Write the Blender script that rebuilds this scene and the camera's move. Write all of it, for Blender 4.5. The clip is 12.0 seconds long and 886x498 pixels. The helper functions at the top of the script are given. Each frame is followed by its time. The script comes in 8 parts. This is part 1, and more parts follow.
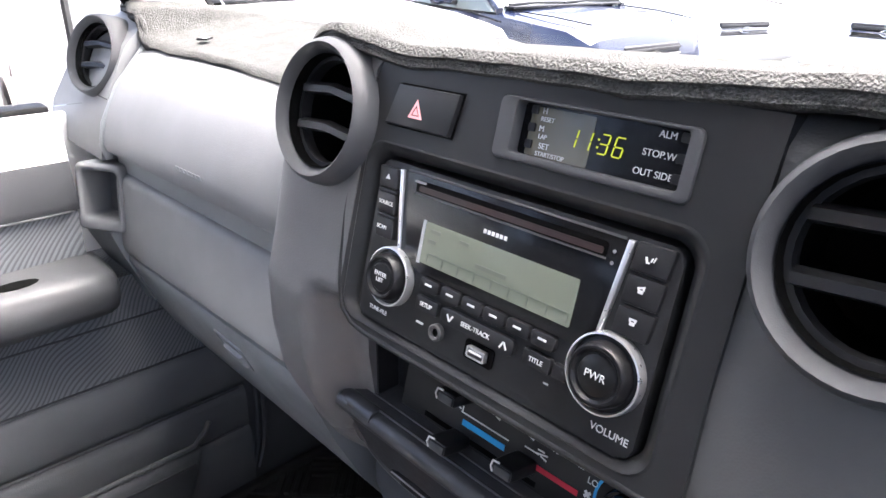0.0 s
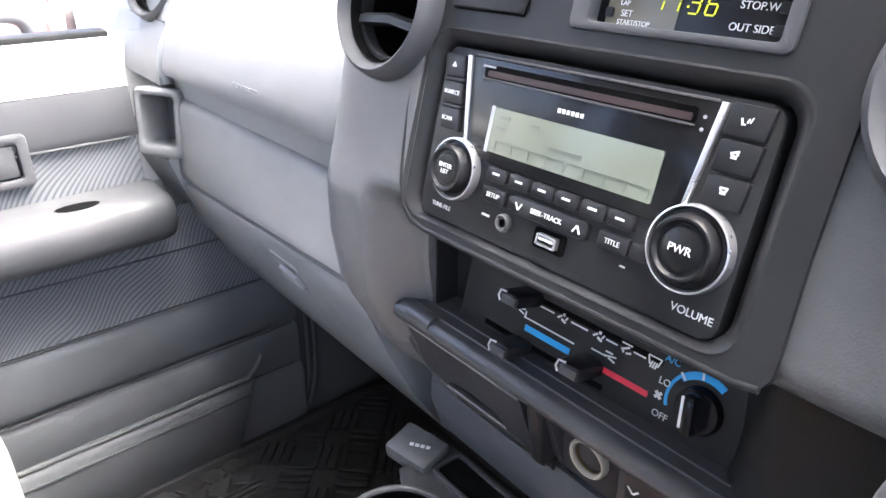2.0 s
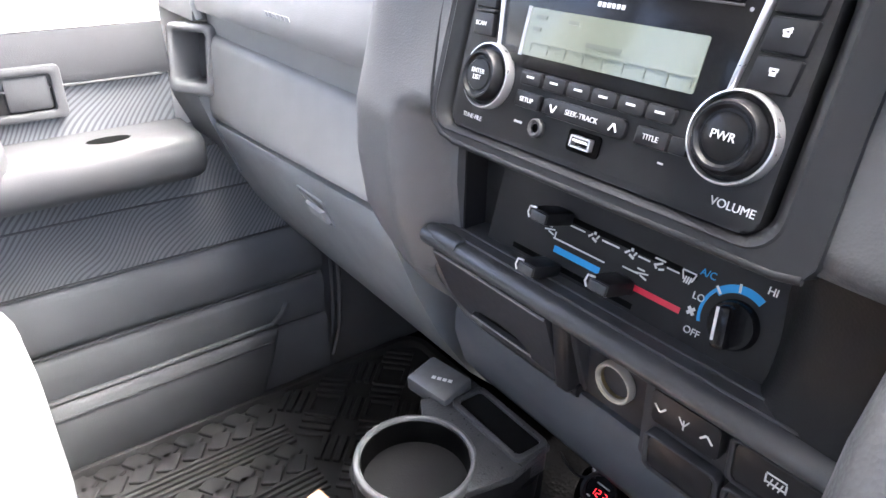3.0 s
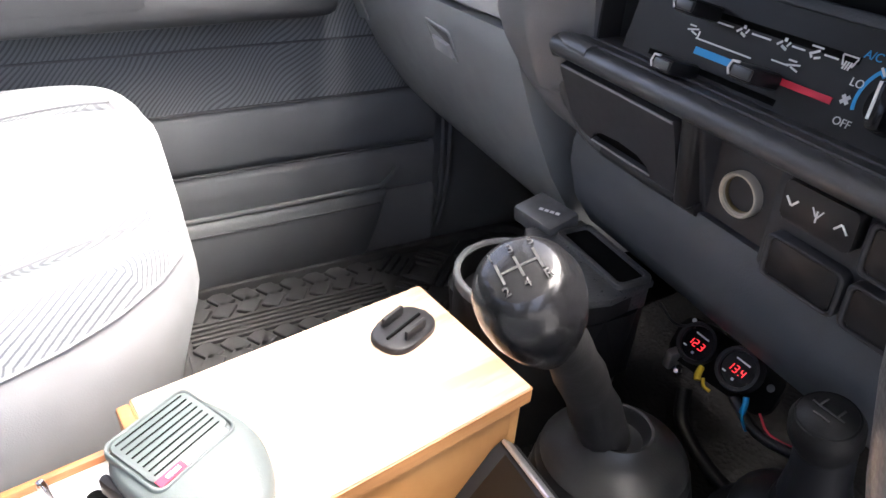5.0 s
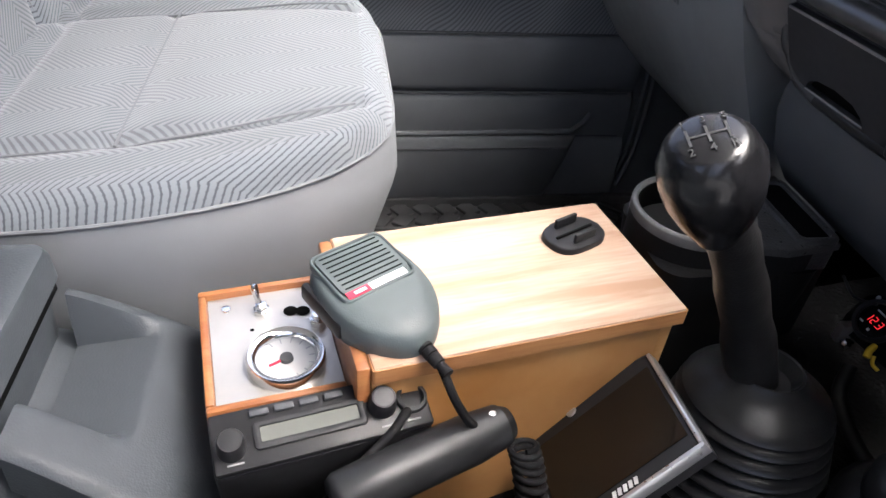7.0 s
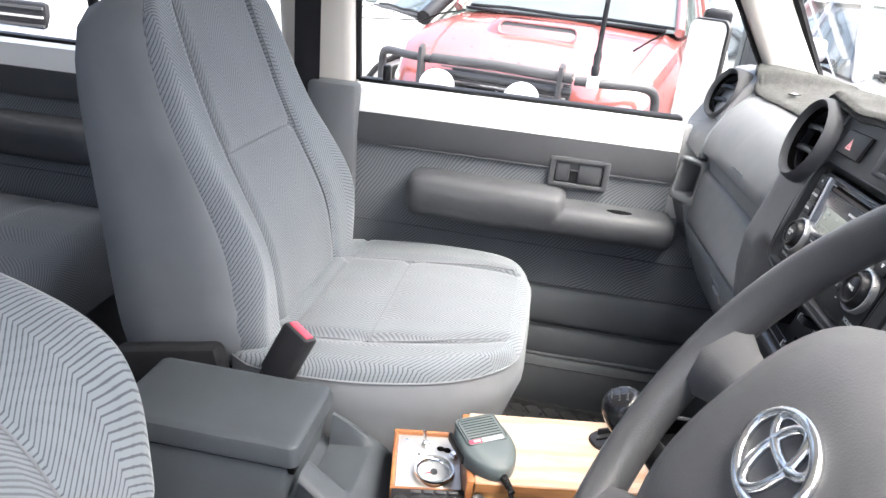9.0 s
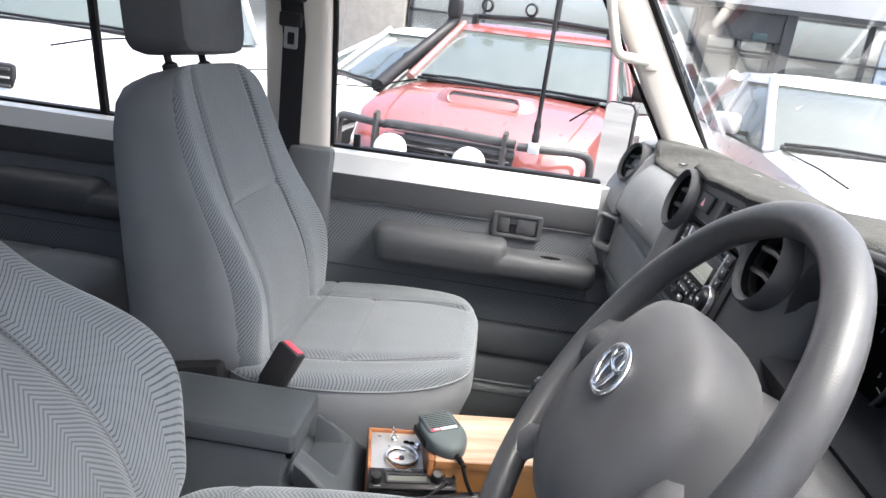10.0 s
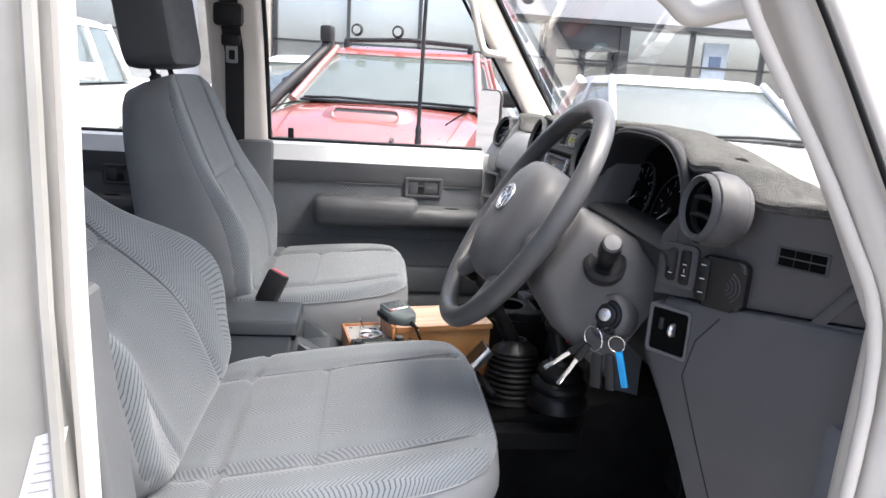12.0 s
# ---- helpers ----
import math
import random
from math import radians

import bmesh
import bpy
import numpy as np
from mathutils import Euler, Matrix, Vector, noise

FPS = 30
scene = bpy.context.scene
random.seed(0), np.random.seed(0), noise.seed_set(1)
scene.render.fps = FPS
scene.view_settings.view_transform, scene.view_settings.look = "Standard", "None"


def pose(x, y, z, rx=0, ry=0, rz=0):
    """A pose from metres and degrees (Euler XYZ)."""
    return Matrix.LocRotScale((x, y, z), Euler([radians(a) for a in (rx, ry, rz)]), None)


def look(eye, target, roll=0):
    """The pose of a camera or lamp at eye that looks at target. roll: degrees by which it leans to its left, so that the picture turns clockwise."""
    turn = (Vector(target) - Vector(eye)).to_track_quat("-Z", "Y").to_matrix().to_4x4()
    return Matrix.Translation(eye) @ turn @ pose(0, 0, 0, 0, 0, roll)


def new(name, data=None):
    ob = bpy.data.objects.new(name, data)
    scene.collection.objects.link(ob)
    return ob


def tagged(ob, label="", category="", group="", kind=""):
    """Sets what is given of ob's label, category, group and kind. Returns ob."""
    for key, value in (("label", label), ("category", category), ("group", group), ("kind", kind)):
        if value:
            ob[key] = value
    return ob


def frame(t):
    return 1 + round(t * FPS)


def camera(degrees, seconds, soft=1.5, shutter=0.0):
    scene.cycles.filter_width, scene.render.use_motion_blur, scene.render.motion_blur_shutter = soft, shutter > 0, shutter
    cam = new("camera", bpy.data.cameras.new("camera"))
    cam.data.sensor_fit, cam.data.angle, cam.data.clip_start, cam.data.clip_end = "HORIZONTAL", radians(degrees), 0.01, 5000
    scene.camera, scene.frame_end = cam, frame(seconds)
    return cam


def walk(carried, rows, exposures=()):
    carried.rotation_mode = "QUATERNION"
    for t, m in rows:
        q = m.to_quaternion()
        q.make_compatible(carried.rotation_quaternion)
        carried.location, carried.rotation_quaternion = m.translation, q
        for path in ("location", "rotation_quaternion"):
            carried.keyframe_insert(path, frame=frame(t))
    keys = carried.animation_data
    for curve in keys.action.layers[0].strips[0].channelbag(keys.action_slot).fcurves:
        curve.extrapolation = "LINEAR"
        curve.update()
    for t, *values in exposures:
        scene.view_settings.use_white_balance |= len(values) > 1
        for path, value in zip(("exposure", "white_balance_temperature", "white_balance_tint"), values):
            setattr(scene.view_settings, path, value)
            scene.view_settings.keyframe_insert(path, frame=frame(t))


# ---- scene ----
cam = camera(66.5, 12.0)
EXPOSURES = [(0, 3.55, 6200, 9), (1, 3.8, 6150, 8), (2.5, 4.4, 6200, 8), (4.5, 4.4, 6300, 9), (5, 3.85, 6400, 9), (5.5, 3.4, 6400, 7), (6, 3.15, 6350, 7), (7, 2.7, 6150, 8), (9, 2.95, 6200, 4), (9.5, 2.6, 6150, 4), (10.5, 2.35, 6150, 4), (12, 2.35, 6250, 6)]
PATH = [
    (0, (0.218, -0.251, 1.417), (-1.105, 1.014, 0.611), 1.2),
    (0.5, (0.216, -0.251, 1.419), (-1.109, 0.998, 0.591), 1.2),
    (1, (0.216, -0.251, 1.411), (-1.113, 0.981, 0.565), 0.9),
    (1.5, (0.212, -0.261, 1.389), (-1.136, 0.937, 0.526), 0.7),
    (2, (0.214, -0.264, 1.37), (-1.163, 0.879, 0.478), 0.5),
    (2.5, (0.217, -0.268, 1.352), (-1.177, 0.832, 0.432), 0.7),
    (2.7, (0.219, -0.269, 1.343), (-1.179, 0.819, 0.414), 1.0),
    (4.3, (0.241, -0.29, 1.271), (-1.205, 0.61, 0.222), 1.9),
    (4.5, (0.246, -0.296, 1.263), (-1.209, 0.567, 0.195), 2.4),
    (5, (0.256, -0.301, 1.247), (-1.214, 0.471, 0.132), 3.4),
    (5.5, (0.264, -0.303, 1.239), (-1.215, 0.393, 0.086), 3.7),
    (6, (0.275, -0.309, 1.234), (-1.214, 0.319, 0.057), 3.9),
    (6.5, (0.295, -0.321, 1.234), (-1.227, 0.164, 0.03), 4.4),
    (7, (0.308, -0.325, 1.226), (-1.25, -0.026, 0.009), 5.1),
    (7.2, (0.313, -0.322, 1.224), (-1.253, -0.117, -0.003), 4.8),
    (8.8, (0.59, -0.3, 1.453), (-1.215, -0.541, 0.626), 6.2),
    (9, (0.642, -0.293, 1.454), (-1.192, -0.535, 0.693), 5.9),
    (9.5, (0.754, -0.283, 1.489), (-1.128, -0.484, 0.845), 6.2),
    (10, (0.871, -0.287, 1.498), (-1.04, -0.403, 0.918), 7.4),
    (10.5, (1.008, -0.308, 1.481), (-0.917, -0.345, 0.94), 7.5),
    (11, (1.137, -0.337, 1.474), (-0.796, -0.314, 0.962), 7.1),
    (11.5, (1.242, -0.36, 1.453), (-0.693, -0.284, 0.953), 6.0),
    (12, (1.345, -0.371, 1.432), (-0.584, -0.153, 0.951), 3.6),
]
walk(cam, [(t, look(eye, target, roll)) for t, eye, target, roll in PATH], EXPOSURES)
SKY, SUN = 0.15, 0.38

# ---- light: bright overcast day ----
world = bpy.data.worlds.new("sky")
scene.world = world
world.use_nodes = True
wn = world.node_tree
sky = wn.nodes.new("ShaderNodeTexSky")
sky.sky_type, sky.sun_disc = "NISHITA", False
sky.sun_elevation, sky.sun_rotation = radians(65), radians(19)
sky.air_density, sky.dust_density = 0.5, 8.0
wn.nodes["Background"].inputs[1].default_value = SKY
wn.links.new(sky.outputs[0], wn.nodes["Background"].inputs[0])
sun = new("sun", bpy.data.lights.new("sun", "SUN"))
sun.data.energy, sun.data.angle, sun.data.color = SUN, radians(60), (1.0, 0.98, 0.96)
sun.matrix_world = look((0.9, 2.6, 6.9), (0, 0, 1))


# ---- materials ----
def node(nt, kind, **kw):
    n = nt.nodes.new(kind)
    for k, v in kw.items():
        n.inputs[k].default_value = v
    return n


def material(name, color, rough=0.5, metal=0.0, grain=0.0, grain_size=0.002, vary=0.12, vary_size=0.15, dirt=0.0, coat=0.0, spec=0.5, emit=None, power=0.0, transmission=0.0, ior=1.45):
    """Base colour with large-scale variation, fine relief and uneven gloss."""
    m = bpy.data.materials.new(name)
    m.use_nodes = True
    nt = m.node_tree
    b = nt.nodes["Principled BSDF"]
    b.inputs["Roughness"].default_value, b.inputs["Metallic"].default_value = rough, metal
    b.inputs["Coat Weight"].default_value, b.inputs["Specular IOR Level"].default_value = coat, spec
    b.inputs["Transmission Weight"].default_value, b.inputs["IOR"].default_value = transmission, ior
    if emit:
        b.inputs["Emission Color"].default_value, b.inputs["Emission Strength"].default_value = (*emit, 1), power
    b.inputs["Base Color"].default_value = (*color, 1)
    if vary or dirt or grain:
        tc = nt.nodes.new("ShaderNodeTexCoord")
    if vary:
        big = node(nt, "ShaderNodeTexNoise", Scale=1 / vary_size, Detail=5.0)
        nt.links.new(tc.outputs["Object"], big.inputs["Vector"])
        ramp = nt.nodes.new("ShaderNodeValToRGB")
        ramp.color_ramp.elements[0].position, ramp.color_ramp.elements[1].position = 0.3, 0.7
        ramp.color_ramp.elements[0].color = (*[c * (1 - vary) for c in color], 1)
        ramp.color_ramp.elements[1].color = (*[min(1, c * (1 + vary)) for c in color], 1)
        nt.links.new(big.outputs["Fac"], ramp.inputs[0])
        nt.links.new(ramp.outputs[0], b.inputs["Base Color"])
        rr = node(nt, "ShaderNodeMapRange", **{"To Min": max(0.02, rough - 0.08), "To Max": min(1, rough + 0.08)})
        fine = node(nt, "ShaderNodeTexNoise", Scale=7 / vary_size, Detail=4.0)
        nt.links.new(tc.outputs["Object"], fine.inputs["Vector"])
        nt.links.new(fine.outputs["Fac"], rr.inputs["Value"])
        nt.links.new(rr.outputs[0], b.inputs["Roughness"])
    if grain:
        v = node(nt, "ShaderNodeTexVoronoi", Scale=1 / grain_size)
        nt.links.new(tc.outputs["Object"], v.inputs["Vector"])
        bump = node(nt, "ShaderNodeBump", Strength=grain, Distance=grain_size * 0.25)
        nt.links.new(v.outputs["Distance"], bump.inputs["Height"])
        nt.links.new(bump.outputs[0], b.inputs["Normal"])
    return m


def fabric(name, light, dark, pitch, angle, swirl=0.6, cross=0.0):
    """Woven seat cloth: fine slanting lines that bend in slow waves."""
    m = bpy.data.materials.new(name)
    m.use_nodes = True
    nt = m.node_tree
    b = nt.nodes["Principled BSDF"]
    b.inputs["Roughness"].default_value = 0.95
    b.inputs["Specular IOR Level"].default_value = 0.15
    b.inputs["Sheen Weight"].default_value = 0.25
    tc = nt.nodes.new("ShaderNodeTexCoord")
    sep = nt.nodes.new("ShaderNodeSeparateXYZ")
    nt.links.new(tc.outputs["Object"], sep.inputs[0])

    def maths(op, a, c, k=None):
        n = nt.nodes.new("ShaderNodeMath")
        n.operation = op
        for i, v in enumerate((a, c, k)):
            if v is None:
                continue
            if isinstance(v, (int, float)):
                n.inputs[i].default_value = v
            else:
                nt.links.new(v, n.inputs[i])
        return n.outputs[0]

    run = maths("SUBTRACT", sep.outputs[1], maths("MULTIPLY", sep.outputs[2], 0.8))
    girth = maths("SUBTRACT", maths("ABSOLUTE", sep.outputs[0], 0.0), sep.outputs[2])
    zig = maths("PINGPONG", maths("MULTIPLY", sep.outputs[0], 1.0), 0.045)
    slow = node(nt, "ShaderNodeTexNoise", Scale=7.0, Detail=1.0)
    nt.links.new(tc.outputs["Object"], slow.inputs["Vector"])
    bend = maths("MULTIPLY", maths("SUBTRACT", slow.outputs["Fac"], 0.5), 0.05 * swirl)
    along = maths("ADD", maths("ADD", maths("MULTIPLY", run, math.cos(angle)), maths("MULTIPLY", zig, math.sin(angle))), bend)
    wave = maths("SINE", maths("MULTIPLY", along, 2 * math.pi / pitch), 0.0)
    fac = maths("MULTIPLY_ADD", wave, 0.5, 0.5)
    if cross:
        other = maths("ADD", maths("MULTIPLY", girth, 0.8), maths("MULTIPLY", sep.outputs[1], 0.25))
        wave2 = maths("MULTIPLY_ADD", maths("SINE", maths("MULTIPLY", other, 2 * math.pi / (pitch * 1.1)), 0.0), 0.5, 0.5)
        fac = maths("MULTIPLY", maths("SUBTRACT", 1.0, maths("POWER", maths("SUBTRACT", 1.0, fac), 3.0)), maths("SUBTRACT", 1.0, maths("MULTIPLY", maths("POWER", maths("SUBTRACT", 1.0, wave2), 3.0), cross)))
    nap = node(nt, "ShaderNodeTexNoise", Scale=900.0, Detail=2.0)
    nt.links.new(tc.outputs["Object"], nap.inputs["Vector"])
    fac = maths("ADD", fac, maths("MULTIPLY", maths("SUBTRACT", nap.outputs["Fac"], 0.5), 0.5))
    ramp = nt.nodes.new("ShaderNodeValToRGB")
    ramp.color_ramp.elements[0].position, ramp.color_ramp.elements[1].position = 0.15, 0.6
    ramp.color_ramp.elements[0].color, ramp.color_ramp.elements[1].color = (*dark, 1), (*light, 1)
    nt.links.new(fac, ramp.inputs[0])
    stain = node(nt, "ShaderNodeTexNoise", Scale=9.0, Detail=4.0)
    nt.links.new(tc.outputs["Object"], stain.inputs["Vector"])
    mixer = nt.nodes.new("ShaderNodeMix")
    mixer.data_type, mixer.blend_type = "RGBA", "MULTIPLY"
    mixer.inputs[0].default_value = 0.25
    nt.links.new(ramp.outputs[0], mixer.inputs[6])
    nt.links.new(stain.outputs["Fac"], mixer.inputs[7])
    nt.links.new(mixer.outputs[2], b.inputs["Base Color"])
    bump = node(nt, "ShaderNodeBump", Strength=0.35, Distance=0.0006)
    nt.links.new(fac, bump.inputs["Height"])
    nt.links.new(bump.outputs[0], b.inputs["Normal"])
    return m


def timber(name, light, dark, axis_scale, gloss=0.35):
    """Clear-coated pine with long grain along local y."""
    m = bpy.data.materials.new(name)
    m.use_nodes = True
    nt = m.node_tree
    b = nt.nodes["Principled BSDF"]
    b.inputs["Roughness"].default_value, b.inputs["Coat Weight"].default_value, b.inputs["Coat Roughness"].default_value = 0.5, 0.4, gloss
    tc = nt.nodes.new("ShaderNodeTexCoord")
    mp = nt.nodes.new("ShaderNodeMapping")
    mp.inputs["Scale"].default_value = axis_scale
    nt.links.new(tc.outputs["Object"], mp.inputs[0])
    n1 = node(nt, "ShaderNodeTexNoise", Scale=1.0, Detail=5.0, Distortion=0.6)
    nt.links.new(mp.outputs[0], n1.inputs["Vector"])
    n2 = node(nt, "ShaderNodeTexNoise", Scale=9.0, Detail=3.0)
    nt.links.new(mp.outputs[0], n2.inputs["Vector"])
    mixf = nt.nodes.new("ShaderNodeMath")
    mixf.operation = "MULTIPLY_ADD"
    mixf.inputs[1].default_value = 0.3
    nt.links.new(n2.outputs["Fac"], mixf.inputs[0])
    nt.links.new(n1.outputs["Fac"], mixf.inputs[2])
    ramp = nt.nodes.new("ShaderNodeValToRGB")
    ramp.color_ramp.elements[0].position, ramp.color_ramp.elements[1].position = 0.45, 0.8
    ramp.color_ramp.elements[0].color, ramp.color_ramp.elements[1].color = (*light, 1), (*dark, 1)
    nt.links.new(mixf.outputs[0], ramp.inputs[0])
    nt.links.new(ramp.outputs[0], b.inputs["Base Color"])
    return m


GREY = material("dash_grey_plastic", (0.105, 0.106, 0.11), 0.5, grain=0.35, grain_size=0.0013)
PANEL = material("dash_pad_plastic", (0.165, 0.169, 0.174), 0.5, grain=0.2, grain_size=0.0011)
LIDGREY = material("glovebox_plastic", (0.2, 0.213, 0.223), 0.36, grain=0.2, grain_size=0.0011)
# dash grey again, darkened: shade of the driver's side and recesses in its colour
SHADEGREY = material("dash_grey_shaded", (0.082, 0.083, 0.086), 0.45, grain=0.35, grain_size=0.0013)
GREY_LOW = material("lower_dash_plastic", (0.062, 0.069, 0.08), 0.5, spec=0.25, grain=0.3, grain_size=0.0012)
FASCIA = material("fascia_plastic", (0.018, 0.0185, 0.02), 0.45, spec=0.28, vary=0.1)
RINGGREY = material("vent_ring_plastic", (0.053, 0.055, 0.06), 0.55, spec=0.3, grain=0.15, grain_size=0.0008)
BLACK = material("black_plastic", (0.017, 0.017, 0.0185), 0.36, vary_size=0.05, spec=0.25)
SHELFGREY = material("shelf_satin_plastic", (0.045, 0.047, 0.051), 0.32, vary=0.15, vary_size=0.05)
SHELFDARK = material("lighter_panel_plastic", (0.032, 0.033, 0.037), 0.42, spec=0.25, vary=0.12, vary_size=0.04)
# pale grey for painted edge highlights and for small printed marks
EDGEGREY = material("edge_glint_and_print_grey", (0.22, 0.22, 0.225), 0.35, vary=0.2, vary_size=0.01)
HOODGREY = material("instrument_hood_plastic", (0.03, 0.0305, 0.033), 0.62, spec=0.25, grain=0.3, grain_size=0.0012)
# pale body paint made darker: shade on the driver's door post as colour
SHADEPAINT = material("door_frame_paint_shaded", (0.27, 0.265, 0.25), 0.35, vary=0.1, vary_size=0.08, coat=0.2)
WORNGLOSS = material("worn_gloss_black", (0.007, 0.007, 0.008), 0.22, vary=0.3, vary_size=0.012, grain=0.12, grain_size=0.0015)
LIGHTGREY = material("light_grey_plastic", (0.3, 0.31, 0.325), 0.4, vary=0.08, vary_size=0.02)
KNOBBLACK = material("knob_black", (0.008, 0.008, 0.009), 0.34, vary=0.1, vary_size=0.01, spec=0.3)
SCUFFPRINT = material("worn_grey_print", (0.032, 0.032, 0.033), 0.6, vary=0.3, vary_size=0.004)
GLOSS = material("gloss_black", (0.006, 0.006, 0.007), 0.2, vary=0.05, spec=0.3, coat=0.05)
# near-black; also stands in for the shade inside holes, slots and wells
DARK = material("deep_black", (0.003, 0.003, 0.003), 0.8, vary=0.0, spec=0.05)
RUBBER = material("black_rubber", (0.009, 0.009, 0.0096), 0.5, grain=0.2, grain_size=0.0015, spec=0.2)
BOOTRUBBER = material("gear_boot_rubber", (0.009, 0.009, 0.0095), 0.34, grain=0.1, grain_size=0.002, spec=0.35)
CHROME = material("chrome", (0.75, 0.75, 0.76), 0.12, metal=1.0, vary=0.03)
SILVER = material("satin_silver", (0.62, 0.62, 0.63), 0.3, metal=0.85, vary=0.04, vary_size=0.03)
WHITEPRINT = material("white_print", (0.62, 0.62, 0.62), 0.5, vary=0.0)
BLUEPRINT = material("blue_print", (0.02, 0.28, 0.62), 0.5, vary=0.0)
REDPRINT = material("red_print", (0.55, 0.02, 0.05), 0.5, vary=0.0)
PINKPRINT = material("pink_print", (0.8, 0.35, 0.36), 0.5, vary=0.0)
LCD = material("lcd_glass", (0.15, 0.168, 0.13), 0.16, vary=0.05, coat=0.3)
LCDINK = material("lcd_ink", (0.085, 0.1, 0.075), 0.3, vary=0.0)
VINYL = material("door_vinyl", (0.108, 0.114, 0.12), 0.55, grain=0.4, grain_size=0.0014)
ARMGREY = material("armrest_grey", (0.053, 0.055, 0.059), 0.5, grain=0.3, grain_size=0.0012)
# dash grey darkened further: shade on the driver's end panels put into the colour
DEEPSHADE = material("dash_grey_deep_shade", (0.053, 0.053, 0.057), 0.5, grain=0.35, grain_size=0.0013)
CONSOLEGREY = material("console_grey", (0.043, 0.049, 0.055), 0.48, grain=0.3, grain_size=0.0014, spec=0.35)
SIDECLOTH = material("seat_side_vinyl", (0.15, 0.158, 0.167), 0.7, grain=0.25, grain_size=0.001)
HEADCLOTH = material("headrest_vinyl", (0.055, 0.058, 0.064), 0.6, grain=0.4, grain_size=0.0013)
SEATCLOTH = fabric("seat_cloth", (0.166, 0.18, 0.193), (0.092, 0.101, 0.111), 0.0046, 0.85, 0.7)
BOLSTERCLOTH = fabric("bolster_cloth", (0.173, 0.19, 0.205), (0.067, 0.075, 0.086), 0.005, 0.62, 0.6, 0.35)
DOORCLOTH = fabric("door_cloth", (0.165, 0.175, 0.186), (0.088, 0.094, 0.103), 0.0052, 0.7, 1.3)
CREAM = material("pillar_trim_paint", (0.58, 0.55, 0.505), 0.42, vary=0.06)
WHITEPAINT = material("white_car_paint", (0.78, 0.78, 0.77), 0.22, vary=0.03, vary_size=0.6, coat=0.6)
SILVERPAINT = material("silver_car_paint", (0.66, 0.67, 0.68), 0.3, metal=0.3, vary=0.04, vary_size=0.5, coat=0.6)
REDPAINT = material("red_car_paint", (0.25, 0.07, 0.058), 0.3, vary=0.08, vary_size=0.5, coat=1.0)
REDPAINT.node_tree.nodes["Principled BSDF"].inputs["Coat IOR"].default_value = 2.2
BLUEPAINT = material("dark_blue_car_paint", (0.012, 0.018, 0.045), 0.2, vary=0.05, coat=0.7)
ROOFLINING = material("roof_lining", (0.68, 0.67, 0.64), 0.85, grain=0.3, grain_size=0.002)
CARPET = material("dark_carpet", (0.012, 0.0118, 0.0118), 0.95, spec=0.03, grain=0.8, grain_size=0.004, vary=0.3, vary_size=0.08)
MAT = material("rubber_floor_mat", (0.033, 0.033, 0.034), 0.55, vary=0.25, vary_size=0.1)
WHEELGREY = material("steering_leatherette", (0.05, 0.051, 0.054), 0.34, grain=0.3, grain_size=0.0012, vary=0.06, vary_size=0.05)
PADGREY = material("wheel_pad", (0.072, 0.072, 0.075), 0.5, grain=0.3, grain_size=0.0012)
PINE = timber("pine_top", (0.53, 0.41, 0.32), (0.36, 0.22, 0.14), (45, 4, 45))
PINESIDE = timber("pine_side", (0.48, 0.27, 0.105), (0.36, 0.16, 0.045), (6, 5, 40))
PINEEDGE = timber("pine_edge", (0.31, 0.135, 0.045), (0.2, 0.065, 0.02), (50, 5, 50), 0.25)
ALLOY = material("brushed_aluminium", (0.46, 0.445, 0.415), 0.38, metal=0.8, vary=0.1, vary_size=0.04)
MICGREY = material("mic_grey_green", (0.07, 0.085, 0.087), 0.45, grain=0.2, grain_size=0.001)
DIALFACE = material("dial_face", (0.5, 0.5, 0.49), 0.4, vary=0.05)
GLASS = material("clear_glass", (1, 1, 1), 0.0, vary=0.0, transmission=1.0, ior=1.28, spec=0.5)
REDPLASTIC = material("red_button", (0.5, 0.05, 0.08), 0.4, vary=0.1, vary_size=0.01)
BLUEPLASTIC = material("blue_tag", (0.01, 0.27, 0.6), 0.35, vary=0.1, vary_size=0.02)
YELLOW = material("yellow_wire", (0.75, 0.5, 0.03), 0.5, vary=0.0)
ASPHALT = material("asphalt", (0.15, 0.148, 0.145), 0.9, grain=0.8, grain_size=0.02, vary=0.25, vary_size=1.5)
CONCRETE = material("pale_cladding", (0.6, 0.61, 0.62), 0.6, vary=0.06, vary_size=1.5)
DARKFRAME = material("window_frame_dark", (0.035, 0.038, 0.042), 0.4, vary=0.05)
SHOPGLASS = material("shop_glass", (0.82, 0.87, 0.87), 0.05, metal=0.85, vary=0.15, vary_size=2.5, spec=1.0)
CARGLASS = material("car_glass", (0.09, 0.108, 0.102), 0.05, vary=0.1, vary_size=0.5, spec=0.6, coat=0.45)
TYRE = material("tyre", (0.02, 0.02, 0.02), 0.85, vary=0.2)
BARGREY = material("bar_powder_coat", (0.05, 0.05, 0.052), 0.5, vary=0.1)
LAMPGLASS = material("lamp_lens", (0.85, 0.85, 0.85), 0.1, vary=0.05, coat=0.5)
YDIGIT = material("clock_digits", (0.4, 0.42, 0.02), 0.5, vary=0.0, emit=(0.75, 0.8, 0.05), power=0.05)
RDIGIT = material("red_digits", (0.5, 0.02, 0.02), 0.5, vary=0.0, emit=(1.0, 0.03, 0.04), power=0.2)


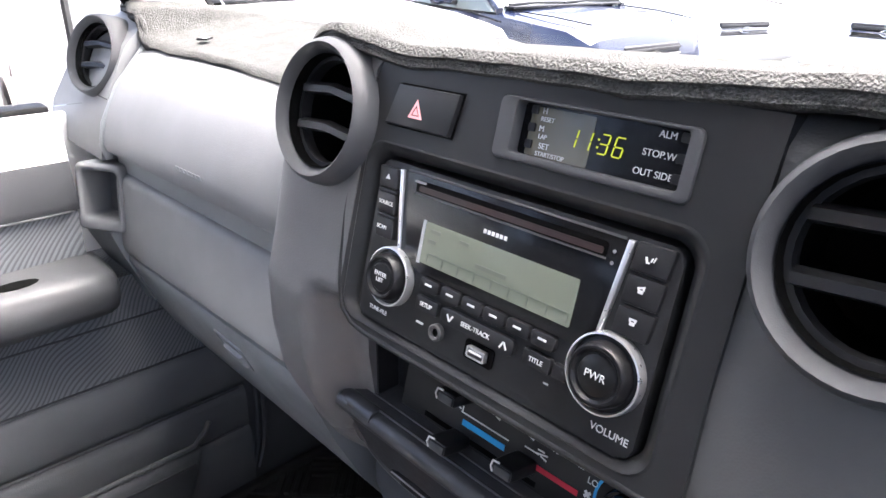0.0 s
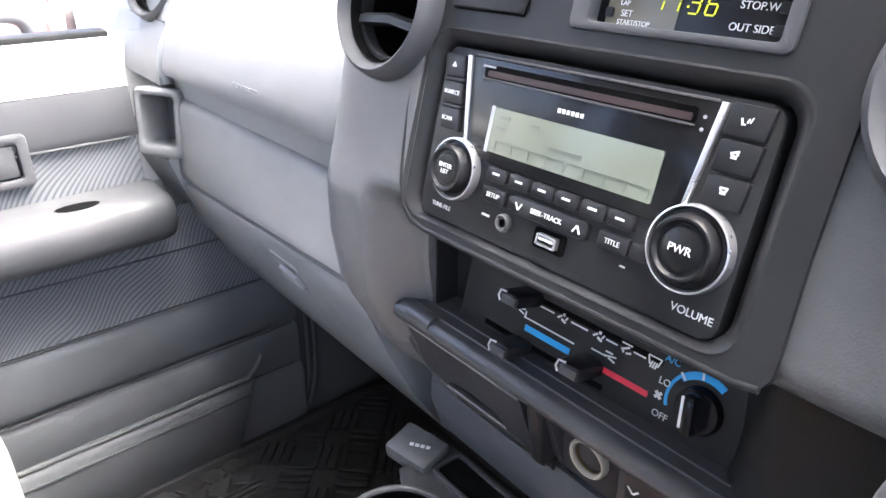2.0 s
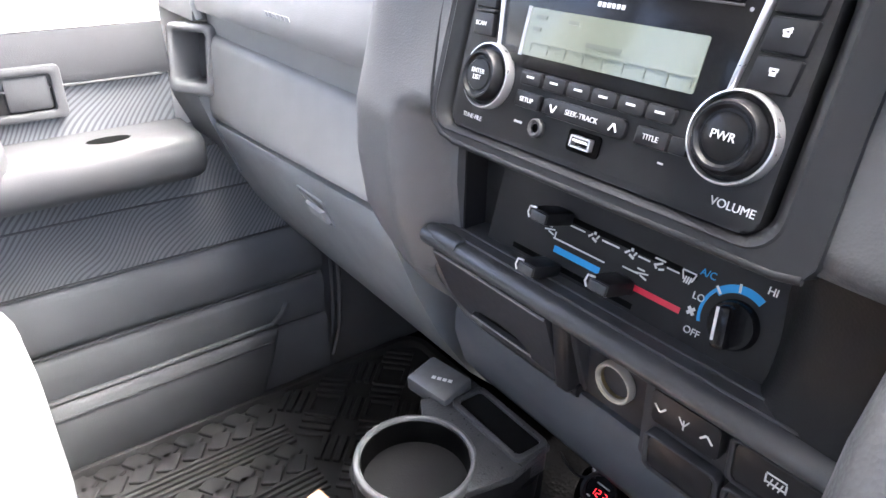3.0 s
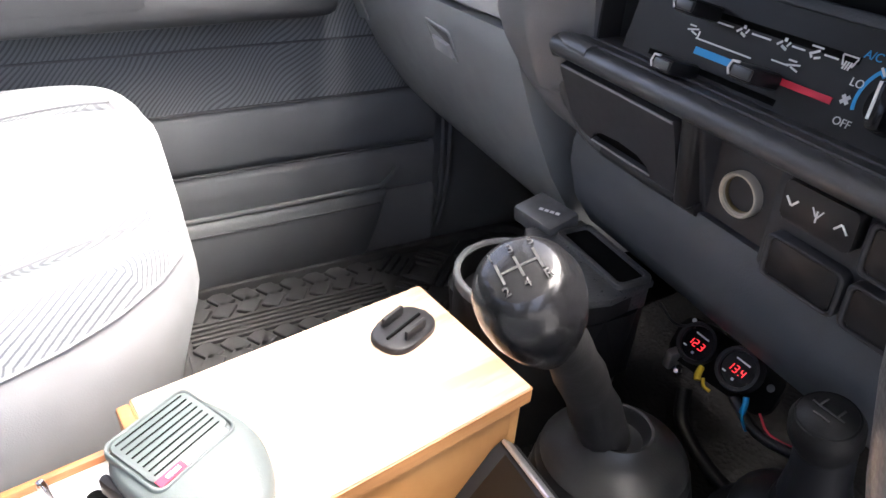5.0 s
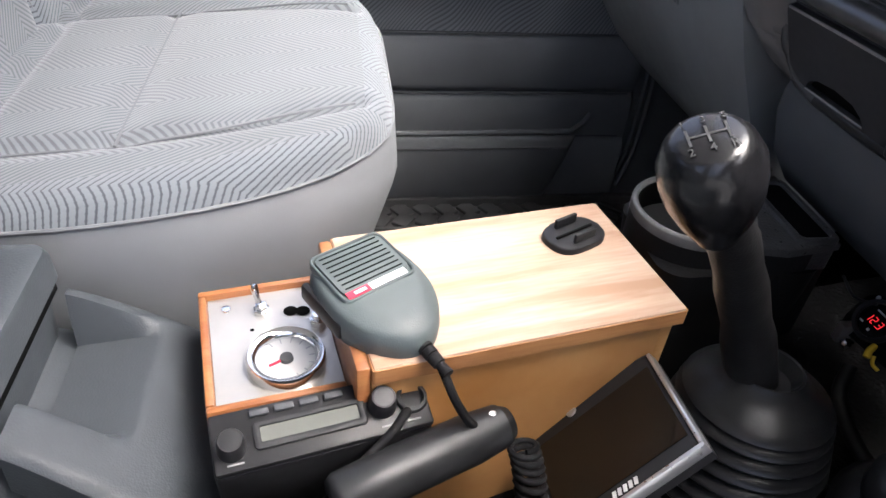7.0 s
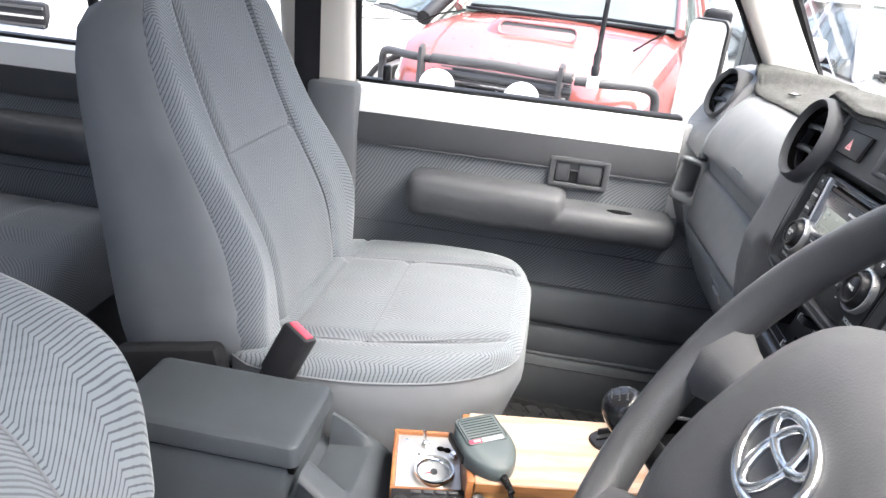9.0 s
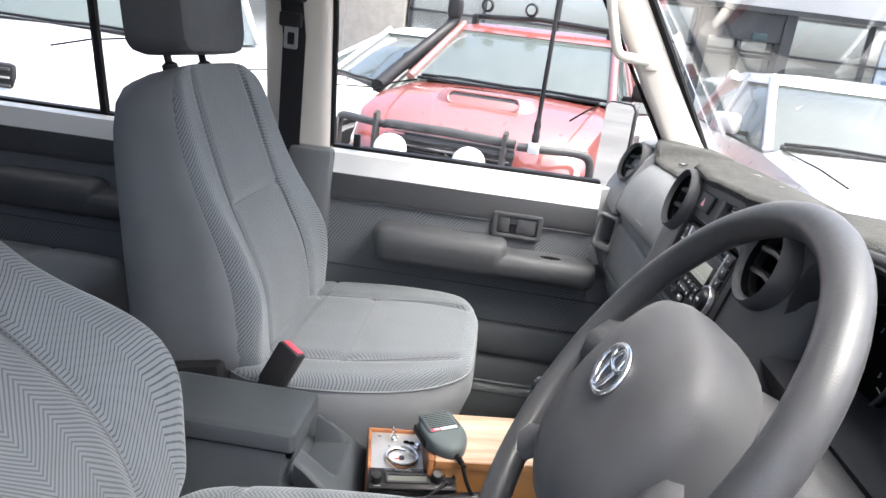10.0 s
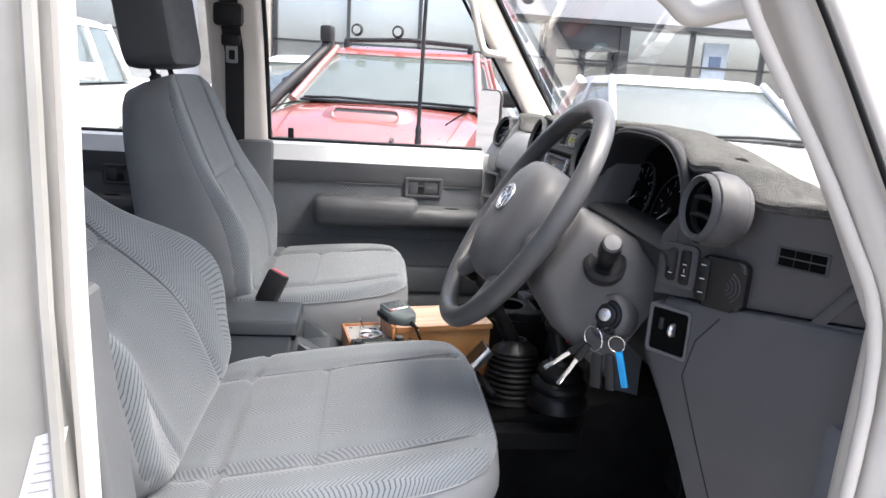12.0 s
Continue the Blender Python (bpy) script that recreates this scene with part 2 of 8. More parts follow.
def pile(name, color):
    """Short-pile carpet with light and dark flecks."""
    m = material(name, color, 0.95, spec=0.1, vary=0.0)
    nt = m.node_tree
    b = nt.nodes["Principled BSDF"]
    tc = nt.nodes.new("ShaderNodeTexCoord")
    n1 = node(nt, "ShaderNodeTexNoise", Scale=700.0, Detail=3.0)
    n2 = node(nt, "ShaderNodeTexNoise", Scale=60.0, Detail=3.0)
    for n in (n1, n2):
        nt.links.new(tc.outputs["Object"], n.inputs["Vector"])
    ramp = nt.nodes.new("ShaderNodeValToRGB")
    ramp.color_ramp.elements[0].position, ramp.color_ramp.elements[1].position = 0.35, 0.68
    ramp.color_ramp.elements[0].color = (*[c * 0.7 for c in color], 1)
    ramp.color_ramp.elements[1].color = (*[c * 1.3 for c in color], 1)
    add = nt.nodes.new("ShaderNodeMath")
    add.operation = "MULTIPLY_ADD"
    add.inputs[1].default_value = 0.45
    nt.links.new(n2.outputs["Fac"], add.inputs[0])
    nt.links.new(n1.outputs["Fac"], add.inputs[2])
    sub = nt.nodes.new("ShaderNodeMath")
    sub.operation = "SUBTRACT"
    sub.inputs[1].default_value = 0.22
    nt.links.new(add.outputs[0], sub.inputs[0])
    nt.links.new(sub.outputs[0], ramp.inputs[0])
    nt.links.new(ramp.outputs[0], b.inputs["Base Color"])
    bump = node(nt, "ShaderNodeBump", Strength=1.0, Distance=0.003)
    nt.links.new(sub.outputs[0], bump.inputs["Height"])
    nt.links.new(bump.outputs[0], b.inputs["Normal"])
    return m


DASHMAT = pile("dash_mat_pile", (0.085, 0.086, 0.084))


# ---- mesh helpers ----
def link(name, bm, mat, parent=None, label="", m=None, smooth=35, second=None):
    """One mesh object from a bmesh."""
    bmesh.ops.recalc_face_normals(bm, faces=bm.faces[:])
    me = bpy.data.meshes.new(name)
    bm.to_mesh(me)
    bm.free()
    me.materials.append(mat)
    if second:
        me.materials.append(second)
    if smooth:
        me.shade_smooth()
        me.set_sharp_from_angle(angle=radians(smooth))
    ob = new(name, me)
    if m is not None:
        ob.matrix_basis = m
    if parent:
        ob.parent = parent
    if label:
        ob["label"] = label
    return ob


def part(name, bm, mat, parent, label="", m=None, smooth=35, second=None):
    return link(name, bm, mat, parent, label, m, smooth, second)


def thing(name, label, category, group="", m=None, kind=""):
    ob = new(name)
    ob.empty_display_size = 0.02
    if m is not None:
        ob.matrix_basis = m
    return tagged(ob, label, category, group, kind)


def box(sx, sy, sz, at=(0, 0, 0), r=0.0, seg=2, m=None):
    bm = bmesh.new()
    bmesh.ops.create_cube(bm, size=1.0, matrix=Matrix.Translation(at) @ Matrix.Diagonal((sx, sy, sz, 1)))
    if r:
        bmesh.ops.bevel(bm, geom=bm.edges[:], offset=min(r, 0.49 * min(sx, sy, sz)), segments=seg, profile=0.5, affect="EDGES")
    if m is not None:
        bmesh.ops.transform(bm, matrix=m, verts=bm.verts[:])
    return bm


def span(x0, x1, y0, y1, z0, z1, r=0.0, seg=2):
    return box(x1 - x0, y1 - y0, z1 - z0, ((x0 + x1) / 2, (y0 + y1) / 2, (z0 + z1) / 2), r, seg)


def join(*bms):
    out = bms[0]
    for b in bms[1:]:
        me = bpy.data.meshes.new("tmp")
        b.to_mesh(me)
        b.free()
        out.from_mesh(me)
        bpy.data.meshes.remove(me)
    return out


def moved(bm, m):
    bmesh.ops.transform(bm, matrix=m, verts=bm.verts[:])
    return bm


def prism(pts, z0, z1, r=0.0, seg=2):
    """A polygon in xy drawn out from z0 to z1; the rim of the z1 side is rounded by r."""
    bm = bmesh.new()
    low = [bm.verts.new((x, y, z0)) for x, y in pts]
    high = [bm.verts.new((x, y, z1)) for x, y in pts]
    bm.faces.new(low[::-1])
    top = bm.faces.new(high)
    n = len(pts)
    for i in range(n):
        bm.faces.new((low[i], low[(i + 1) % n], high[(i + 1) % n], high[i]))
    if r:
        bmesh.ops.bevel(bm, geom=list(top.edges), offset=r, segments=seg, profile=0.5, affect="EDGES")
    return bm


def rrect(x0, x1, y0, y1, r, n=5):
    """Outline of a rounded rectangle, anticlockwise."""
    out = []
    for cx, cy, a in ((x1 - r, y1 - r, 0), (x0 + r, y1 - r, 90), (x0 + r, y0 + r, 180), (x1 - r, y0 + r, 270)):
        for i in range(n + 1):
            t = radians(a + 90 * i / n)
            out.append((cx + r * math.cos(t), cy + r * math.sin(t)))
    return out


def ring(outer, inner, z0, z1, r=0.0):
    """A frame between two outlines with as many points each."""
    bm = bmesh.new()
    n = len(outer)
    a, b = ([bm.verts.new((x, y, z)) for x, y in outer] for z in (z0, z1))
    c, d = ([bm.verts.new((x, y, z)) for x, y in inner] for z in (z0, z1))
    for i in range(n):
        j = (i + 1) % n
        bm.faces.new((a[i], a[j], b[j], b[i]))
        bm.faces.new((d[i], d[j], c[j], c[i]))
        bm.faces.new((b[i], b[j], d[j], d[i]))
        bm.faces.new((c[i], c[j], a[j], a[i]))
    if r:
        bm.normal_update()
        rim = [e for e in bm.edges if all(abs(v.co.z - z1) < 1e-7 for v in e.verts) and e.calc_face_angle(0) > 0.8]
        bmesh.ops.bevel(bm, geom=rim, offset=r, segments=2, profile=0.5, affect="EDGES")
    return bm


def lathe(profile, n=32, cap=True):
    """Turns (radius, z) points round the z axis."""
    bm = bmesh.new()
    rings = []
    for r, z in profile:
        if r < 1e-6:
            rings.append([bm.verts.new((0, 0, z))])
        else:
            rings.append([bm.verts.new((r * math.cos(2 * math.pi * i / n), r * math.sin(2 * math.pi * i / n), z)) for i in range(n)])
    for a, b in zip(rings, rings[1:]):
        for i in range(n):
            j = (i + 1) % n
            f = [a[i % len(a)], a[j % len(a)], b[j % len(b)], b[i % len(b)]]
            f = list(dict.fromkeys(f))
            if len(f) > 2:
                bm.faces.new(f)
    if cap:
        for rr in (rings[0], rings[-1]):
            if len(rr) > 2:
                bm.faces.new(rr)
    return bm


def tube(points, radius, n=8, closed=False, cap=True):
    """A round bar along points; radius may be one number or one per point."""
    pts = [Vector(p) for p in points]
    rad = radius if isinstance(radius, (list, tuple)) else [radius] * len(pts)
    bm = bmesh.new()
    rings, side = [], None
    k = len(pts)
    for i, p in enumerate(pts):
        d = (pts[(i + 1) % k] - pts[i - 1]) if closed or 0 < i < k - 1 else (pts[1] - pts[0] if i == 0 else pts[-1] - pts[-2])
        d.normalize()
        if side is None:
            side = d.orthogonal().normalized()
        side = (side - d * side.dot(d)).normalized()
        up = d.cross(side)
        rings.append([bm.verts.new(p + rad[i] * (math.cos(2 * math.pi * j / n) * side + math.sin(2 * math.pi * j / n) * up)) for j in range(n)])
    for i in range(k if closed else k - 1):
        a, b = rings[i], rings[(i + 1) % k]
        for j in range(n):
            bm.faces.new((a[j], a[(j + 1) % n], b[(j + 1) % n], b[j]))
    if not closed and cap:
        bm.faces.new(rings[0][::-1])
        bm.faces.new(rings[-1])
    return bm


def smooth_path(points, per=6):
    """Catmull-Rom through the points."""
    p = [Vector(q) for q in points]
    p = [2 * p[0] - p[1], *p, 2 * p[-1] - p[-2]]
    out = []
    for i in range(1, len(p) - 2):
        for k in range(per):
            t = k / per
            a, b, c, d = p[i - 1 : i + 3]
            out.append(0.5 * (2 * b + (c - a) * t + (2 * a - 5 * b + 4 * c - d) * t * t + (3 * b - a - 3 * c + d) * t**3))
    out.append(p[-2])
    return out


def loft(rings, cap=True, closed=True):
    """Skins rings of equal length."""
    bm = bmesh.new()
    vs = [[bm.verts.new(p) for p in r] for r in rings]
    n = len(vs[0])
    for a, b in zip(vs, vs[1:]):
        for j in range(n if closed else n - 1):
            bm.faces.new((a[j], a[(j + 1) % n], b[(j + 1) % n], b[j]))
    if cap and closed:
        bm.faces.new(vs[0][::-1])
        bm.faces.new(vs[-1])
    return bm


def sheet(rows, thick, normal):
    """A curved plate: rows of points, given a thickness against the normal."""
    back = Vector(normal).normalized() * -thick
    bm = bmesh.new()
    a = [[bm.verts.new(p) for p in r] for r in rows]
    b = [[bm.verts.new(Vector(p) + back) for p in r] for r in rows]
    nr, nc = len(rows), len(rows[0])
    for i in range(nr - 1):
        for j in range(nc - 1):
            bm.faces.new((a[i][j], a[i][j + 1], a[i + 1][j + 1], a[i + 1][j]))
            bm.faces.new((b[i][j], b[i + 1][j], b[i + 1][j + 1], b[i][j + 1]))
    for i in range(nr - 1):
        for j in (0, nc - 1):
            bm.faces.new((a[i][j], a[i + 1][j], b[i + 1][j], b[i][j]))
    for j in range(nc - 1):
        for i in (0, nr - 1):
            bm.faces.new((a[i][j], a[i][j + 1], b[i][j + 1], b[i][j]))
    return bm


def profile_bar(prof, x0, x1, r=0.0):
    """A yz outline drawn out along x."""
    bm = bmesh.new()
    a = [bm.verts.new((x0, y, z)) for y, z in prof]
    b = [bm.verts.new((x1, y, z)) for y, z in prof]
    n = len(prof)
    bm.faces.new(a)
    bm.faces.new(b[::-1])
    for i in range(n):
        bm.faces.new((a[i], a[(i + 1) % n], b[(i + 1) % n], b[i]))
    if r:
        bmesh.ops.bevel(bm, geom=bm.edges[:], offset=r, segments=2, profile=0.5, affect="EDGES")
    return bm


def words(text, size, mat, parent, m, name="print", depth=0.0002):
    """Raised print with the built-in font, centred."""
    cu = bpy.data.curves.new(name, "FONT")
    cu.body, cu.size, cu.align_x, cu.align_y, cu.extrude = text, size, "CENTER", "CENTER", depth
    ob = bpy.data.objects.new("tmp_text", cu)
    me = bpy.data.meshes.new_from_object(ob)
    bpy.data.objects.remove(ob)
    me.name = name
    me.materials.clear()
    me.materials.append(mat)
    o = new(name, me)
    o.matrix_basis, o.parent = m, parent
    return o


def bars(spec, mat, parent, m, name="print"):
    """Flat printed strokes: (x, y, length, width, degrees)."""
    bms = [box(l, w, 0.0004, (0, 0, 0), m=pose(x, y, 0, 0, 0, a)) for x, y, l, w, a in spec]
    return part(name, join(*bms), mat, parent, m=m, smooth=0)


# ---- cabin shell ----
def structure(name, bm, mat, label, category, smooth=35):
    return tagged(link(name, bm, mat, smooth=smooth), label, category, kind="structure")


CX = 0.04  # middle of the car
structure("floor", span(-0.66, 0.74, -2.0, 0.62, 0.56, 0.6), CARPET, "dark carpet on the cabin floor", "floor")
structure("floor_tunnel", profile_bar([(-1.9, 0.59), (-1.9, 0.72), (-0.3, 0.76), (0.15, 0.84), (0.5, 0.9), (0.5, 0.59)], -0.12, 0.16, 0.02), CARPET, "dark carpeted transmission tunnel between the seats", "tunnel")
structure("firewall", profile_bar([(0.42, 0.58), (0.3, 1.0), (0.24, 1.28), (0.3, 1.28), (0.5, 0.95), (0.66, 0.58)], -0.68, 0.76), DARK, "black firewall behind the dashboard", "wall")
structure("ceiling", sheet([[(CX + s * 0.62, y, 1.84 - 0.03 * s * s) for s in (-1, -0.6, -0.2, 0.2, 0.6, 1)] for y in (-2.0, -1.4, -0.8, -0.19)], -0.03, (0, 0, 1)), ROOFLINING, "pale grey cloth roof lining", "ceiling")
structure("wall_rear", join(span(-0.66, 0.74, -2.04, -2.0, 0.56, 1.25), span(-0.66, 0.74, -2.04, -2.0, 1.7, 1.84), span(-0.66, -0.5, -2.04, -2.0, 1.25, 1.7), span(0.58, 0.74, -2.04, -2.0, 1.25, 1.7)), VINYL, "grey trimmed rear wall with a window opening", "wall")


def pillar(name, pts, size, mat, label):
    """A rounded post through points, with an oblong section (across x, along y)."""
    rings = []
    for i, p in enumerate(pts):
        sx, sy = size[i] if isinstance(size, list) else size
        out = rrect(-sx / 2, sx / 2, -sy / 2, sy / 2, min(sx, sy) * 0.3, 4)
        rings.append([(p[0] + x, p[1] + y, p[2]) for x, y in out])
    return structure(name, loft(rings), mat, label, "pillar")


# left and right windscreen pillars, roof rails and door posts
pillar("a_pillar_left", [(-0.685, 0.2, 1.22), (-0.68, 0.112, 1.36), (-0.66, 0.021, 1.5), (-0.635, -0.076, 1.65), (-0.6, -0.18, 1.81)], [(0.06, 0.1), (0.055, 0.092), (0.055, 0.086), (0.055, 0.084), (0.055, 0.084)], CREAM, "pale grey painted windscreen pillar beside the passenger window")
pillar("a_pillar_right", [(0.775, 0.17, 0.6), (0.775, 0.17, 1.22), (0.765, 0.125, 1.32), (0.735, 0.03, 1.5), (0.71, -0.045, 1.65), (0.67, -0.155, 1.81)], [(0.07, 0.09), (0.07, 0.09), (0.07, 0.1), (0.07, 0.09), (0.07, 0.09), (0.07, 0.1)], CREAM, "pale grey painted windscreen pillar at the open driver's door")
pillar("b_pillar_left", [(-0.685, -0.745, 0.58), (-0.685, -0.745, 1.23), (-0.665, -0.755, 1.5), (-0.63, -0.77, 1.82)], (0.07, 0.15), CREAM, "pale grey door post with a seat belt on it")
structure("b_pillar_cover", join(box(0.05, 0.1, 0.66, (-0.625, -0.7, 0.91), 0.012)), VINYL, "grey plastic cover on the lower door post", "pillar cover")
pillar("b_pillar_right", [(0.78, -0.7, 0.58), (0.78, -0.706, 1.0), (0.78, -0.726, 1.23), (0.76, -0.729, 1.5), (0.73, -0.75, 1.82)], (0.07, 0.2), SHADEPAINT, "pale grey door post beside the driver's seat")
structure("b_pillar_cover_right", loft([[(x, y + dy, z) for x, y in rrect(0.708, 0.766, -0.16, 0.0, 0.009)] for z, dy in ((0.6, -0.588), (1.0, -0.596), (1.12, -0.608), (1.226, -0.619), (1.23, -0.623))]), VINYL, "grey plastic cover on the driver's door post", "pillar cover")
structure("roof_rail_left", tube([(-0.605, -0.15, 1.81), (-0.62, -0.8, 1.82), (-0.62, -2.0, 1.81)], 0.035, 10), CREAM, "pale grey roof rail over the doors", "rail")
structure("roof_rail_right", tube([(0.675, -0.15, 1.81), (0.7, -0.8, 1.82), (0.7, -2.0, 1.81)], 0.035, 10), CREAM, "pale grey roof rail over the doors", "rail")
structure("windscreen_header", tube([(-0.6, -0.17, 1.82), (0.04, -0.15, 1.84), (0.68, -0.17, 1.82)], 0.035, 10), CREAM, "pale grey windscreen header rail", "rail")
structure("roof_panel", sheet([[(CX + s * 0.7, y, 1.93 - 0.05 * s * s) for s in (-1, -0.5, 0, 0.5, 1)] for y in (-2.05, -1.2, -0.16)], 0.02, (0, 0, 1)), WHITEPAINT, "white painted steel roof", "roof")
sticker = thing("label_sticker", "white printed sticker on the driver's door post", "sticker", m=Matrix(((0, 0, 1, 0.8155), (1, 0, 0, -0.633), (0, 1, 0, 1.105), (0, 0, 0, 1))))
part("paper", prism([(-0.022, -0.034), (0.006, -0.034), (0.022, 0.034), (-0.004, 0.024)], 0.0, 0.0008), WHITEPRINT, sticker)
for k in range(6):
    bars([(-0.004 + 0.003 * k - 0.002, -0.026 + 0.009 * k, 0.017, 0.0012, 12)], LIGHTGREY, sticker, pose(0, 0, 0.001), "small_print")
structure("quarter_panel_right", join(span(0.76, 0.8, -2.04, -0.79, 0.5, 1.24, 0.01), span(0.74, 0.79, -2.04, -1.9, 1.24, 1.85)), WHITEPAINT, "white painted rear body side", "body side")
# white post in the darkened paint, its shade put into the colour
structure("outer_post_right", loft([[(x, y, z) for x, y in rrect(0.79 - k, 0.84 - k, -0.98, -0.715 - l, 0.02)] for z, k, l in ((0.45, 0, 0), (0.9, 0, -0.01), (1.24, 0, 0.0), (1.5, 0.02, 0.02), (1.85, 0.06, 0.04))]), SHADEPAINT, "white painted outer door post of the open doorway", "body side")
structure("fender_right", join(span(0.78, 0.84, 0.14, 1.4, 0.75, 1.22, 0.02)), WHITEPAINT, "white painted front wing", "wing")
structure("outer_a_post_right", loft([[(x + dx, y + dy, z) for x, y in rrect(-0.015, 0.02, -0.05, 0.05, 0.01)] for dx, dy, z in ((0.815, 0.2, 0.5), (0.815, 0.2, 1.2), (0.8, 0.15, 1.32), (0.775, 0.055, 1.5), (0.745, -0.03, 1.65), (0.705, -0.14, 1.83))]), CREAM, "white painted outer windscreen post", "body side")
structure("door_seal_right", tube(smooth_path([(0.79, 0.11, 0.6), (0.79, 0.112, 0.9), (0.79, 0.11, 1.2), (0.776, 0.062, 1.33), (0.75, -0.04, 1.5), (0.72, -0.12, 1.66), (0.68, -0.22, 1.8)], 5), 0.0065, 10), CREAM, "pale rubber seal round the driver's doorway", "seal", smooth=60)
structure("door_rubber_right", tube(smooth_path([(0.838, 0.15, 0.6), (0.838, 0.15, 1.2), (0.823, 0.09, 1.32), (0.798, -0.006, 1.5), (0.768, -0.092, 1.65), (0.728, -0.202, 1.83)], 4), 0.003, 8), RUBBER, "thin black rubber strip along the windscreen post", "seal", smooth=60)
structure("doorway_seal_rear", tube([(0.8, -0.604, 0.6), (0.8, -0.604, 1.24), (0.78, -0.606, 1.5), (0.748, -0.634, 1.8)], 0.009, 8), CREAM, "pale rubber seal round the driver's doorway", "seal")
structure("doorway_gap_rear", tube([(0.818, -0.62, 0.6), (0.818, -0.62, 1.24), (0.8, -0.622, 1.5), (0.768, -0.65, 1.8)], 0.006, 6), SHADEPAINT, "painted flange beside the doorway seal", "seal")
structure("sill_right", span(0.7, 0.84, -0.78, 0.2, 0.44, 0.6, 0.02), WHITEPAINT, "white painted door sill", "sill")

# windscreen, bonnet
ws = structure("windscreen", sheet([[(CX + s * k, y - 0.0 + 0.03 * (1 - s * s), z) for s in (-1, -0.5, 0, 0.5, 1)] for k, y, z in ((0.74, 0.235, 1.3), (0.7, 0.075, 1.53), (0.65, -0.12, 1.8))], 0.005, (0, 1, 0.6)), GLASS, "clear windscreen", "windscreen")
ws.visible_shadow = False
structure("windscreen_seal", tube([(-0.585, -0.132, 1.8), (-0.632, 0.045, 1.53), (-0.672, 0.185, 1.31)], 0.009, 8), RUBBER, "black rubber windscreen seal", "seal")
structure("windscreen_seal_right", tube([(0.68, -0.135, 1.8), (0.725, 0.06, 1.53), (0.775, 0.215, 1.31)], 0.011, 8), RUBBER, "black rubber windscreen seal", "seal")
structure("bonnet", sheet([[(CX + s * 0.68, y, z - 0.035 * abs(s) ** 3) for s in (-1, -0.8, -0.5, -0.2, 0.2, 0.5, 0.8, 1)] for y, z in ((0.3, 1.235), (0.6, 1.23), (1.1, 1.21), (1.5, 1.17), (1.62, 1.1))], 0.03, (0, 0, 1)), WHITEPAINT, "white painted bonnet", "bonnet")
structure("cowl", span(-0.68, 0.76, 0.22, 0.32, 1.17, 1.235, 0.01), BLACK, "black cowl under the windscreen", "cowl")
for k, x in enumerate((-0.5, 0.1)):
    wiper = thing("windscreen_wiper", "black windscreen wiper lying on the glass", "wiper")
    part("arm", tube([(x + 0.3, 0.3, 1.25), (x + 0.1, 0.275, 1.285), (x, 0.27, 1.3)], 0.006, 6), BLACK, wiper)
    part("blade", tube([(x - 0.25, 0.26, 1.295), (x, 0.265, 1.305), (x + 0.22, 0.262, 1.298)], 0.007, 6), RUBBER, wiper)


# ---- doors on the passenger side ----
def door(name, label, y0, y1, front):
    d = thing(name, label, "door", kind="structure")
    part("outer_skin", span(-0.76, -0.73, y0, y1, 0.5, 1.22, 0.01), WHITEPAINT, d, "white painted outer skin")
    part("lower_trim", profile_bar_x([(-0.73, 0.6), (-0.612, 0.6), (-0.61, 0.715), (-0.618, 0.724), (-0.6165, 0.732), (-0.6145, 0.76), (-0.615, 0.785), (-0.6185, 0.793), (-0.624, 0.798), (-0.619, 0.803), (-0.6155, 0.811), (-0.6135, 0.845), (-0.615, 0.872), (-0.619, 0.882), (-0.626, 0.889), (-0.73, 0.889)], y0 + 0.01, y1), VINYL, d, "grey vinyl lower panel with pressed grooves", smooth=50)
    y2 = -0.046 if front else y1
    part("cloth_panel", join(span(-0.73, -0.621, y0 + 0.012, y1 - 0.002, 0.8895, 1.03), span(-0.73, -0.621, y0 + 0.012, y2 - 0.002, 1.03, 1.129)), DOORCLOTH, d, "dark grey patterned cloth panel")
    part("upper_trim", profile_bar_x([(-0.73, 1.13), (-0.619, 1.13), (-0.616, 1.14), (-0.622, 1.187), (-0.73, 1.187)], y0 + 0.01, y2), ARMGREY, d)
    # darker tubes mark the panel joints and paint shade into the grooves
    for zz in (0.8895, 0.7985, 0.7255, 1.1295):
        part("groove_line", tube([(-0.6172, y0 + 0.02, zz), (-0.6172, (y0 + y2) / 2, zz), (-0.6172, (y2 if zz > 1 else y1) - 0.01, zz)], 0.0016, 6), ARMGREY, d)
    part("stitched_seam", tube([(-0.62, y0 + 0.02, 0.972), (-0.62, (y0 + y1) / 2, 0.97), (-0.62, y1 - 0.02, 0.968)], 0.0016, 6), ARMGREY, d)
    part("window_sill", profile_bar_x([(-0.73, 1.188), (-0.624, 1.188), (-0.632, 1.232), (-0.65, 1.238), (-0.73, 1.238)], y0, y2), WHITEPAINT, d, "white painted steel sill")
    part("window_seal", span(-0.695, -0.66, y0, y2, 1.236, 1.245, 0.003), RUBBER, d, "black rubber window seal")
    return d


def profile_bar_x(prof, y0, y1):
    """An xz outline drawn out along y."""
    bm = bmesh.new()
    a = [bm.verts.new((x, y0, z)) for x, z in prof]
    b = [bm.verts.new((x, y1, z)) for x, z in prof]
    n = len(prof)
    bm.faces.new(a)
    bm.faces.new(b[::-1])
    for i in range(n):
        bm.faces.new((a[i], a[(i + 1) % n], b[(i + 1) % n], b[i]))
    return bm


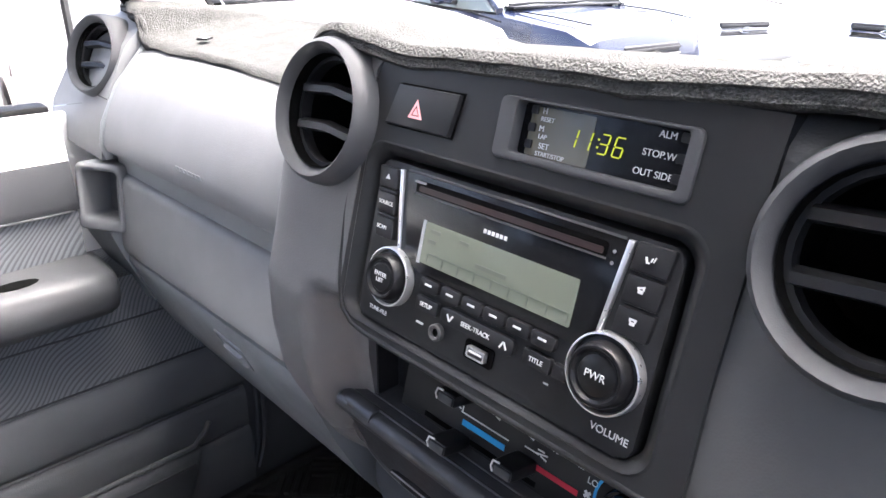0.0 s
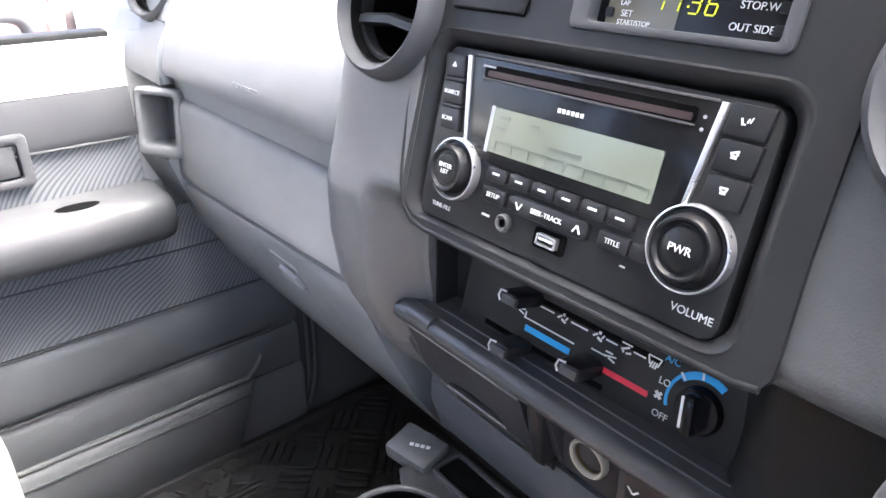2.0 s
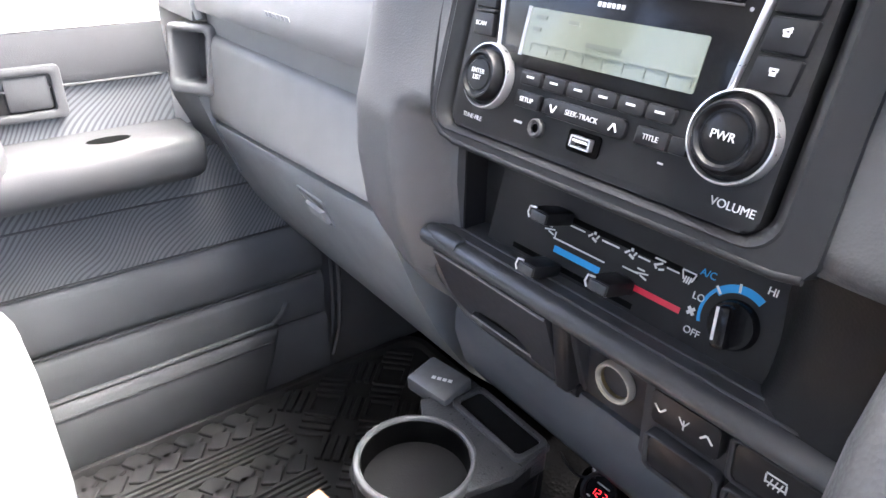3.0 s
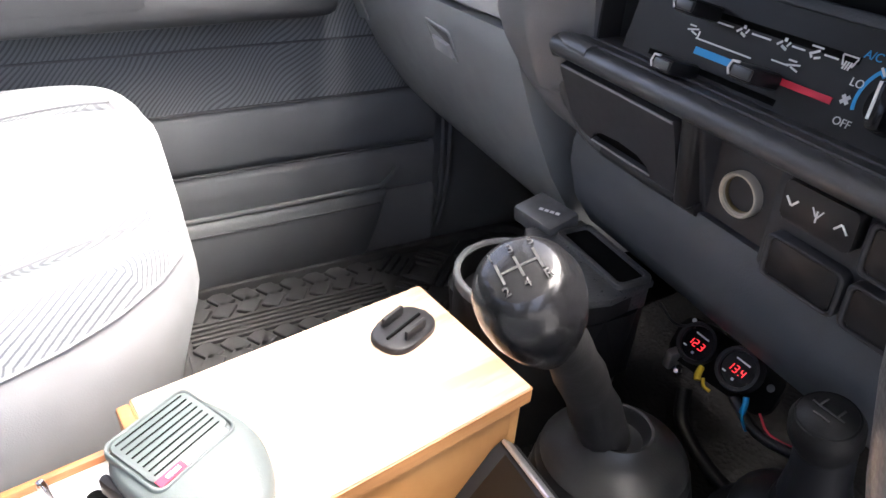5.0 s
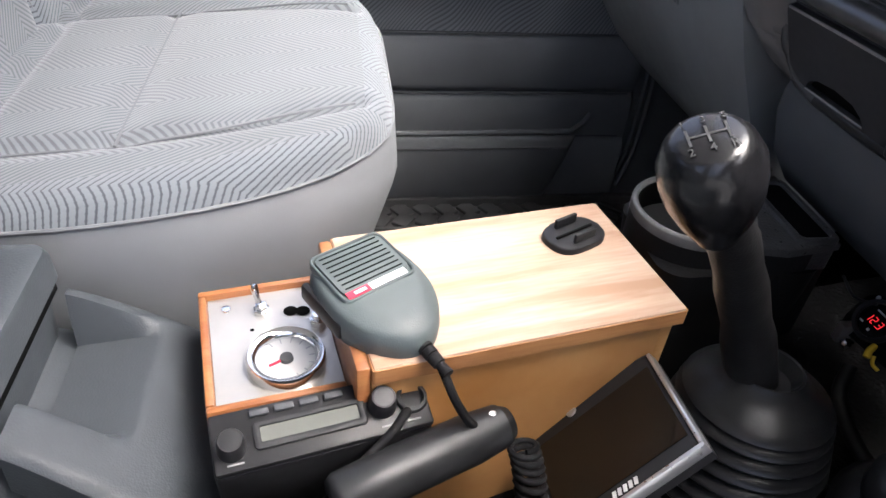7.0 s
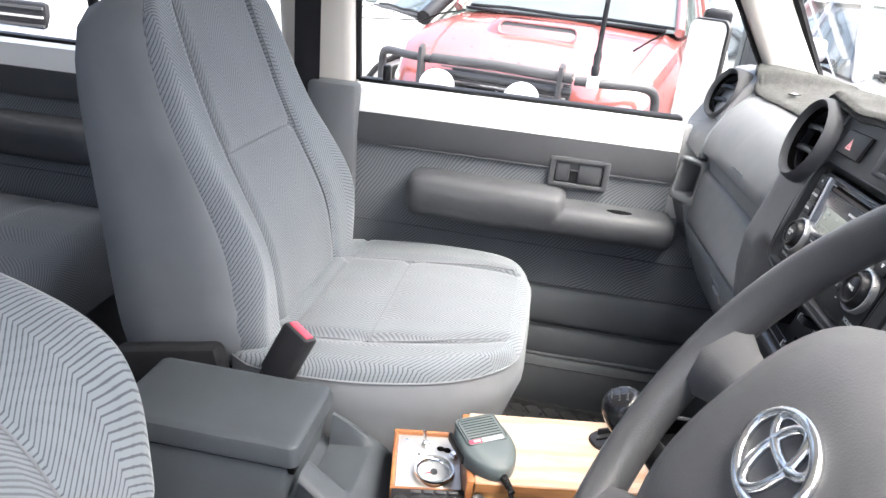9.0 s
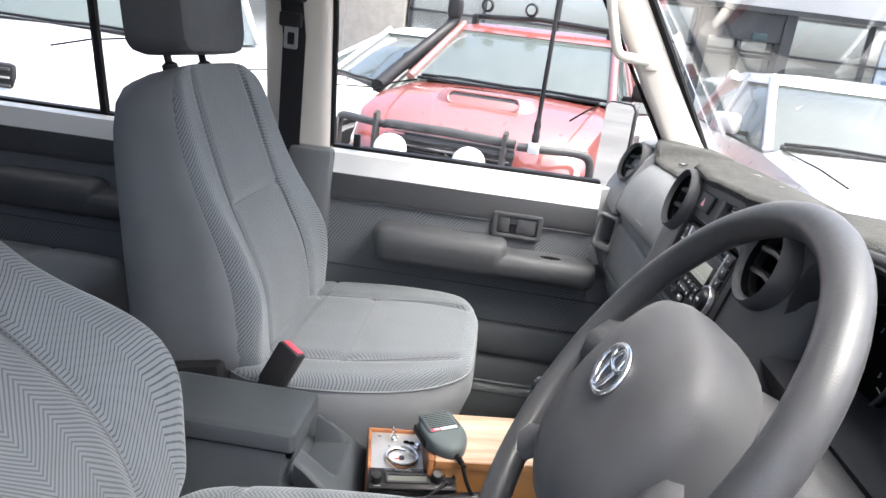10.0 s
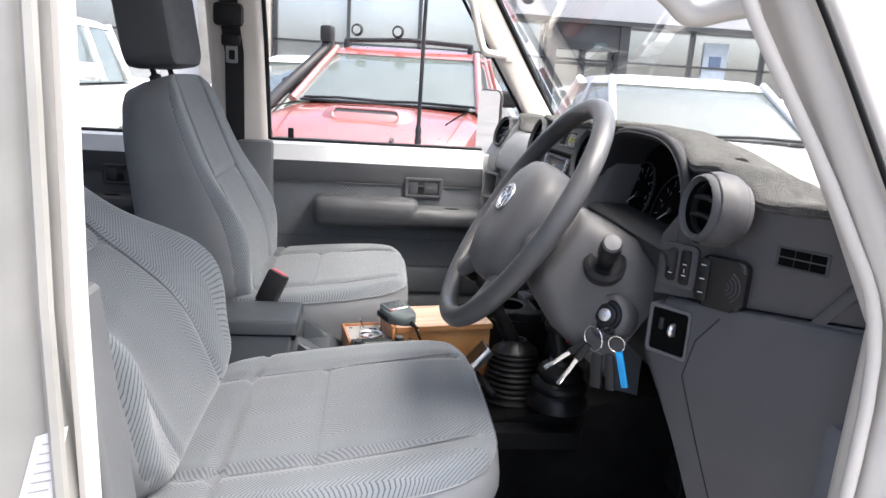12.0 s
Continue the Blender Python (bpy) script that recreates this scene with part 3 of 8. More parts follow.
def armrest(d, y0, y1, ym):
    """Moulded armrest: a padded rear half and a lower front half with a finger slot."""
    def bar(ya, yb, top, low, out):
        rings = []
        for y, k in ((ya, 0.7), (ya + 0.006, 0.88), (ya + 0.016, 0.97), (ya + 0.03, 1), (yb - 0.03, 1), (yb - 0.014, 0.96), (yb - 0.005, 0.86), (yb, 0.7)):
            zc, h, w = (top + low) / 2, (top - low) * k, out * (0.4 + 0.6 * k)
            rings.append([(-0.63 + w * u, y, zc + h * v) for u, v in ((0, -0.5), (0.7, -0.49), (0.9, -0.4), (0.98, -0.2), (1, 0.1), (0.97, 0.36), (0.86, 0.47), (0.66, 0.5), (0, 0.5))])
        return loft(rings)
    body = part("arm_grip", bar(y0, y1, 1.073, 1.012, 0.084), ARMGREY, d, "moulded grey armrest", smooth=50)
    part("arm_pad", bar(y0 - 0.002, ym, 1.096, 1.02, 0.0865), ARMGREY, d, "padded grey top of the armrest", smooth=50)
    # flat black disc on the grip, painted as the shade of a slot
    part("slot_shade", loft([[(-0.58 + 0.011 * math.cos(a), ym + 0.1 + 0.024 * math.sin(a), z) for a in (0.52 * k for k in range(12))] for z in (1.07, 1.0732)]), DARK, body)


def latch(d, y, z):
    fr = part("latch_bezel", moved(ring(rrect(-0.056, 0.056, -0.029, 0.029, 0.006), rrect(-0.045, 0.045, -0.02, 0.02, 0.004), 0, 0.009, 0.002), pose(-0.621, y, z, 90, 0, 90)), ARMGREY, d, "grey latch surround")
    part("latch_well", span(-0.622, -0.6195, y - 0.046, y + 0.046, z - 0.021, z + 0.021), BLACK, fr)
    part("latch_lever", box(0.008, 0.044, 0.037, (-0.6185, y + 0.021, z), 0.004), ARMGREY, fr)
    part("lock_slider", box(0.007, 0.026, 0.034, (-0.6185, y - 0.03, z), 0.003), ARMGREY, fr)


front = door("door_1", "front passenger door with grey vinyl and patterned cloth trim", -0.665, 0.13, True)
armrest(front, -0.53, -0.035, -0.235)
latch(front, -0.218, 1.125)
part("map_pocket", loft([[(-0.63, -0.6, z), (xo, -0.6, z), (xo, ye - 0.006, z), (xo - 0.006, ye, z), (-0.63, ye + 0.002, z)] for z, xo, ye in ((0.62, -0.604, 0.012), (0.65, -0.596, 0.018), (0.68, -0.592, 0.027), (0.71, -0.592, 0.036), (0.727, -0.594, 0.042), (0.733, -0.6, 0.046))]), VINYL, front, "grey map pocket", smooth=50)
part("pocket_lip", tube([(-0.605, -0.6, 0.737), (-0.605, -0.2, 0.737), (-0.606, 0.036, 0.74), (-0.61, 0.056, 0.753), (-0.614, 0.066, 0.766)], 0.004, 8), VINYL, front)
# darker tube paints the shade line below the pocket's edge
part("pocket_line", tube([(-0.593, -0.6, 0.716), (-0.593, -0.2, 0.716), (-0.5935, 0.03, 0.718)], 0.0022, 6), ARMGREY, front)
for k in (0.0, 0.012):
    part("weatherstrip", tube(smooth_path([(-0.624, 0.142 + k, 1.0), (-0.624, 0.148 + k, 0.88), (-0.624, 0.15 + k, 0.76), (-0.624, 0.145 + k, 0.68), (-0.622, 0.13 + k, 0.63)], 4), 0.004, 8), VINYL, front, "grey door edge strip", smooth=60)
pane = part("window_pane", sheet([[(-0.68 + 0.04 * k, -0.66 + 0.0 * k, 1.24 + 0.57 * k), (-0.68 + 0.04 * k, 0.14 - 0.35 * k, 1.24 + 0.57 * k)] for k in (0, 0.5, 1)], 0.004, (1, 0, 0)), GLASS, front, "clear side window")
pane.visible_shadow = False
part("window_channel", tube([(-0.672, -0.668, 1.24), (-0.655, -0.675, 1.5), (-0.625, -0.69, 1.8)], 0.007, 6), RUBBER, front)
part("window_channel", tube([(-0.69, 0.14, 1.24), (-0.668, -0.03, 1.5), (-0.635, -0.225, 1.8)], 0.005, 6), RUBBER, front)
part("seal_stop", box(0.014, 0.016, 0.03, (-0.648, -0.605, 1.262), 0.003), BLACK, front, "black window stop")
rear = door("door_2", "rear passenger door with grey vinyl and patterned cloth trim", -1.75, -0.83, False)
armrest(rear, -1.44, -1.0, -1.18)
latch(rear, -1.06, 1.125)
pane = part("window_pane", sheet([[(-0.68 + 0.04 * k, -1.75, 1.24 + 0.57 * k), (-0.68 + 0.04 * k, -0.83, 1.24 + 0.57 * k)] for k in (0, 1)], 0.004, (1, 0, 0)), GLASS, rear, "clear side window")
pane.visible_shadow = False
part("window_divider", tube([(-0.665, -1.213, 1.24), (-0.645, -1.228, 1.5), (-0.615, -1.24, 1.81)], 0.011, 8), RUBBER, rear, "black window divider bar")
structure("rear_side_left", join(span(-0.76, -0.68, -2.04, -1.75, 0.5, 1.85)), WHITEPAINT, "white painted rear body corner", "body side")
structure("kick_panel_left", span(-0.68, -0.63, 0.131, 0.5, 0.58, 1.1, 0.01), VINYL, "grey footwell side trim", "trim")
structure("kick_panel_right", span(0.71, 0.76, 0.131, 0.5, 0.58, 1.1, 0.01), VINYL, "grey footwell side trim", "trim")


# ---- dashboard ----
dash = thing("dashboard", "grey moulded plastic dashboard with round air vents", "dashboard")
STACK = Matrix(((1, 0, 0, 0), (0, 0.259, -0.966, -0.013), (0, 0.966, 0.259, 1.251), (0, 0, 0, 1))) @ pose(0, 0, 0, 0, 0, 1.23)


def swept(left, right, x0, x1, n=8):
    """A yz outline that changes from one end to the other along x."""
    return loft([[(x0 + (x1 - x0) * k / n, a[0] + (b[0] - a[0]) * k / n, a[1] + (b[1] - a[1]) * k / n) for a, b in zip(left, right)] for k in range(n + 1)])


upper_l = [(0.2, 1.312), (0.07, 1.314), (0.05, 1.309), (0.03, 1.296), (0.012, 1.272), (-0.003, 1.245), (-0.011, 1.222), (-0.0135, 1.207), (-0.0115, 1.2), (0.006, 1.1955), (0.2, 1.19)]
upper_r = [(0.2, 1.312), (0.075, 1.314), (0.055, 1.309), (0.038, 1.296), (0.022, 1.272), (0.01, 1.245), (0.004, 1.222), (0.003, 1.207), (0.0055, 1.2), (0.022, 1.1955), (0.2, 1.19)]
part("passenger_panel", swept(upper_l, upper_r, -0.594, -0.205), PANEL, dash, "smooth grey panel over the glovebox", smooth=50)
emblem_bars = [box(w, 0.0006, 0.0052, (x, 0, 0)) for x, w in ((-0.022, 0.006), (-0.014, 0.006), (-0.006, 0.005), (0.002, 0.007), (0.01, 0.005), (0.018, 0.008))]
part("panel_emblem", join(*emblem_bars), LIGHTGREY, dash, m=pose(-0.388, -0.0042, 1.221, 18, 0, 3))
part("seam_strip", swept([(0.0, 1.2), (0.0005, 1.172), (0.2, 1.172), (0.2, 1.2)], [(0.018, 1.2), (0.022, 1.166), (0.2, 1.166), (0.2, 1.2)], -0.6, -0.205), LIDGREY, dash)
pad_l = [(0.1, 1.177), (0.002, 1.1745), (-0.005, 1.172), (-0.0085, 1.164), (-0.0125, 1.12), (-0.0145, 1.085), (-0.013, 1.0755), (-0.006, 1.071), (0.1, 1.068)]
pad_r = [(0.1, 1.17), (0.026, 1.168), (0.017, 1.166), (0.012, 1.16), (-0.004, 1.127), (-0.016, 1.109), (-0.0175, 1.1035), (-0.01, 1.0995), (0.1, 1.098)]
part("padded_panel", swept(pad_l, pad_r, -0.592, -0.205), PANEL, dash, "grey padded panel above the glovebox", smooth=50)
lock = part("lock_plate", box(0.074, 0.006, 0.024, (0, 0, 0), 0.003), LIDGREY, dash, "grey glovebox lock plate", m=pose(-0.395, -0.001, 1.062, 22, 0, 0))
part("key_slot", lathe([(0.006, 0.0), (0.005, 0.002), (0.0, 0.001)], 16), BLACK, lock, m=pose(0.016, -0.0032, 0.0, 90, 0, 0))
latch_at = pose(-0.346, 0.0, 1.045, 24, 0, 0)
part("latch_pocket", ring(rrect(-0.028, 0.028, -0.018, 0.018, 0.005), rrect(-0.0245, 0.0245, -0.0145, 0.0145, 0.003), -0.004, 0.0015, 0.001), LIDGREY, dash, "recess of the glovebox latch", m=latch_at @ pose(0, 0, 0, 90, 0, 0), smooth=50)
# recess floor in the darkened grey: shade behind the paddle painted in
part("latch_well", box(0.05, 0.003, 0.03, (0, 0.0015, 0)), SHADEGREY, dash, m=latch_at)
# paler than the lid: the light on its upturned face is painted in
part("glovebox_latch", loft([[(x, y, z) for x, z in ((-0.021 + k, -0.013), (0.021 - k, -0.013), (0.019 - k, 0.001), (-0.019 + k, 0.001))] for y, k in ((0.001, 0.0), (-0.0025, 0.001), (-0.004, 0.004))]), LIGHTGREY, dash, "glovebox latch paddle, coloured pale for the light it catches", m=latch_at, smooth=50)
lid_l = [(-0.003, 1.0695), (-0.0105, 1.068), (-0.0115, 1.063), (-0.002, 1.04), (0.014, 1.0), (0.04, 0.95), (0.08, 0.895), (0.125, 0.85), (0.24, 0.835), (0.24, 1.0695)]
lid_r = [(-0.007, 1.0975), (-0.0145, 1.0955), (-0.0155, 1.09), (-0.004, 1.06), (0.012, 1.02), (0.04, 0.962), (0.08, 0.9), (0.125, 0.855), (0.24, 0.835), (0.24, 1.0975)]
part("glovebox_lid", swept(lid_l, lid_r, -0.612, -0.19), LIDGREY, dash, "grey glovebox lid", smooth=50)
# outer pod with its vent and cubby
pod = [(0.2, 1.33), (0.08, 1.342), (0.055, 1.336), (0.03, 1.312), (0.008, 1.27), (-0.008, 1.23), (-0.014, 1.205), (-0.016, 1.187), (0.2, 1.187)]
part("end_pod", profile_bar(pod, -0.79, -0.603), PANEL, dash, "grey dashboard end with a round vent", smooth=50)
part("pod_groove", tube([(-0.6, 0.055, 1.312), (-0.6, 0.016, 1.27), (-0.6, -0.006, 1.23), (-0.6, -0.012, 1.205), (-0.598, -0.008, 1.19)], 0.0055, 8), LIDGREY, dash, smooth=60)
part("pod_seam", tube([(-0.735, 0.003, 1.256), (-0.67, 0.0015, 1.256), (-0.604, 0.001, 1.256)], 0.0008, 6), FASCIA, dash)
part("cubby_frame", moved(ring(rrect(-0.034, 0.031, -0.044, 0.037, 0.009), rrect(-0.025, 0.023, -0.03, 0.028, 0.006), -0.05, 0.004, 0.004), pose(-0.6, -0.024, 1.148, 82, 0, 32)), PANEL, dash, "small open cubby", smooth=50)
# cubby floor in the darkened grey, its shade put into the colour
part("cubby_well", box(0.056, 0.066, 0.004, (0, 0, -0.046)), SHADEGREY, dash, m=pose(-0.6, -0.024, 1.148, 82, 0, 32))
part("pod_foot", swept([(-0.022, 1.108), (-0.03, 1.102), (-0.024, 1.078), (-0.004, 1.03), (0.012, 0.98), (0.2, 0.98), (0.2, 1.108)], [(-0.018, 1.108), (-0.026, 1.102), (-0.016, 1.07), (-0.002, 1.034), (0.012, 1.0), (0.2, 1.0), (0.2, 1.108)], -0.7, -0.588), LIDGREY, dash, smooth=50)


def vent(x, y, z, yaw=0, tilt=15, roll=0, deep=0.06, k=1.0):
    """A round dashboard air vent with two fixed vanes in a deep dark barrel."""
    m = pose(x, y, z, 90 + tilt * -1, 0, yaw) @ pose(0, 0, 0, 0, 0, roll) @ Matrix.Diagonal((k, k, k, 1))
    prof = [(0.05, -0.05), (0.05, -0.02), (0.0485, -0.006), (0.046, 0.001), (0.0435, 0.003), (0.041, 0.001), (0.038, -0.006), (0.037, -0.012)]
    v = part("air_vent", lathe(prof, 40, cap=False), RINGGREY, dash, "round air vent with a grey ring and black vanes", m=m, smooth=60)
    # near-black lining puts the barrel's inner shade into the colour
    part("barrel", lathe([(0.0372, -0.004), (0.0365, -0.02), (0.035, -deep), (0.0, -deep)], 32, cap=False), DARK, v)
    part("inner_ring", lathe([(0.0372, -0.012), (0.034, -0.012), (0.0335, -0.02), (0.0365, -0.02), (0.0372, -0.012)], 32, cap=False), BLACK, v)
    for h in (0.0125, -0.0125):
        w = math.sqrt(0.034**2 - h * h)
        part("vane", loft([[(sx * w, h + dy + 0.003 * (1 - abs(sx)) , zz) for dy, zz in ((0.004, -0.014), (0.0015, -0.009), (-0.003, -0.009), (-0.0045, -0.015), (-0.003, -0.024), (0.0015, -0.024))] for sx in (-1, -0.8, -0.4, 0, 0.4, 0.8, 1)]), BLACK, v, smooth=60)
    return v


vent(-0.16, -0.008, 1.3205)
vent(0.173, -0.002, 1.322)
vent(-0.655, 0.008, 1.3, 14, 20, deep=0.026)
vent(0.608, 0.004, 1.309, 2, 6, deep=0.026, k=0.82)

# centre stack: flanks, fascia, lower shelf
def bulge(x0, x1, edge, prof, y_in, hole):
    """A flank whose outer edge sweeps back, as a loft over x, with a round hole for the vent."""
    fine = []
    for p, q in zip(prof, prof[1:] + prof[:1]):
        k = max(1, int(math.hypot(q[0] - p[0], q[1] - p[1]) / 0.006))
        fine += [(p[0] + (q[0] - p[0]) * i / k, p[1] + (q[1] - p[1]) * i / k) for i in range(k)]
    rings = []
    for i in range(25):
        t = i / 24
        x = x0 + (x1 - x0) * t
        k = (1 - math.sqrt(max(0, 1 - (1 - t) ** 3))) if edge == "low" else (1 - math.sqrt(max(0, 1 - t**3)))
        rings.append([(x, min(y + y_in * k, 0.125), z) for y, z in fine])
    bm = loft(rings)
    gone = [f for f in bm.faces if f.calc_center_median().y < 0.05 and math.hypot(f.calc_center_median().x - hole[0], f.calc_center_median().z - hole[1]) < 0.043]
    bmesh.ops.delete(bm, geom=gone, context="FACES")
    return bm
FLANK_Z = [0.935, 1.0, 1.06, 1.11, 1.15, 1.19, 1.225, 1.31, 1.352, 1.362]
FLANK_Y = [0.066, 0.024, -0.007, -0.026, -0.031, -0.03, -0.02, 0.001, 0.013, 0.026]


def left_flank():
    """The moulded left cheek of the stack: full width above, stepped in beside the shelf and running out to the right below."""
    rows = []
    for i in range(72):
        z = 0.94 + 0.422 * i / 71
        y = float(np.interp(z, FLANK_Z, FLANK_Y))
        xl = float(np.interp(z, [0.94, 0.99, 1.025, 1.056, 1.091, 1.11, 1.2, 1.36], [-0.05, -0.1, -0.145, -0.186, -0.216, -0.219, -0.222, -0.226]))
        step = min(1.0, max(0.0, (1.204 - z) / 0.012)) * min(1.0, max(0.0, (z - 1.0) / 0.06))
        row = [(xl, 0.125, z)]
        for k in range(23):
            t = k / 22
            x = xl + (-0.119 - xl) * t if z > 1.06 else xl + 0.11 * t
            edge = 0.018 * (1 - math.sqrt(max(0, 1 - (1 - min(1, t / 0.45)) ** 3)))
            inner = 0.03 * step * min(1.0, max(0.0, (x + 0.158) / 0.03))
            row.append((x, min(y + edge + inner, 0.12), z))
        row.append((row[-1][0] + 0.002, 0.125, z))
        rows.append(row)
    bm = loft(rows)
    gone = [f for f in bm.faces if f.calc_center_median().y < 0.05 and math.hypot(f.calc_center_median().x + 0.16, f.calc_center_median().z - 1.3205) < 0.043]
    bmesh.ops.delete(bm, geom=gone, context="FACES")
    return bm


part("stack_flank", left_flank(), GREY, dash, "grey flank of the centre stack", smooth=60)
flank_r = [(0.12, 1.362), (0.03, 1.362), (0.017, 1.352), (0.006, 1.31), (-0.0165, 1.225), (-0.021, 1.207), (-0.018, 1.199), (-0.008, 1.195), (0.12, 1.193)]
# right flank in the darkened grey, so its shade is painted on
part("stack_flank", bulge(0.1265, 0.245, "high", flank_r, 0.03, (0.173, 1.322)), SHADEGREY, dash, "grey flank of the centre stack", smooth=60)


def plate(outer, holes, z0, z1):
    """A flat plate with holes right through it."""
    bm = bmesh.new()
    loops = []
    for pts in (outer, *holes):
        vs = [bm.verts.new((x, y, z1)) for x, y in pts]
        loops.append([bm.edges.new((vs[i], vs[(i + 1) % len(vs)])) for i in range(len(vs))])
    bmesh.ops.triangle_fill(bm, use_beauty=True, use_dissolve=False, edges=[e for lp in loops for e in lp], normal=(0, 0, 1))
    grown = bmesh.ops.extrude_edge_only(bm, edges=[e for lp in loops for e in lp])["geom"]
    bmesh.ops.translate(bm, vec=(0, 0, z0 - z1), verts=[g for g in grown if isinstance(g, bmesh.types.BMVert)])
    return bm


RADIO_HOLE = rrect(-0.1135, 0.1125, -0.0525, 0.0625, 0.015, 6)
fascia_outline = [(0.1295, -0.0505), (0.1295, -0.04), (0.128, 0.0), (0.128, 0.06), (0.128, 0.09), (0.129, 0.114), (-0.112, 0.114), (-0.117, 0.1), (-0.124, 0.075), (-0.1265, 0.055), (-0.1265, 0.01), (-0.1235, -0.018), (-0.1205, -0.036), (-0.114, -0.05), (-0.103, -0.0565), (-0.09, -0.0585), (0.115, -0.0585), (0.126, -0.0565)]
fas = part("fascia", plate(fascia_outline, [RADIO_HOLE, rrect(-0.013, 0.098, 0.071, 0.1035, 0.004)], -0.05, 0.0), FASCIA, dash, "dark grey centre fascia", m=STACK)
part("radio_surround", loft([[(x, y, w) for x, y in rrect(-0.1135 + k, 0.1125 - k, -0.0525 + 0.6 * k, 0.0625 - k, 0.015 - 0.4 * k, 6)] for k, w in ((-0.0012, 0.0), (0.0, 0.0006), (0.002, -0.0004), (0.0068, -0.006), (0.0075, -0.06))], cap=False), FASCIA, fas, smooth=50)
part("fascia_rim", tube([(x, y, -0.0012) for x, y in fascia_outline[7:]], 0.0022, 8), FASCIA, fas, smooth=60)
part("fascia_visor", box(0.242, 0.012, 0.05, (0.003, 0.117, -0.028), 0.004), FASCIA, dash, m=STACK)
LEAN = pose(0, 0, 1.1) @ pose(0, 0, 0, 0, -1.2, 0) @ pose(0, 0, -1.1)
part("shelf", profile_bar([(0.0, 1.1145), (-0.01, 1.114), (-0.0155, 1.112), (-0.0178, 1.1075), (-0.0165, 1.1025), (-0.0115, 1.099), (-0.002, 1.0975), (0.012, 1.0955), (0.05, 1.094), (0.05, 1.09), (0.09, 1.09), (0.09, 1.1145)], -0.14, 0.33), SHELFGREY, dash, "satin dark shelf edge under the heater panel", m=LEAN, smooth=60)
part("shelf_end", tube(smooth_path([(-0.1, -0.0095, 1.1062), (-0.132, -0.008, 1.1055), (-0.147, -0.003, 1.099), (-0.151, 0.002, 1.088), (-0.147, 0.008, 1.068), (-0.137, 0.013, 1.05), (-0.122, 0.016, 1.038), (-0.1, 0.017, 1.034)], 5), [0.008] * 12 + [0.0065] * 12 + [0.005] * 12, 12), SHELFGREY, dash, smooth=60)
part("bezel_rim", tube([(-0.1, 0.017, 1.034), (-0.05, 0.0165, 1.0345), (-0.002, 0.0165, 1.036)], 0.005, 10), BLACK, dash, smooth=60)
part("shelf_trim_line", tube([(-0.12, -0.006, 1.1146), (0.1, -0.006, 1.1146), (0.32, -0.006, 1.1146)], 0.0011, 6), RINGGREY, dash, m=LEAN)
part("shelf_trim_line", tube([(-0.12, 0.004, 1.1149), (0.1, 0.004, 1.1149), (0.32, 0.004, 1.1149)], 0.0008, 6), RINGGREY, dash, m=LEAN)
part("heater_recess", join(span(-0.13, 0.33, 0.045, 0.06, 1.1, 1.2), span(-0.122, -0.117, 0.006, 0.05, 1.1, 1.2), span(-0.13, 0.33, -0.0, 0.06, 1.195, 1.2)), BLACK, dash)
part("bezel_back", span(-0.15, 0.06, 0.026, 0.034, 1.028, 1.098), BLACK, dash)
part("bezel_post", profile_bar([(-0.006, 1.0985), (0.006, 1.036), (0.03, 1.036), (0.03, 1.0985)], -0.0165, -0.004, 0.003), BLACK, dash, smooth=50)
part("socket_panel", profile_bar([(0.0155, 1.0955), (0.0195, 1.036), (0.026, 1.036), (0.026, 1.0955)], -0.0035, 0.054), SHELFDARK, dash, "dark recessed panel round the power socket")
part("switch_panel", profile_bar([(-0.002, 1.0965), (0.0015, 1.036), (0.026, 1.034), (0.026, 1.0965)], 0.0545, 0.33, 0.003), SHELFDARK, dash, "dark switch panel under the shelf", m=LEAN)
part("recess_blank", box(0.03, 0.01, 0.085, (-0.105, 0.03, 1.15), 0.003), FASCIA, dash)
part("recess_cheek", loft([[(x, y - 0.004, 1.196), (x, y + 0.001, 1.18), (x, y + 0.002, 1.14), (x, y, 1.125), (x, y - 0.006, 1.1142), (x, 0.05, 1.1142), (x, 0.05, 1.196)] for x, y in ((0.1035, 0.024), (0.107, 0.0195), (0.111, 0.013), (0.117, 0.006), (0.125, 0.001), (0.138, -0.003), (0.18, -0.006), (0.33, -0.007))]), RUBBER, dash, "dark panel beside the heater controls", smooth=60)
part("heater_rail", box(0.2, 0.006, 0.006, (-0.01, -0.0705, -0.0575), 0.0015), GREY_LOW, dash, m=STACK)
low = [(0.0165, 1.034), (0.0145, 1.028), (0.0145, 1.01), (0.026, 0.975), (0.048, 0.945), (0.09, 0.935), (0.09, 1.034)]
part("lower_panel", profile_bar(low, -0.135, 0.33), GREY_LOW, dash, "blue-grey lower dashboard panel", smooth=50)



# ---- steering wheel and column ----
A = radians(31.85)
WHEEL = pose(0.3875, -0.1523, 1.2539, 0, 0, -2.7) @ Matrix(((1, 0, 0, 0), (0, math.sin(A), -math.cos(A), 0), (0, math.cos(A), math.sin(A), 0), (0, 0, 0, 1)))
wheel = thing("steering_wheel", "dark grey four-spoke steering wheel with a chrome emblem", "steering wheel", m=WHEEL)
circle = [(0.181 * math.cos(2 * math.pi * i / 72), 0.181 * math.sin(2 * math.pi * i / 72), 0) for i in range(72)]
part("rim", tube(circle, 0.0145, 18, closed=True), WHEELGREY, wheel, "dark grey moulded rim", smooth=60)
padpts = []
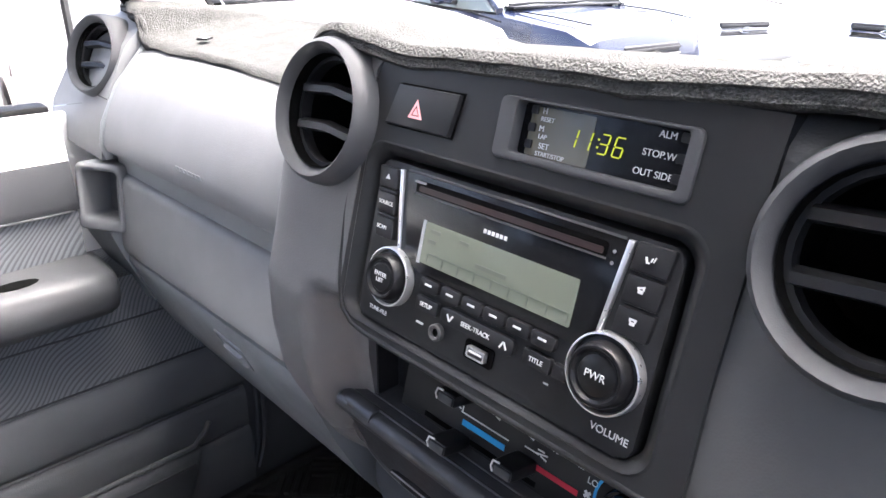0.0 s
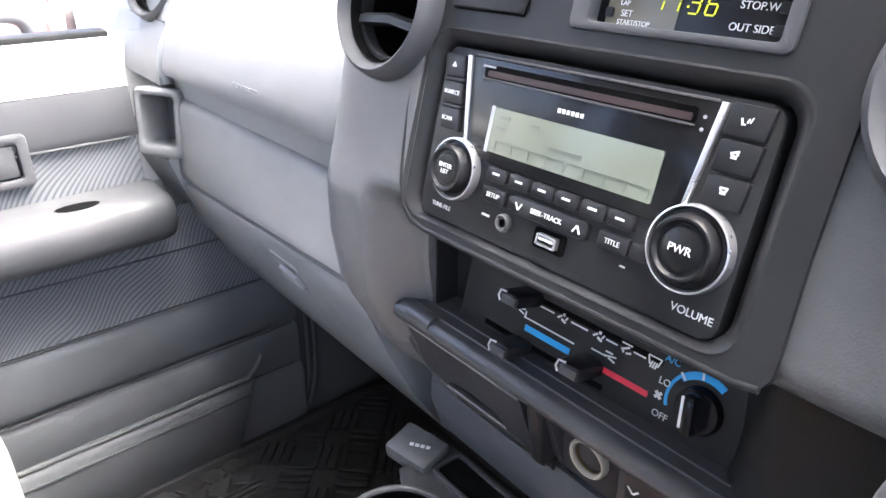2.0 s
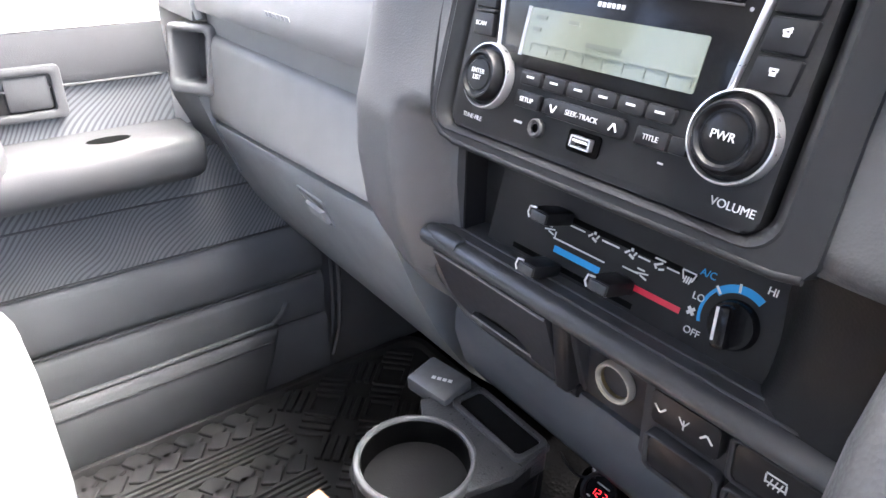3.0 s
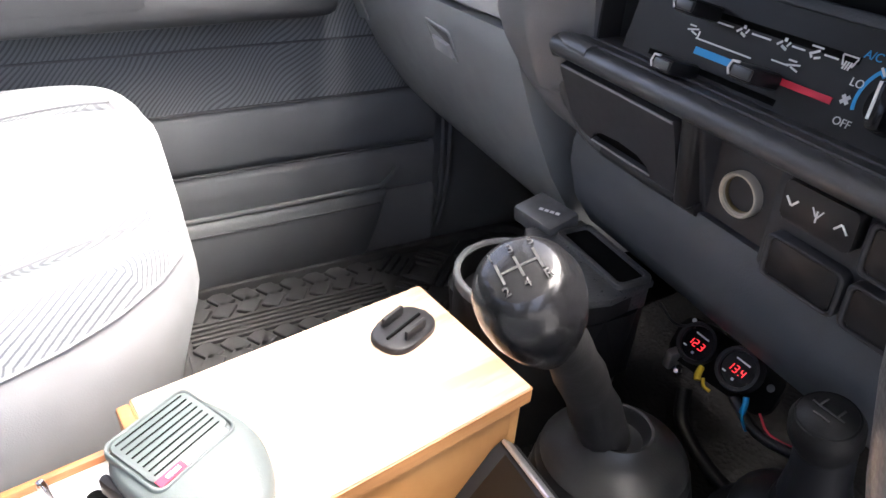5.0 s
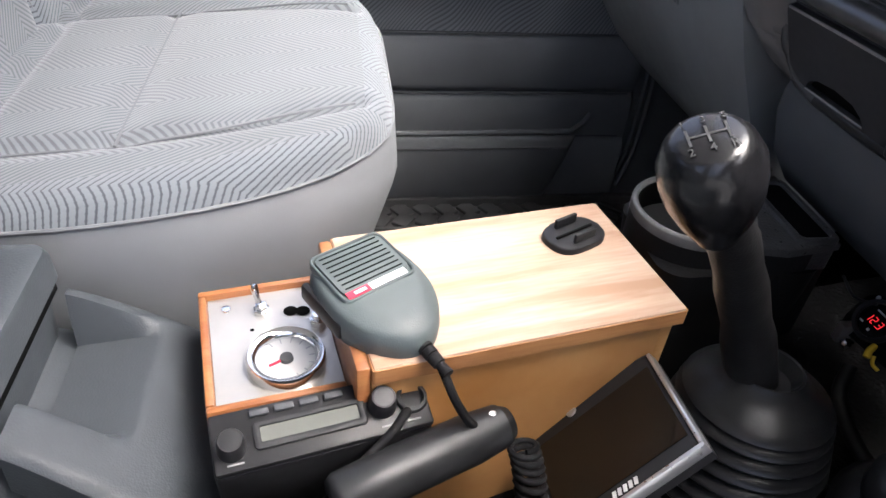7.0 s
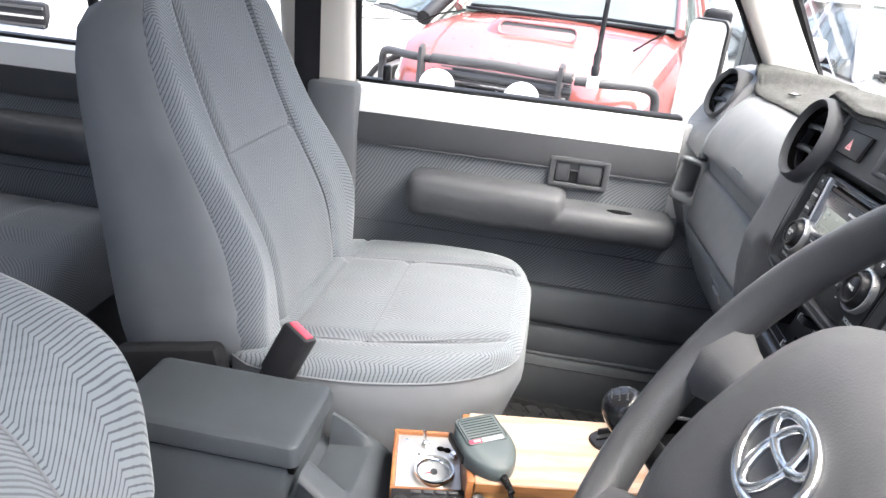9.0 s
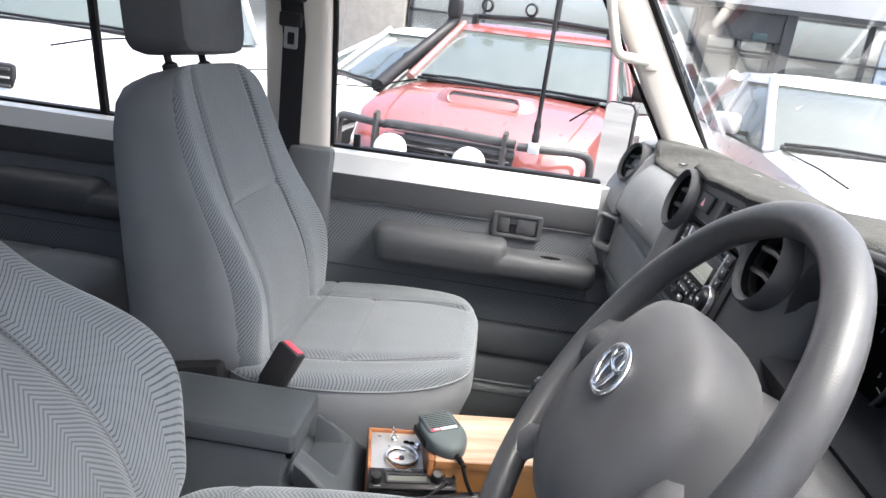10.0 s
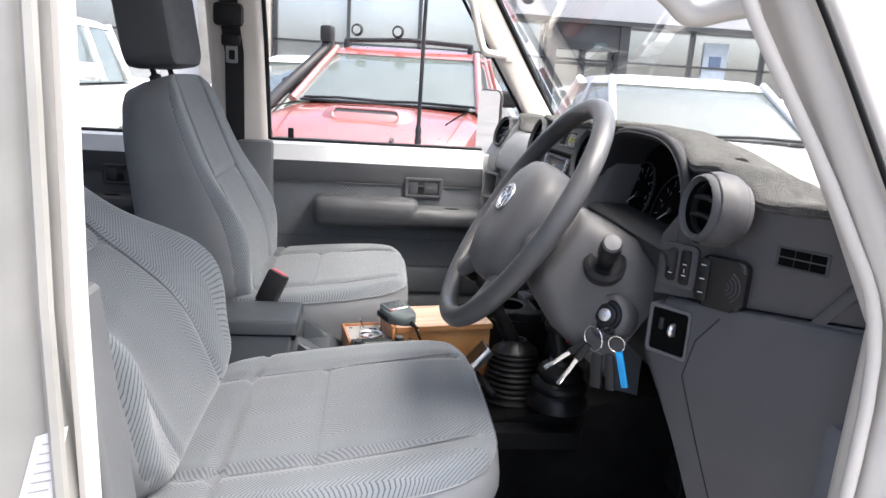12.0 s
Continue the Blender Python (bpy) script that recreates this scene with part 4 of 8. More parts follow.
for i in range(40):
    t = 2 * math.pi * i / 40
    c, s = math.cos(t), math.sin(t)
    rx, ry = 0.1, 0.088 if s > 0 else 0.1
    e = 0.75
    padpts.append((rx * math.copysign(abs(c) ** e, c), ry * math.copysign(abs(s) ** e, s) - 0.008))
part("centre_pad", loft([[(x * k, y * k, z) for x, y in padpts] for k, z in ((1.0, -0.035), (1.02, -0.01), (1.0, 0.006), (0.93, 0.018), (0.75, 0.026), (0.45, 0.0295), (0.15, 0.03))]), PADGREY, wheel, "smooth grey airbag pad", smooth=60)
for a, w in ((189, 0.05), (351, 0.05), (233, 0.035), (307, 0.035)):
    t = radians(a)
    d = Vector((math.cos(t), math.sin(t), 0))
    n = Vector((-math.sin(t), math.cos(t), 0))
    rings = []
    for r, ww, z in ((0.06, w, -0.012), (0.1, w * 0.9, -0.012), (0.135, w * 0.8, -0.01), (0.152, w * 0.95, -0.006), (0.166, w * 1.15, -0.002), (0.18, w * 1.5, 0.0)):
        rings.append([tuple(d * r + n * (ww / 2 * u) + Vector((0, 0, z + 0.012 * v))) for u, v in ((-1, -0.4), (-0.8, 0.5), (0, 0.9), (0.8, 0.5), (1, -0.4), (0.7, -0.9), (-0.7, -0.9))])
    part("spoke", loft(rings), PADGREY, wheel, smooth=60)
em = part("emblem", tube([(0.029 * math.cos(2 * math.pi * i / 40), 0.0198 * math.sin(2 * math.pi * i / 40), 0) for i in range(40)], 0.0028, 8, closed=True), CHROME, wheel, "chrome oval emblem", m=pose(0, 0.006, 0.031), smooth=60)
part("emblem_bar", tube([(0.011 * math.cos(2 * math.pi * i / 30), 0.018 * math.sin(2 * math.pi * i / 30), 0) for i in range(30)], 0.0026, 8, closed=True), CHROME, em, smooth=60)
part("emblem_bar", tube([(0.0202 * math.cos(2 * math.pi * i / 30), 0.0105 + 0.0083 * math.sin(2 * math.pi * i / 30), 0) for i in range(30)], 0.0026, 8, closed=True), CHROME, em, smooth=60)
column = thing("steering_column", "grey steering column shroud with stalk and ignition lock", "steering column", m=WHEEL)
part("shroud", loft([[(x, y, z) for x, y in rrect(-0.075 - k, 0.08 + k, low, 0.055 + k, 0.03)] for k, z, low in ((-0.006, -0.06, -0.072), (0.0, -0.07, -0.08), (0.008, -0.12, -0.104), (0.018, -0.21, -0.118))]), PADGREY, column, "smooth grey two-piece shroud", smooth=60)
part("hub_cover", lathe([(0.055, -0.07), (0.06, -0.04), (0.05, -0.02)], 24), PADGREY, column, smooth=60)
STALK = pose(0.09, 0.016, -0.115) @ Vector((0.79, 0.43, 0.44)).to_track_quat("Z", "Y").to_matrix().to_4x4()
stalk = part("stalk", lathe([(0.009, -0.02), (0.011, 0.0), (0.012, 0.03), (0.0145, 0.032), (0.0145, 0.05), (0.0135, 0.062)], 24), BLACK, column, "black light stalk with a silver end", m=STALK, smooth=50)
part("end_cap", lathe([(0.0125, 0.062), (0.011, 0.067), (0.0, 0.069)], 24), GREY, stalk, "satin silver end", smooth=50)
part("stalk_boot", lathe([(0.03, -0.016), (0.029, 0.0), (0.022, 0.004), (0.012, 0.0)], 28, cap=False), BLACK, stalk, smooth=50)
LOCK = pose(0.098, -0.042, -0.16) @ Vector((0.72, -0.1, 0.68)).to_track_quat("Z", "Y").to_matrix().to_4x4()
lock = part("ignition_lock", lathe([(0.036, -0.03), (0.034, -0.005), (0.028, 0.002), (0.024, 0.002), (0.022, -0.004)], 32, cap=False), PADGREY, column, "round ignition lock", m=LOCK, smooth=50)
part("lock_barrel", lathe([(0.022, -0.004), (0.02, -0.002), (0.0165, -0.002), (0.015, 0.002), (0.011, 0.003), (0.0, 0.003)], 28, cap=False), BLACK, lock, smooth=50)
part("key_barrel", lathe([(0.0088, 0.003), (0.0088, 0.0052), (0.0075, 0.006), (0.0, 0.006)], 24), SILVER, lock, "worn silver key barrel", smooth=40)


# ---- seats ----
SEAMTHREAD = material("seam_thread", (0.13, 0.135, 0.145), 0.9, vary=0.1)
def pillow(w, l, h, er, f=None, taper=0.0, n=36, corner=0.1, bolster=9.0, nose=9.0, v=None, lift=None, nip=0.0):
    """A stuffed pad: rounded rim, crown from f(s, t)."""
    bm = bmesh.new()
    g = []
    for j in range(n + 1):
        row = []
        for i in range(n + 1):
            s, t = -1 + 2 * i / n, -1 + 2 * j / n
            s, t = math.copysign(abs(s) ** 0.8, s), math.copysign(abs(t) ** 0.8, t)
            x = s * w / 2 * (1 - corner * t**6) * (1 - taper * (t + 1) / 2) * (1 - nip * max(0, t + 0.3) ** 2 / 1.69)
            y = t * l / 2 * (1 - corner * s**6)
            da = max(0, 1 - (1 - abs(s)) * w / 2 / er)
            db = max(0, 1 - (1 - abs(t)) * l / 2 / er)
            d = min(1, math.hypot(da, db))
            z = h - (v or er) * (1 - math.sqrt(1 - d * d))
            if f:
                z += f(s, t) * (1 - d**4)
            if lift:
                z += lift(s, t)
            row.append(bm.verts.new((x, y, z)))
        g.append(row)
    for j in range(n):
        for i in range(n):
            fc = bm.faces.new((g[j][i], g[j][i + 1], g[j + 1][i + 1], g[j + 1][i]))
            s, t = -1 + (2 * i + 1) / n, -1 + (2 * j + 1) / n
            fc.material_index = int(abs(s) ** 0.8 > bolster or t > nose)
    rim = [*g[0], *[r[-1] for r in g[1:]], *g[-1][-2::-1], *[r[0] for r in g[-2:0:-1]]]
    low = [bm.verts.new((v.co.x, v.co.y, 0)) for v in rim]
    k = len(rim)
    for i in range(k):
        bm.faces.new((rim[i], low[i], low[(i + 1) % k], rim[(i + 1) % k]))
    bm.faces.new(low)
    return bm


def pad_rim(w, l, taper=0.0, corner=0.1, k=0.0, n=12, nip=0.0):
    """The outline of a pad, drawn in by k."""
    out = []
    side = [-1 + 2 * i / n for i in range(n)]
    for s, t in [*[(a, -1) for a in side], *[(1, a) for a in side], *[(-a, 1) for a in side], *[(-1, -a) for a in side]]:
        out.append((s * (w / 2 - k) * (1 - corner * t**6) * (1 - taper * (t + 1) / 2) * (1 - nip * max(0, t + 0.3) ** 2 / 1.69), t * (l / 2 - k) * (1 - corner * s**6)))
    return out


def bell(x, c, w):
    return math.exp(-(((x - c) / w) ** 2))


def seat(label, x, yf, yb, z, lean, dy=0.0, wing=0.03, tilt=0.0, nip=0.12, group="front seats"):
    """A front bucket seat: cushion, backrest, headrest on two posts."""
    s = thing("front_seat", label, "seat", group, m=pose(x, 0, 0))
    l = yf - yb
    yc = (yf + yb) / 2
    tip = pose(0, yf - 0.08, z) @ pose(0, 0, 0, tilt, 0, 0) @ pose(0, 0.08 - yf, -z)
    cush = lambda a, b: 0.004 * (abs(a) ** 2.5) - 0.008 * (bell(a, 0.62, 0.05) + bell(a, -0.62, 0.05)) * (b < 0.9) - 0.007 * bell(b, -0.05, 0.05) * (abs(a) < 0.62) - 0.01 * bell(b, -0.62, 0.03) + 0.01 * b - 0.03 * max(0, b - 0.6) ** 2
    part("cushion", pillow(0.5, l, 0.017, 0.035, cush, bolster=0.84, nose=0.84, corner=0.12, v=0.016, n=56, nip=nip), SEATCLOTH, s, "light grey patterned cloth cushion", m=tip @ pose(0, yc, z + 0.006), smooth=60, second=BOLSTERCLOTH)
    skirt = [[(a, b + yc - f * (b > 0), zz) for a, b in pad_rim(0.5, l, corner=0.12, k=k, nip=nip)] for zz, k, f in ((0.66, 0.04, 0.06), (0.7, 0.022, 0.04), (z - 0.1, 0.006, 0.012), (z - 0.04, -0.003, 0.0), (z - 0.005, -0.002, 0.0), (z + 0.007, 0.001, 0.0))]
    part("cushion_skirt", loft(skirt), SIDECLOTH, s, "plain grey vinyl skirt", m=tip, smooth=60)
    part("welt", tube([(a, b + yc, z + 0.0065) for a, b in pad_rim(0.5, l, corner=0.12, k=-0.0005, nip=nip)], 0.0016, 6), SIDECLOTH, s, m=tip)
    def seam(place, f, h, path):
        return tube([place @ Vector((a, b, h + f(a, b, True) + 0.0012)) for a, b in path], 0.0014, 6)

    def on_pad(f, w, ln, extra=None):
        return lambda x, y, _: f(x / (w / 2), y / (ln / 2)) + (extra(x / (w / 2), y / (ln / 2)) if extra else 0)
    cz = on_pad(cush, 0.5, l)
    cm = tip @ pose(0, yc, z + 0.006)
    for path in ([(-0.155 + 0.31 * i / 12, -0.025 * l) for i in range(13)], *[[(sx * 0.155 * (1 - nip * max(0, -0.84 + 1.68 * i / 16 + 0.3) ** 2 / 1.69), l * (-0.42 + 0.84 * i / 16)) for i in range(17)] for sx in (-1, 1)]):
        part("cushion_seam", seam(cm, cz, 0.017, path), SEAMTHREAD, s)
    for rx in (-0.17, 0.17):
        part("seat_rail", span(rx - 0.02, rx + 0.02, yb, yf - 0.08, 0.6, 0.665, 0.005), BLACK, s)
    # backrest: pad faces forward, leaning back
    m = pose(0, yb + 0.0 + dy, z - 0.05, 90 - lean, 0, 180) @ pose(0, 0.255, -0.035)
    rise = lambda a, b: wing * bell(b, -0.3, 0.5) * min(1, abs(a)) ** 2.6
    backf = lambda a, b: 0.014 * abs(a) ** 2.2 - 0.009 * (bell(a, 0.57, 0.035) + bell(a, -0.57, 0.035)) - 0.008 * bell(b, 0.12, 0.02) * (abs(a) < 0.57) + 0.02 * bell(b, -0.45, 0.4) - 0.015 * max(0, b)
    part("backrest", pillow(0.475, 0.55, 0.016, 0.03, backf, taper=0.16, corner=0.12, bolster=0.585, v=0.013, n=56, lift=rise), SEATCLOTH, s, "light grey patterned cloth backrest", m=m @ pose(0, 0, 0.084), smooth=60, second=BOLSTERCLOTH)
    shell = [[(a, b, zz + (0.086 - zz) * 0.45 * (b + 0.27) / 0.54 + w * rise(a / (0.2375 * (1 - 0.16 * (b + 0.275) / 0.55)), b / 0.275)) for a, b in pad_rim(0.475, 0.55, 0.16, 0.12, k)] for zz, k, w in ((-0.115, 0.05, 0), (-0.11, 0.025, 0), (-0.095, 0.007, 0.05), (-0.03, 0.0, 0.3), (0.04, -0.002, 0.8), (0.08, -0.002, 1), (0.0875, 0.001, 1), (0.05, 0.03, 0.3), (0.0, 0.08, 0))]
    bz = on_pad(backf, 0.475, 0.55, rise)
    bmx = m @ pose(0, 0, 0.084)
    for path in ([(-0.128 + 0.256 * i / 12, 0.033) for i in range(13)], *[[(sx * 0.1365 * (1 - 0.16 * (0.06 + 0.88 * i / 20)), 0.55 * (-0.44 + 0.88 * i / 20)) for i in range(21)] for sx in (-1, 1)]):
        part("backrest_seam", seam(bmx, bz, 0.016, path), SEAMTHREAD, s)
    part("backrest_shell", loft(shell), SIDECLOTH, s, "plain grey vinyl side and back", m=m, smooth=60)
    for px in (-0.067, 0.067):
        part("headrest_post", join(lathe([(0.0065, 0.0), (0.0065, 0.1)], 12), lathe([(0.014, 0.0), (0.013, 0.022), (0.008, 0.026)], 16)), BLACK, s, m=m @ pose(px, 0.262, 0.035, -90, 0, 0))
    head = [[(a, b, zz) for a, b in rrect(-0.132 + k, 0.132 - k, 0.0 + k, 0.196 - k, 0.03)] for zz, k in ((-0.028, 0.02), (-0.022, 0.008), (0.0, 0.001), (0.03, 0.0), (0.068, 0.002), (0.08, 0.006), (0.085, 0.014))]
    part("headrest", loft(head), HEADCLOTH, s, "dark grey vinyl headrest", m=m @ pose(0, 0.302, 0.018, 9, 0, 0), smooth=30)
    return s


ps = seat("light grey patterned cloth passenger seat with a dark headrest", -0.344, -0.274, -0.7, 0.939, 17, -0.005, tilt=3.0, nip=0.24)
part("recliner_cover", box(0.034, 0.16, 0.1, (0, 0, -0.05), 0.008), BLACK, ps, "black plastic recliner cover", m=pose(0.235, -0.765, 0.936, 12, 0, 0))
seat("light grey patterned cloth driver's seat beside the open door", 0.375, -0.18, -0.655, 0.93, 37, -0.02, 0.085, 6.5)
bench = thing("rear_bench", "light grey patterned cloth rear bench seat", "bench seat")
part("cushion", pillow(1.28, 0.5, 0.12, 0.06, lambda a, b: 0.012 * math.cos(a * 9) - 0.01 * bell(b, 0.1, 0.03)), SEATCLOTH, bench, m=pose(0.03, -1.31, 0.815), smooth=60)
part("bench_base", span(-0.6, 0.66, -1.6, -1.13, 0.6, 0.83, 0.02), SIDECLOTH, bench)
part("backrest", pillow(1.28, 0.6, 0.12, 0.06), SEATCLOTH, bench, m=pose(0.03, -1.72, 1.15, 105, 0, 180), smooth=60)

# ---- centre console bin ----
bin_ = thing("console_bin", "grey plastic console bin with a padded lid between the seats", "console")
part("body", loft([[(x, y, z) for x, y in rrect(-0.06 - k * 0.5, 0.067 + k, -0.735, f, 0.012)] for z, k, f in ((0.73, 0.036, -0.392), (0.83, 0.028, -0.4), (0.846, 0.023, -0.445), (0.875, 0.013, -0.52), (0.9225, 0.0, -0.512))]), CONSOLEGREY, bin_, smooth=50)


def scoop_front():
    """The sloping front of the bin with a finger scoop below the lid."""
    bm = bmesh.new()
    g = []
    for j in range(29):
        v = j / 28
        row = []
        for i in range(37):
            u = i / 36
            x = -0.064 - 0.008 * v + (0.133 + 0.035 * v) * u
            y, z = -0.505 + 0.105 * v, 0.915 - 0.07 * v**1.15
            e = min(max((u - 0.09) / 0.05, 0), 1) * min(max((0.76 - u) / 0.07, 0), 1) * min(max((0.56 - v) / 0.03, 0), 1)
            e = e * e * (3 - 2 * e)
            b = min(1, max(0, min(u, 1 - u) / 0.05))
            row.append(bm.verts.new((x, y, z - e * max(0, z - 0.874 - 0.012 * v) - 0.006 * (1 - b) ** 2 - 0.004 * max(0, v - 0.93) / 0.07)))
        g.append(row)
    for j in range(28):
        for i in range(36):
            bm.faces.new((g[j][i], g[j][i + 1], g[j + 1][i + 1], g[j + 1][i]))
    rim = [*g[0], *[r[-1] for r in g[1:]], *g[-1][-2::-1], *[r[0] for r in g[-2:0:-1]]]
    low = [bm.verts.new((p.co.x, p.co.y - 0.002, p.co.z - 0.03)) for p in rim]
    for i in range(len(rim)):
        bm.faces.new((rim[i], rim[i - 1], low[i - 1], low[i]))
    return bm


part("front_slope", scoop_front(), CONSOLEGREY, bin_, "sloping grey front with a finger scoop", smooth=40)
part("front_bead", tube([(-0.074, -0.399, 0.843), (0.01, -0.398, 0.8445), (0.095, -0.399, 0.843)], 0.0022, 8), ARMGREY, bin_)
part("lid", loft([[(x, y, z) for x, y in rrect(-0.063 + k, 0.071 - k, -0.74 + k, -0.506 - k, 0.01)] for z, k in ((0.9255, 0.002), (0.928, 0.0), (0.946, 0.0005), (0.951, 0.0025), (0.9535, 0.006), (0.954, 0.012))]), CONSOLEGREY, bin_, "padded grey lid", smooth=30)
part("lid_gap", span(-0.059, 0.066, -0.734, -0.511, 0.915, 0.927), DARK, bin_)
# ---- gear and transfer levers ----
gear = thing("gear_lever", "black gear lever with a worn ball knob and rubber boot", "gear lever")
rib_profile = [(0.07, -0.1)]
for k in range(8):
    r, h = 0.0675 - 0.0025 * k, -0.0885 + 0.0108 * k
    rib_profile += [(r - 0.0075, h), (r - 0.0018, h + 0.001), (r, h + 0.0038), (r - 0.0012, h + 0.0065), (r - 0.0065, h + 0.0092)]
rib_profile += [(0.0475, -0.001), (0.046, 0.0015), (0.041, 0.0055), (0.033, 0.0105), (0.027, 0.0155), (0.0238, 0.02), (0.0225, 0.022), (0.0205, 0.0215), (0.019, 0.018), (0.0165, 0.012), (0.0, 0.01)]
part("boot", lathe(rib_profile, 40, cap=False), BOOTRUBBER, gear, "ribbed black rubber boot", m=pose(0.0505, -0.06, 0.9, 0, -4, 0), smooth=40)
part("boot_flange", loft([[(x, y, z) for x, y in rrect(-0.03, 0.2, -0.16, 0.06, 0.03)] for z in (0.755, 0.79)]), RUBBER, gear)
part("lever", tube(smooth_path([(0.044, -0.06, 0.9), (0.056, -0.098, 0.972), (0.081, -0.143, 1.043), (0.094, -0.168, 1.078)], 4), [0.016] * 4 + [0.0138] * 3 + [0.012] * 3 + [0.0105] * 3, 14), RUBBER, gear, smooth=60)
KZ = Vector((0.1, -0.42, 0.9)).normalized()
KX = (Vector((0.1346, 0.9884, 0.0705)) - KZ * KZ.dot(Vector((0.1346, 0.9884, 0.0705)))).normalized()
KY = KZ.cross(KX)
KNOB = pose(0.098, -0.18, 1.094) @ Matrix((*[(KX[i], KY[i], KZ[i], 0) for i in range(3)], (0, 0, 0, 1)))
knob = part("knob", lathe([(0.0095, -0.034), (0.011, -0.03), (0.0155, -0.021), (0.0195, -0.009), (0.0208, 0.001), (0.0206, 0.009), (0.0176, 0.017), (0.0145, 0.0208), (0.0112, 0.0222), (0.0, 0.0226)], 36), WORNGLOSS, gear, "glossy worn black knob", m=KNOB, smooth=60)
bars([(0, 0, 0.015, 0.001, 0), (0, 0, 0.0095, 0.001, 90), (-0.0072, 0, 0.0095, 0.001, 90), (0.0072, 0, 0.0095, 0.001, 90)], SCUFFPRINT, knob, pose(0, 0, 0.0227), "shift_pattern")
for k, ch in enumerate("135"):
    words(ch, 0.0052, SCUFFPRINT, knob, pose(-0.0078 + 0.0078 * k, 0.0082, 0.0231 if k == 1 else 0.0228, -6, 6 * (k - 1), 0), "shift_number")
for k, ch in enumerate("24R"):
    words(ch, 0.0052, SCUFFPRINT, knob, pose(-0.0078 + 0.0078 * k, -0.0082, 0.0231 if k == 1 else 0.0228, 6, 6 * (k - 1), 0), "shift_number")
transfer = thing("transfer_lever", "short black transfer lever with a moulded knob and boot", "gear lever")
part("boot", lathe([(0.062, -0.08), (0.058, -0.06), (0.05, -0.05), (0.0545, -0.046), (0.056, -0.036), (0.05, -0.028), (0.041, -0.024), (0.0445, -0.019), (0.0445, -0.008), (0.036, 0.0), (0.026, 0.006), (0.025, 0.014), (0.021, 0.017), (0.0, 0.016)], 28, cap=False), BOOTRUBBER, transfer, "folded black rubber boot", m=pose(0.142, 0.012, 0.905), smooth=50)
part("shaft", lathe([(0.021, 0.0), (0.016, 0.03), (0.015, 0.06)], 20), BLACK, transfer, m=pose(0.138, 0.012, 0.918, 14, -3, 0), smooth=50)
tk = part("knob", lathe([(0.0105, -0.022), (0.0145, -0.015), (0.018, -0.004), (0.018, 0.005), (0.0155, 0.0105), (0.0145, 0.0105), (0.0138, 0.012), (0.0, 0.0145)], 28), RUBBER, transfer, "moulded black knob", m=pose(0.134, -0.008, 0.986, 18, -4, 0), smooth=60)
bars([(0, 0, 0.018, 0.001, 0), (-0.005, 0.003, 0.006, 0.001, 90), (0.005, 0.003, 0.006, 0.001, 90), (0, -0.005, 0.009, 0.001, 0)], SCUFFPRINT, tk, pose(0, 0, 0.0144), "shift_pattern")

# ---- radio ----
radio = thing("car_radio", "black double-size car radio with two silver-ringed knobs", "radio", m=STACK)
face = part("face", prism(rrect(-0.101, 0.102, -0.0485, 0.053, 0.007), -0.06, -0.003, 0.0015), FASCIA, radio, "satin black face plate")
part("glass_panel", prism([(-0.078, 0.05), (-0.07, 0.0), (-0.052, -0.0065), (0.06, -0.0065), (0.071, 0.0), (0.076, 0.05)], -0.004, -0.0016, 0.0006), GLOSS, radio, "glossy black panel round the display")
part("disc_slot", prism(rrect(-0.066, 0.066, 0.0395, 0.0465, 0.002), -0.003, -0.0013), DARK, radio, "dark disc slot")
part("slot_flap", prism(rrect(-0.063, 0.064, 0.0402, 0.0435, 0.001), -0.0013, -0.0009), material("slot_brown", (0.02, 0.009, 0.008), 0.5), radio, "brown felt flap in the slot")
part("slot_lip", tube([(-0.066, 0.0387, -0.0014), (0.0, 0.0387, -0.0014), (0.066, 0.0387, -0.0014)], 0.0006, 6), BARGREY, radio)
part("slot_lip", tube([(-0.074, 0.0505, -0.001), (0.0, 0.0505, -0.001), (0.074, 0.0505, -0.001)], 0.0007, 6), BARGREY, radio)
part("slot_tab", box(0.009, 0.0012, 0.001, (-0.0625, 0.0455, -0.0008)), EDGEGREY, radio)
for u, v in ((0.0695, 0.043), (0.0695, 0.0375)):
    part("indicator_dot", lathe([(0.0009, -0.0016), (0.0009, -0.0012), (0.0, -0.0012)], 10), EDGEGREY, radio, m=pose(u, v, 0))
disp = part("display", prism(rrect(-0.0525, 0.056, 0.0005, 0.025, 0.001), -0.003, -0.001), LCD, radio, "pale green display")
bars([(-0.043, 0.0205, 0.008, 0.002, 0), (-0.0445, 0.0145, 0.006, 0.002, 0), (-0.02, 0.0205, 0.007, 0.0018, 0), (0.002, 0.0115, 0.022, 0.0022, 0), *[(-0.046 + 0.0125 * k, 0.0045, 0.0006, 0.005, 0) for k in range(9)], *[(-0.04 + 0.0125 * k, 0.0072, 0.011, 0.0005, 0) for k in range(8)]], LCDINK, disp, pose(0, 0, -0.0009), "display_print")
part("display_edge", box(0.0022, 0.0255, 0.0008, (-0.0528, 0.0126, -0.0009)), LIGHTGREY, disp)
bars([(0.001 + 0.0029 * k, 0.0312, 0.0019, 0.0022, 0) for k in range(-3, 3)], WHITEPRINT, radio, pose(0, 0, -0.0014), "maker_mark")
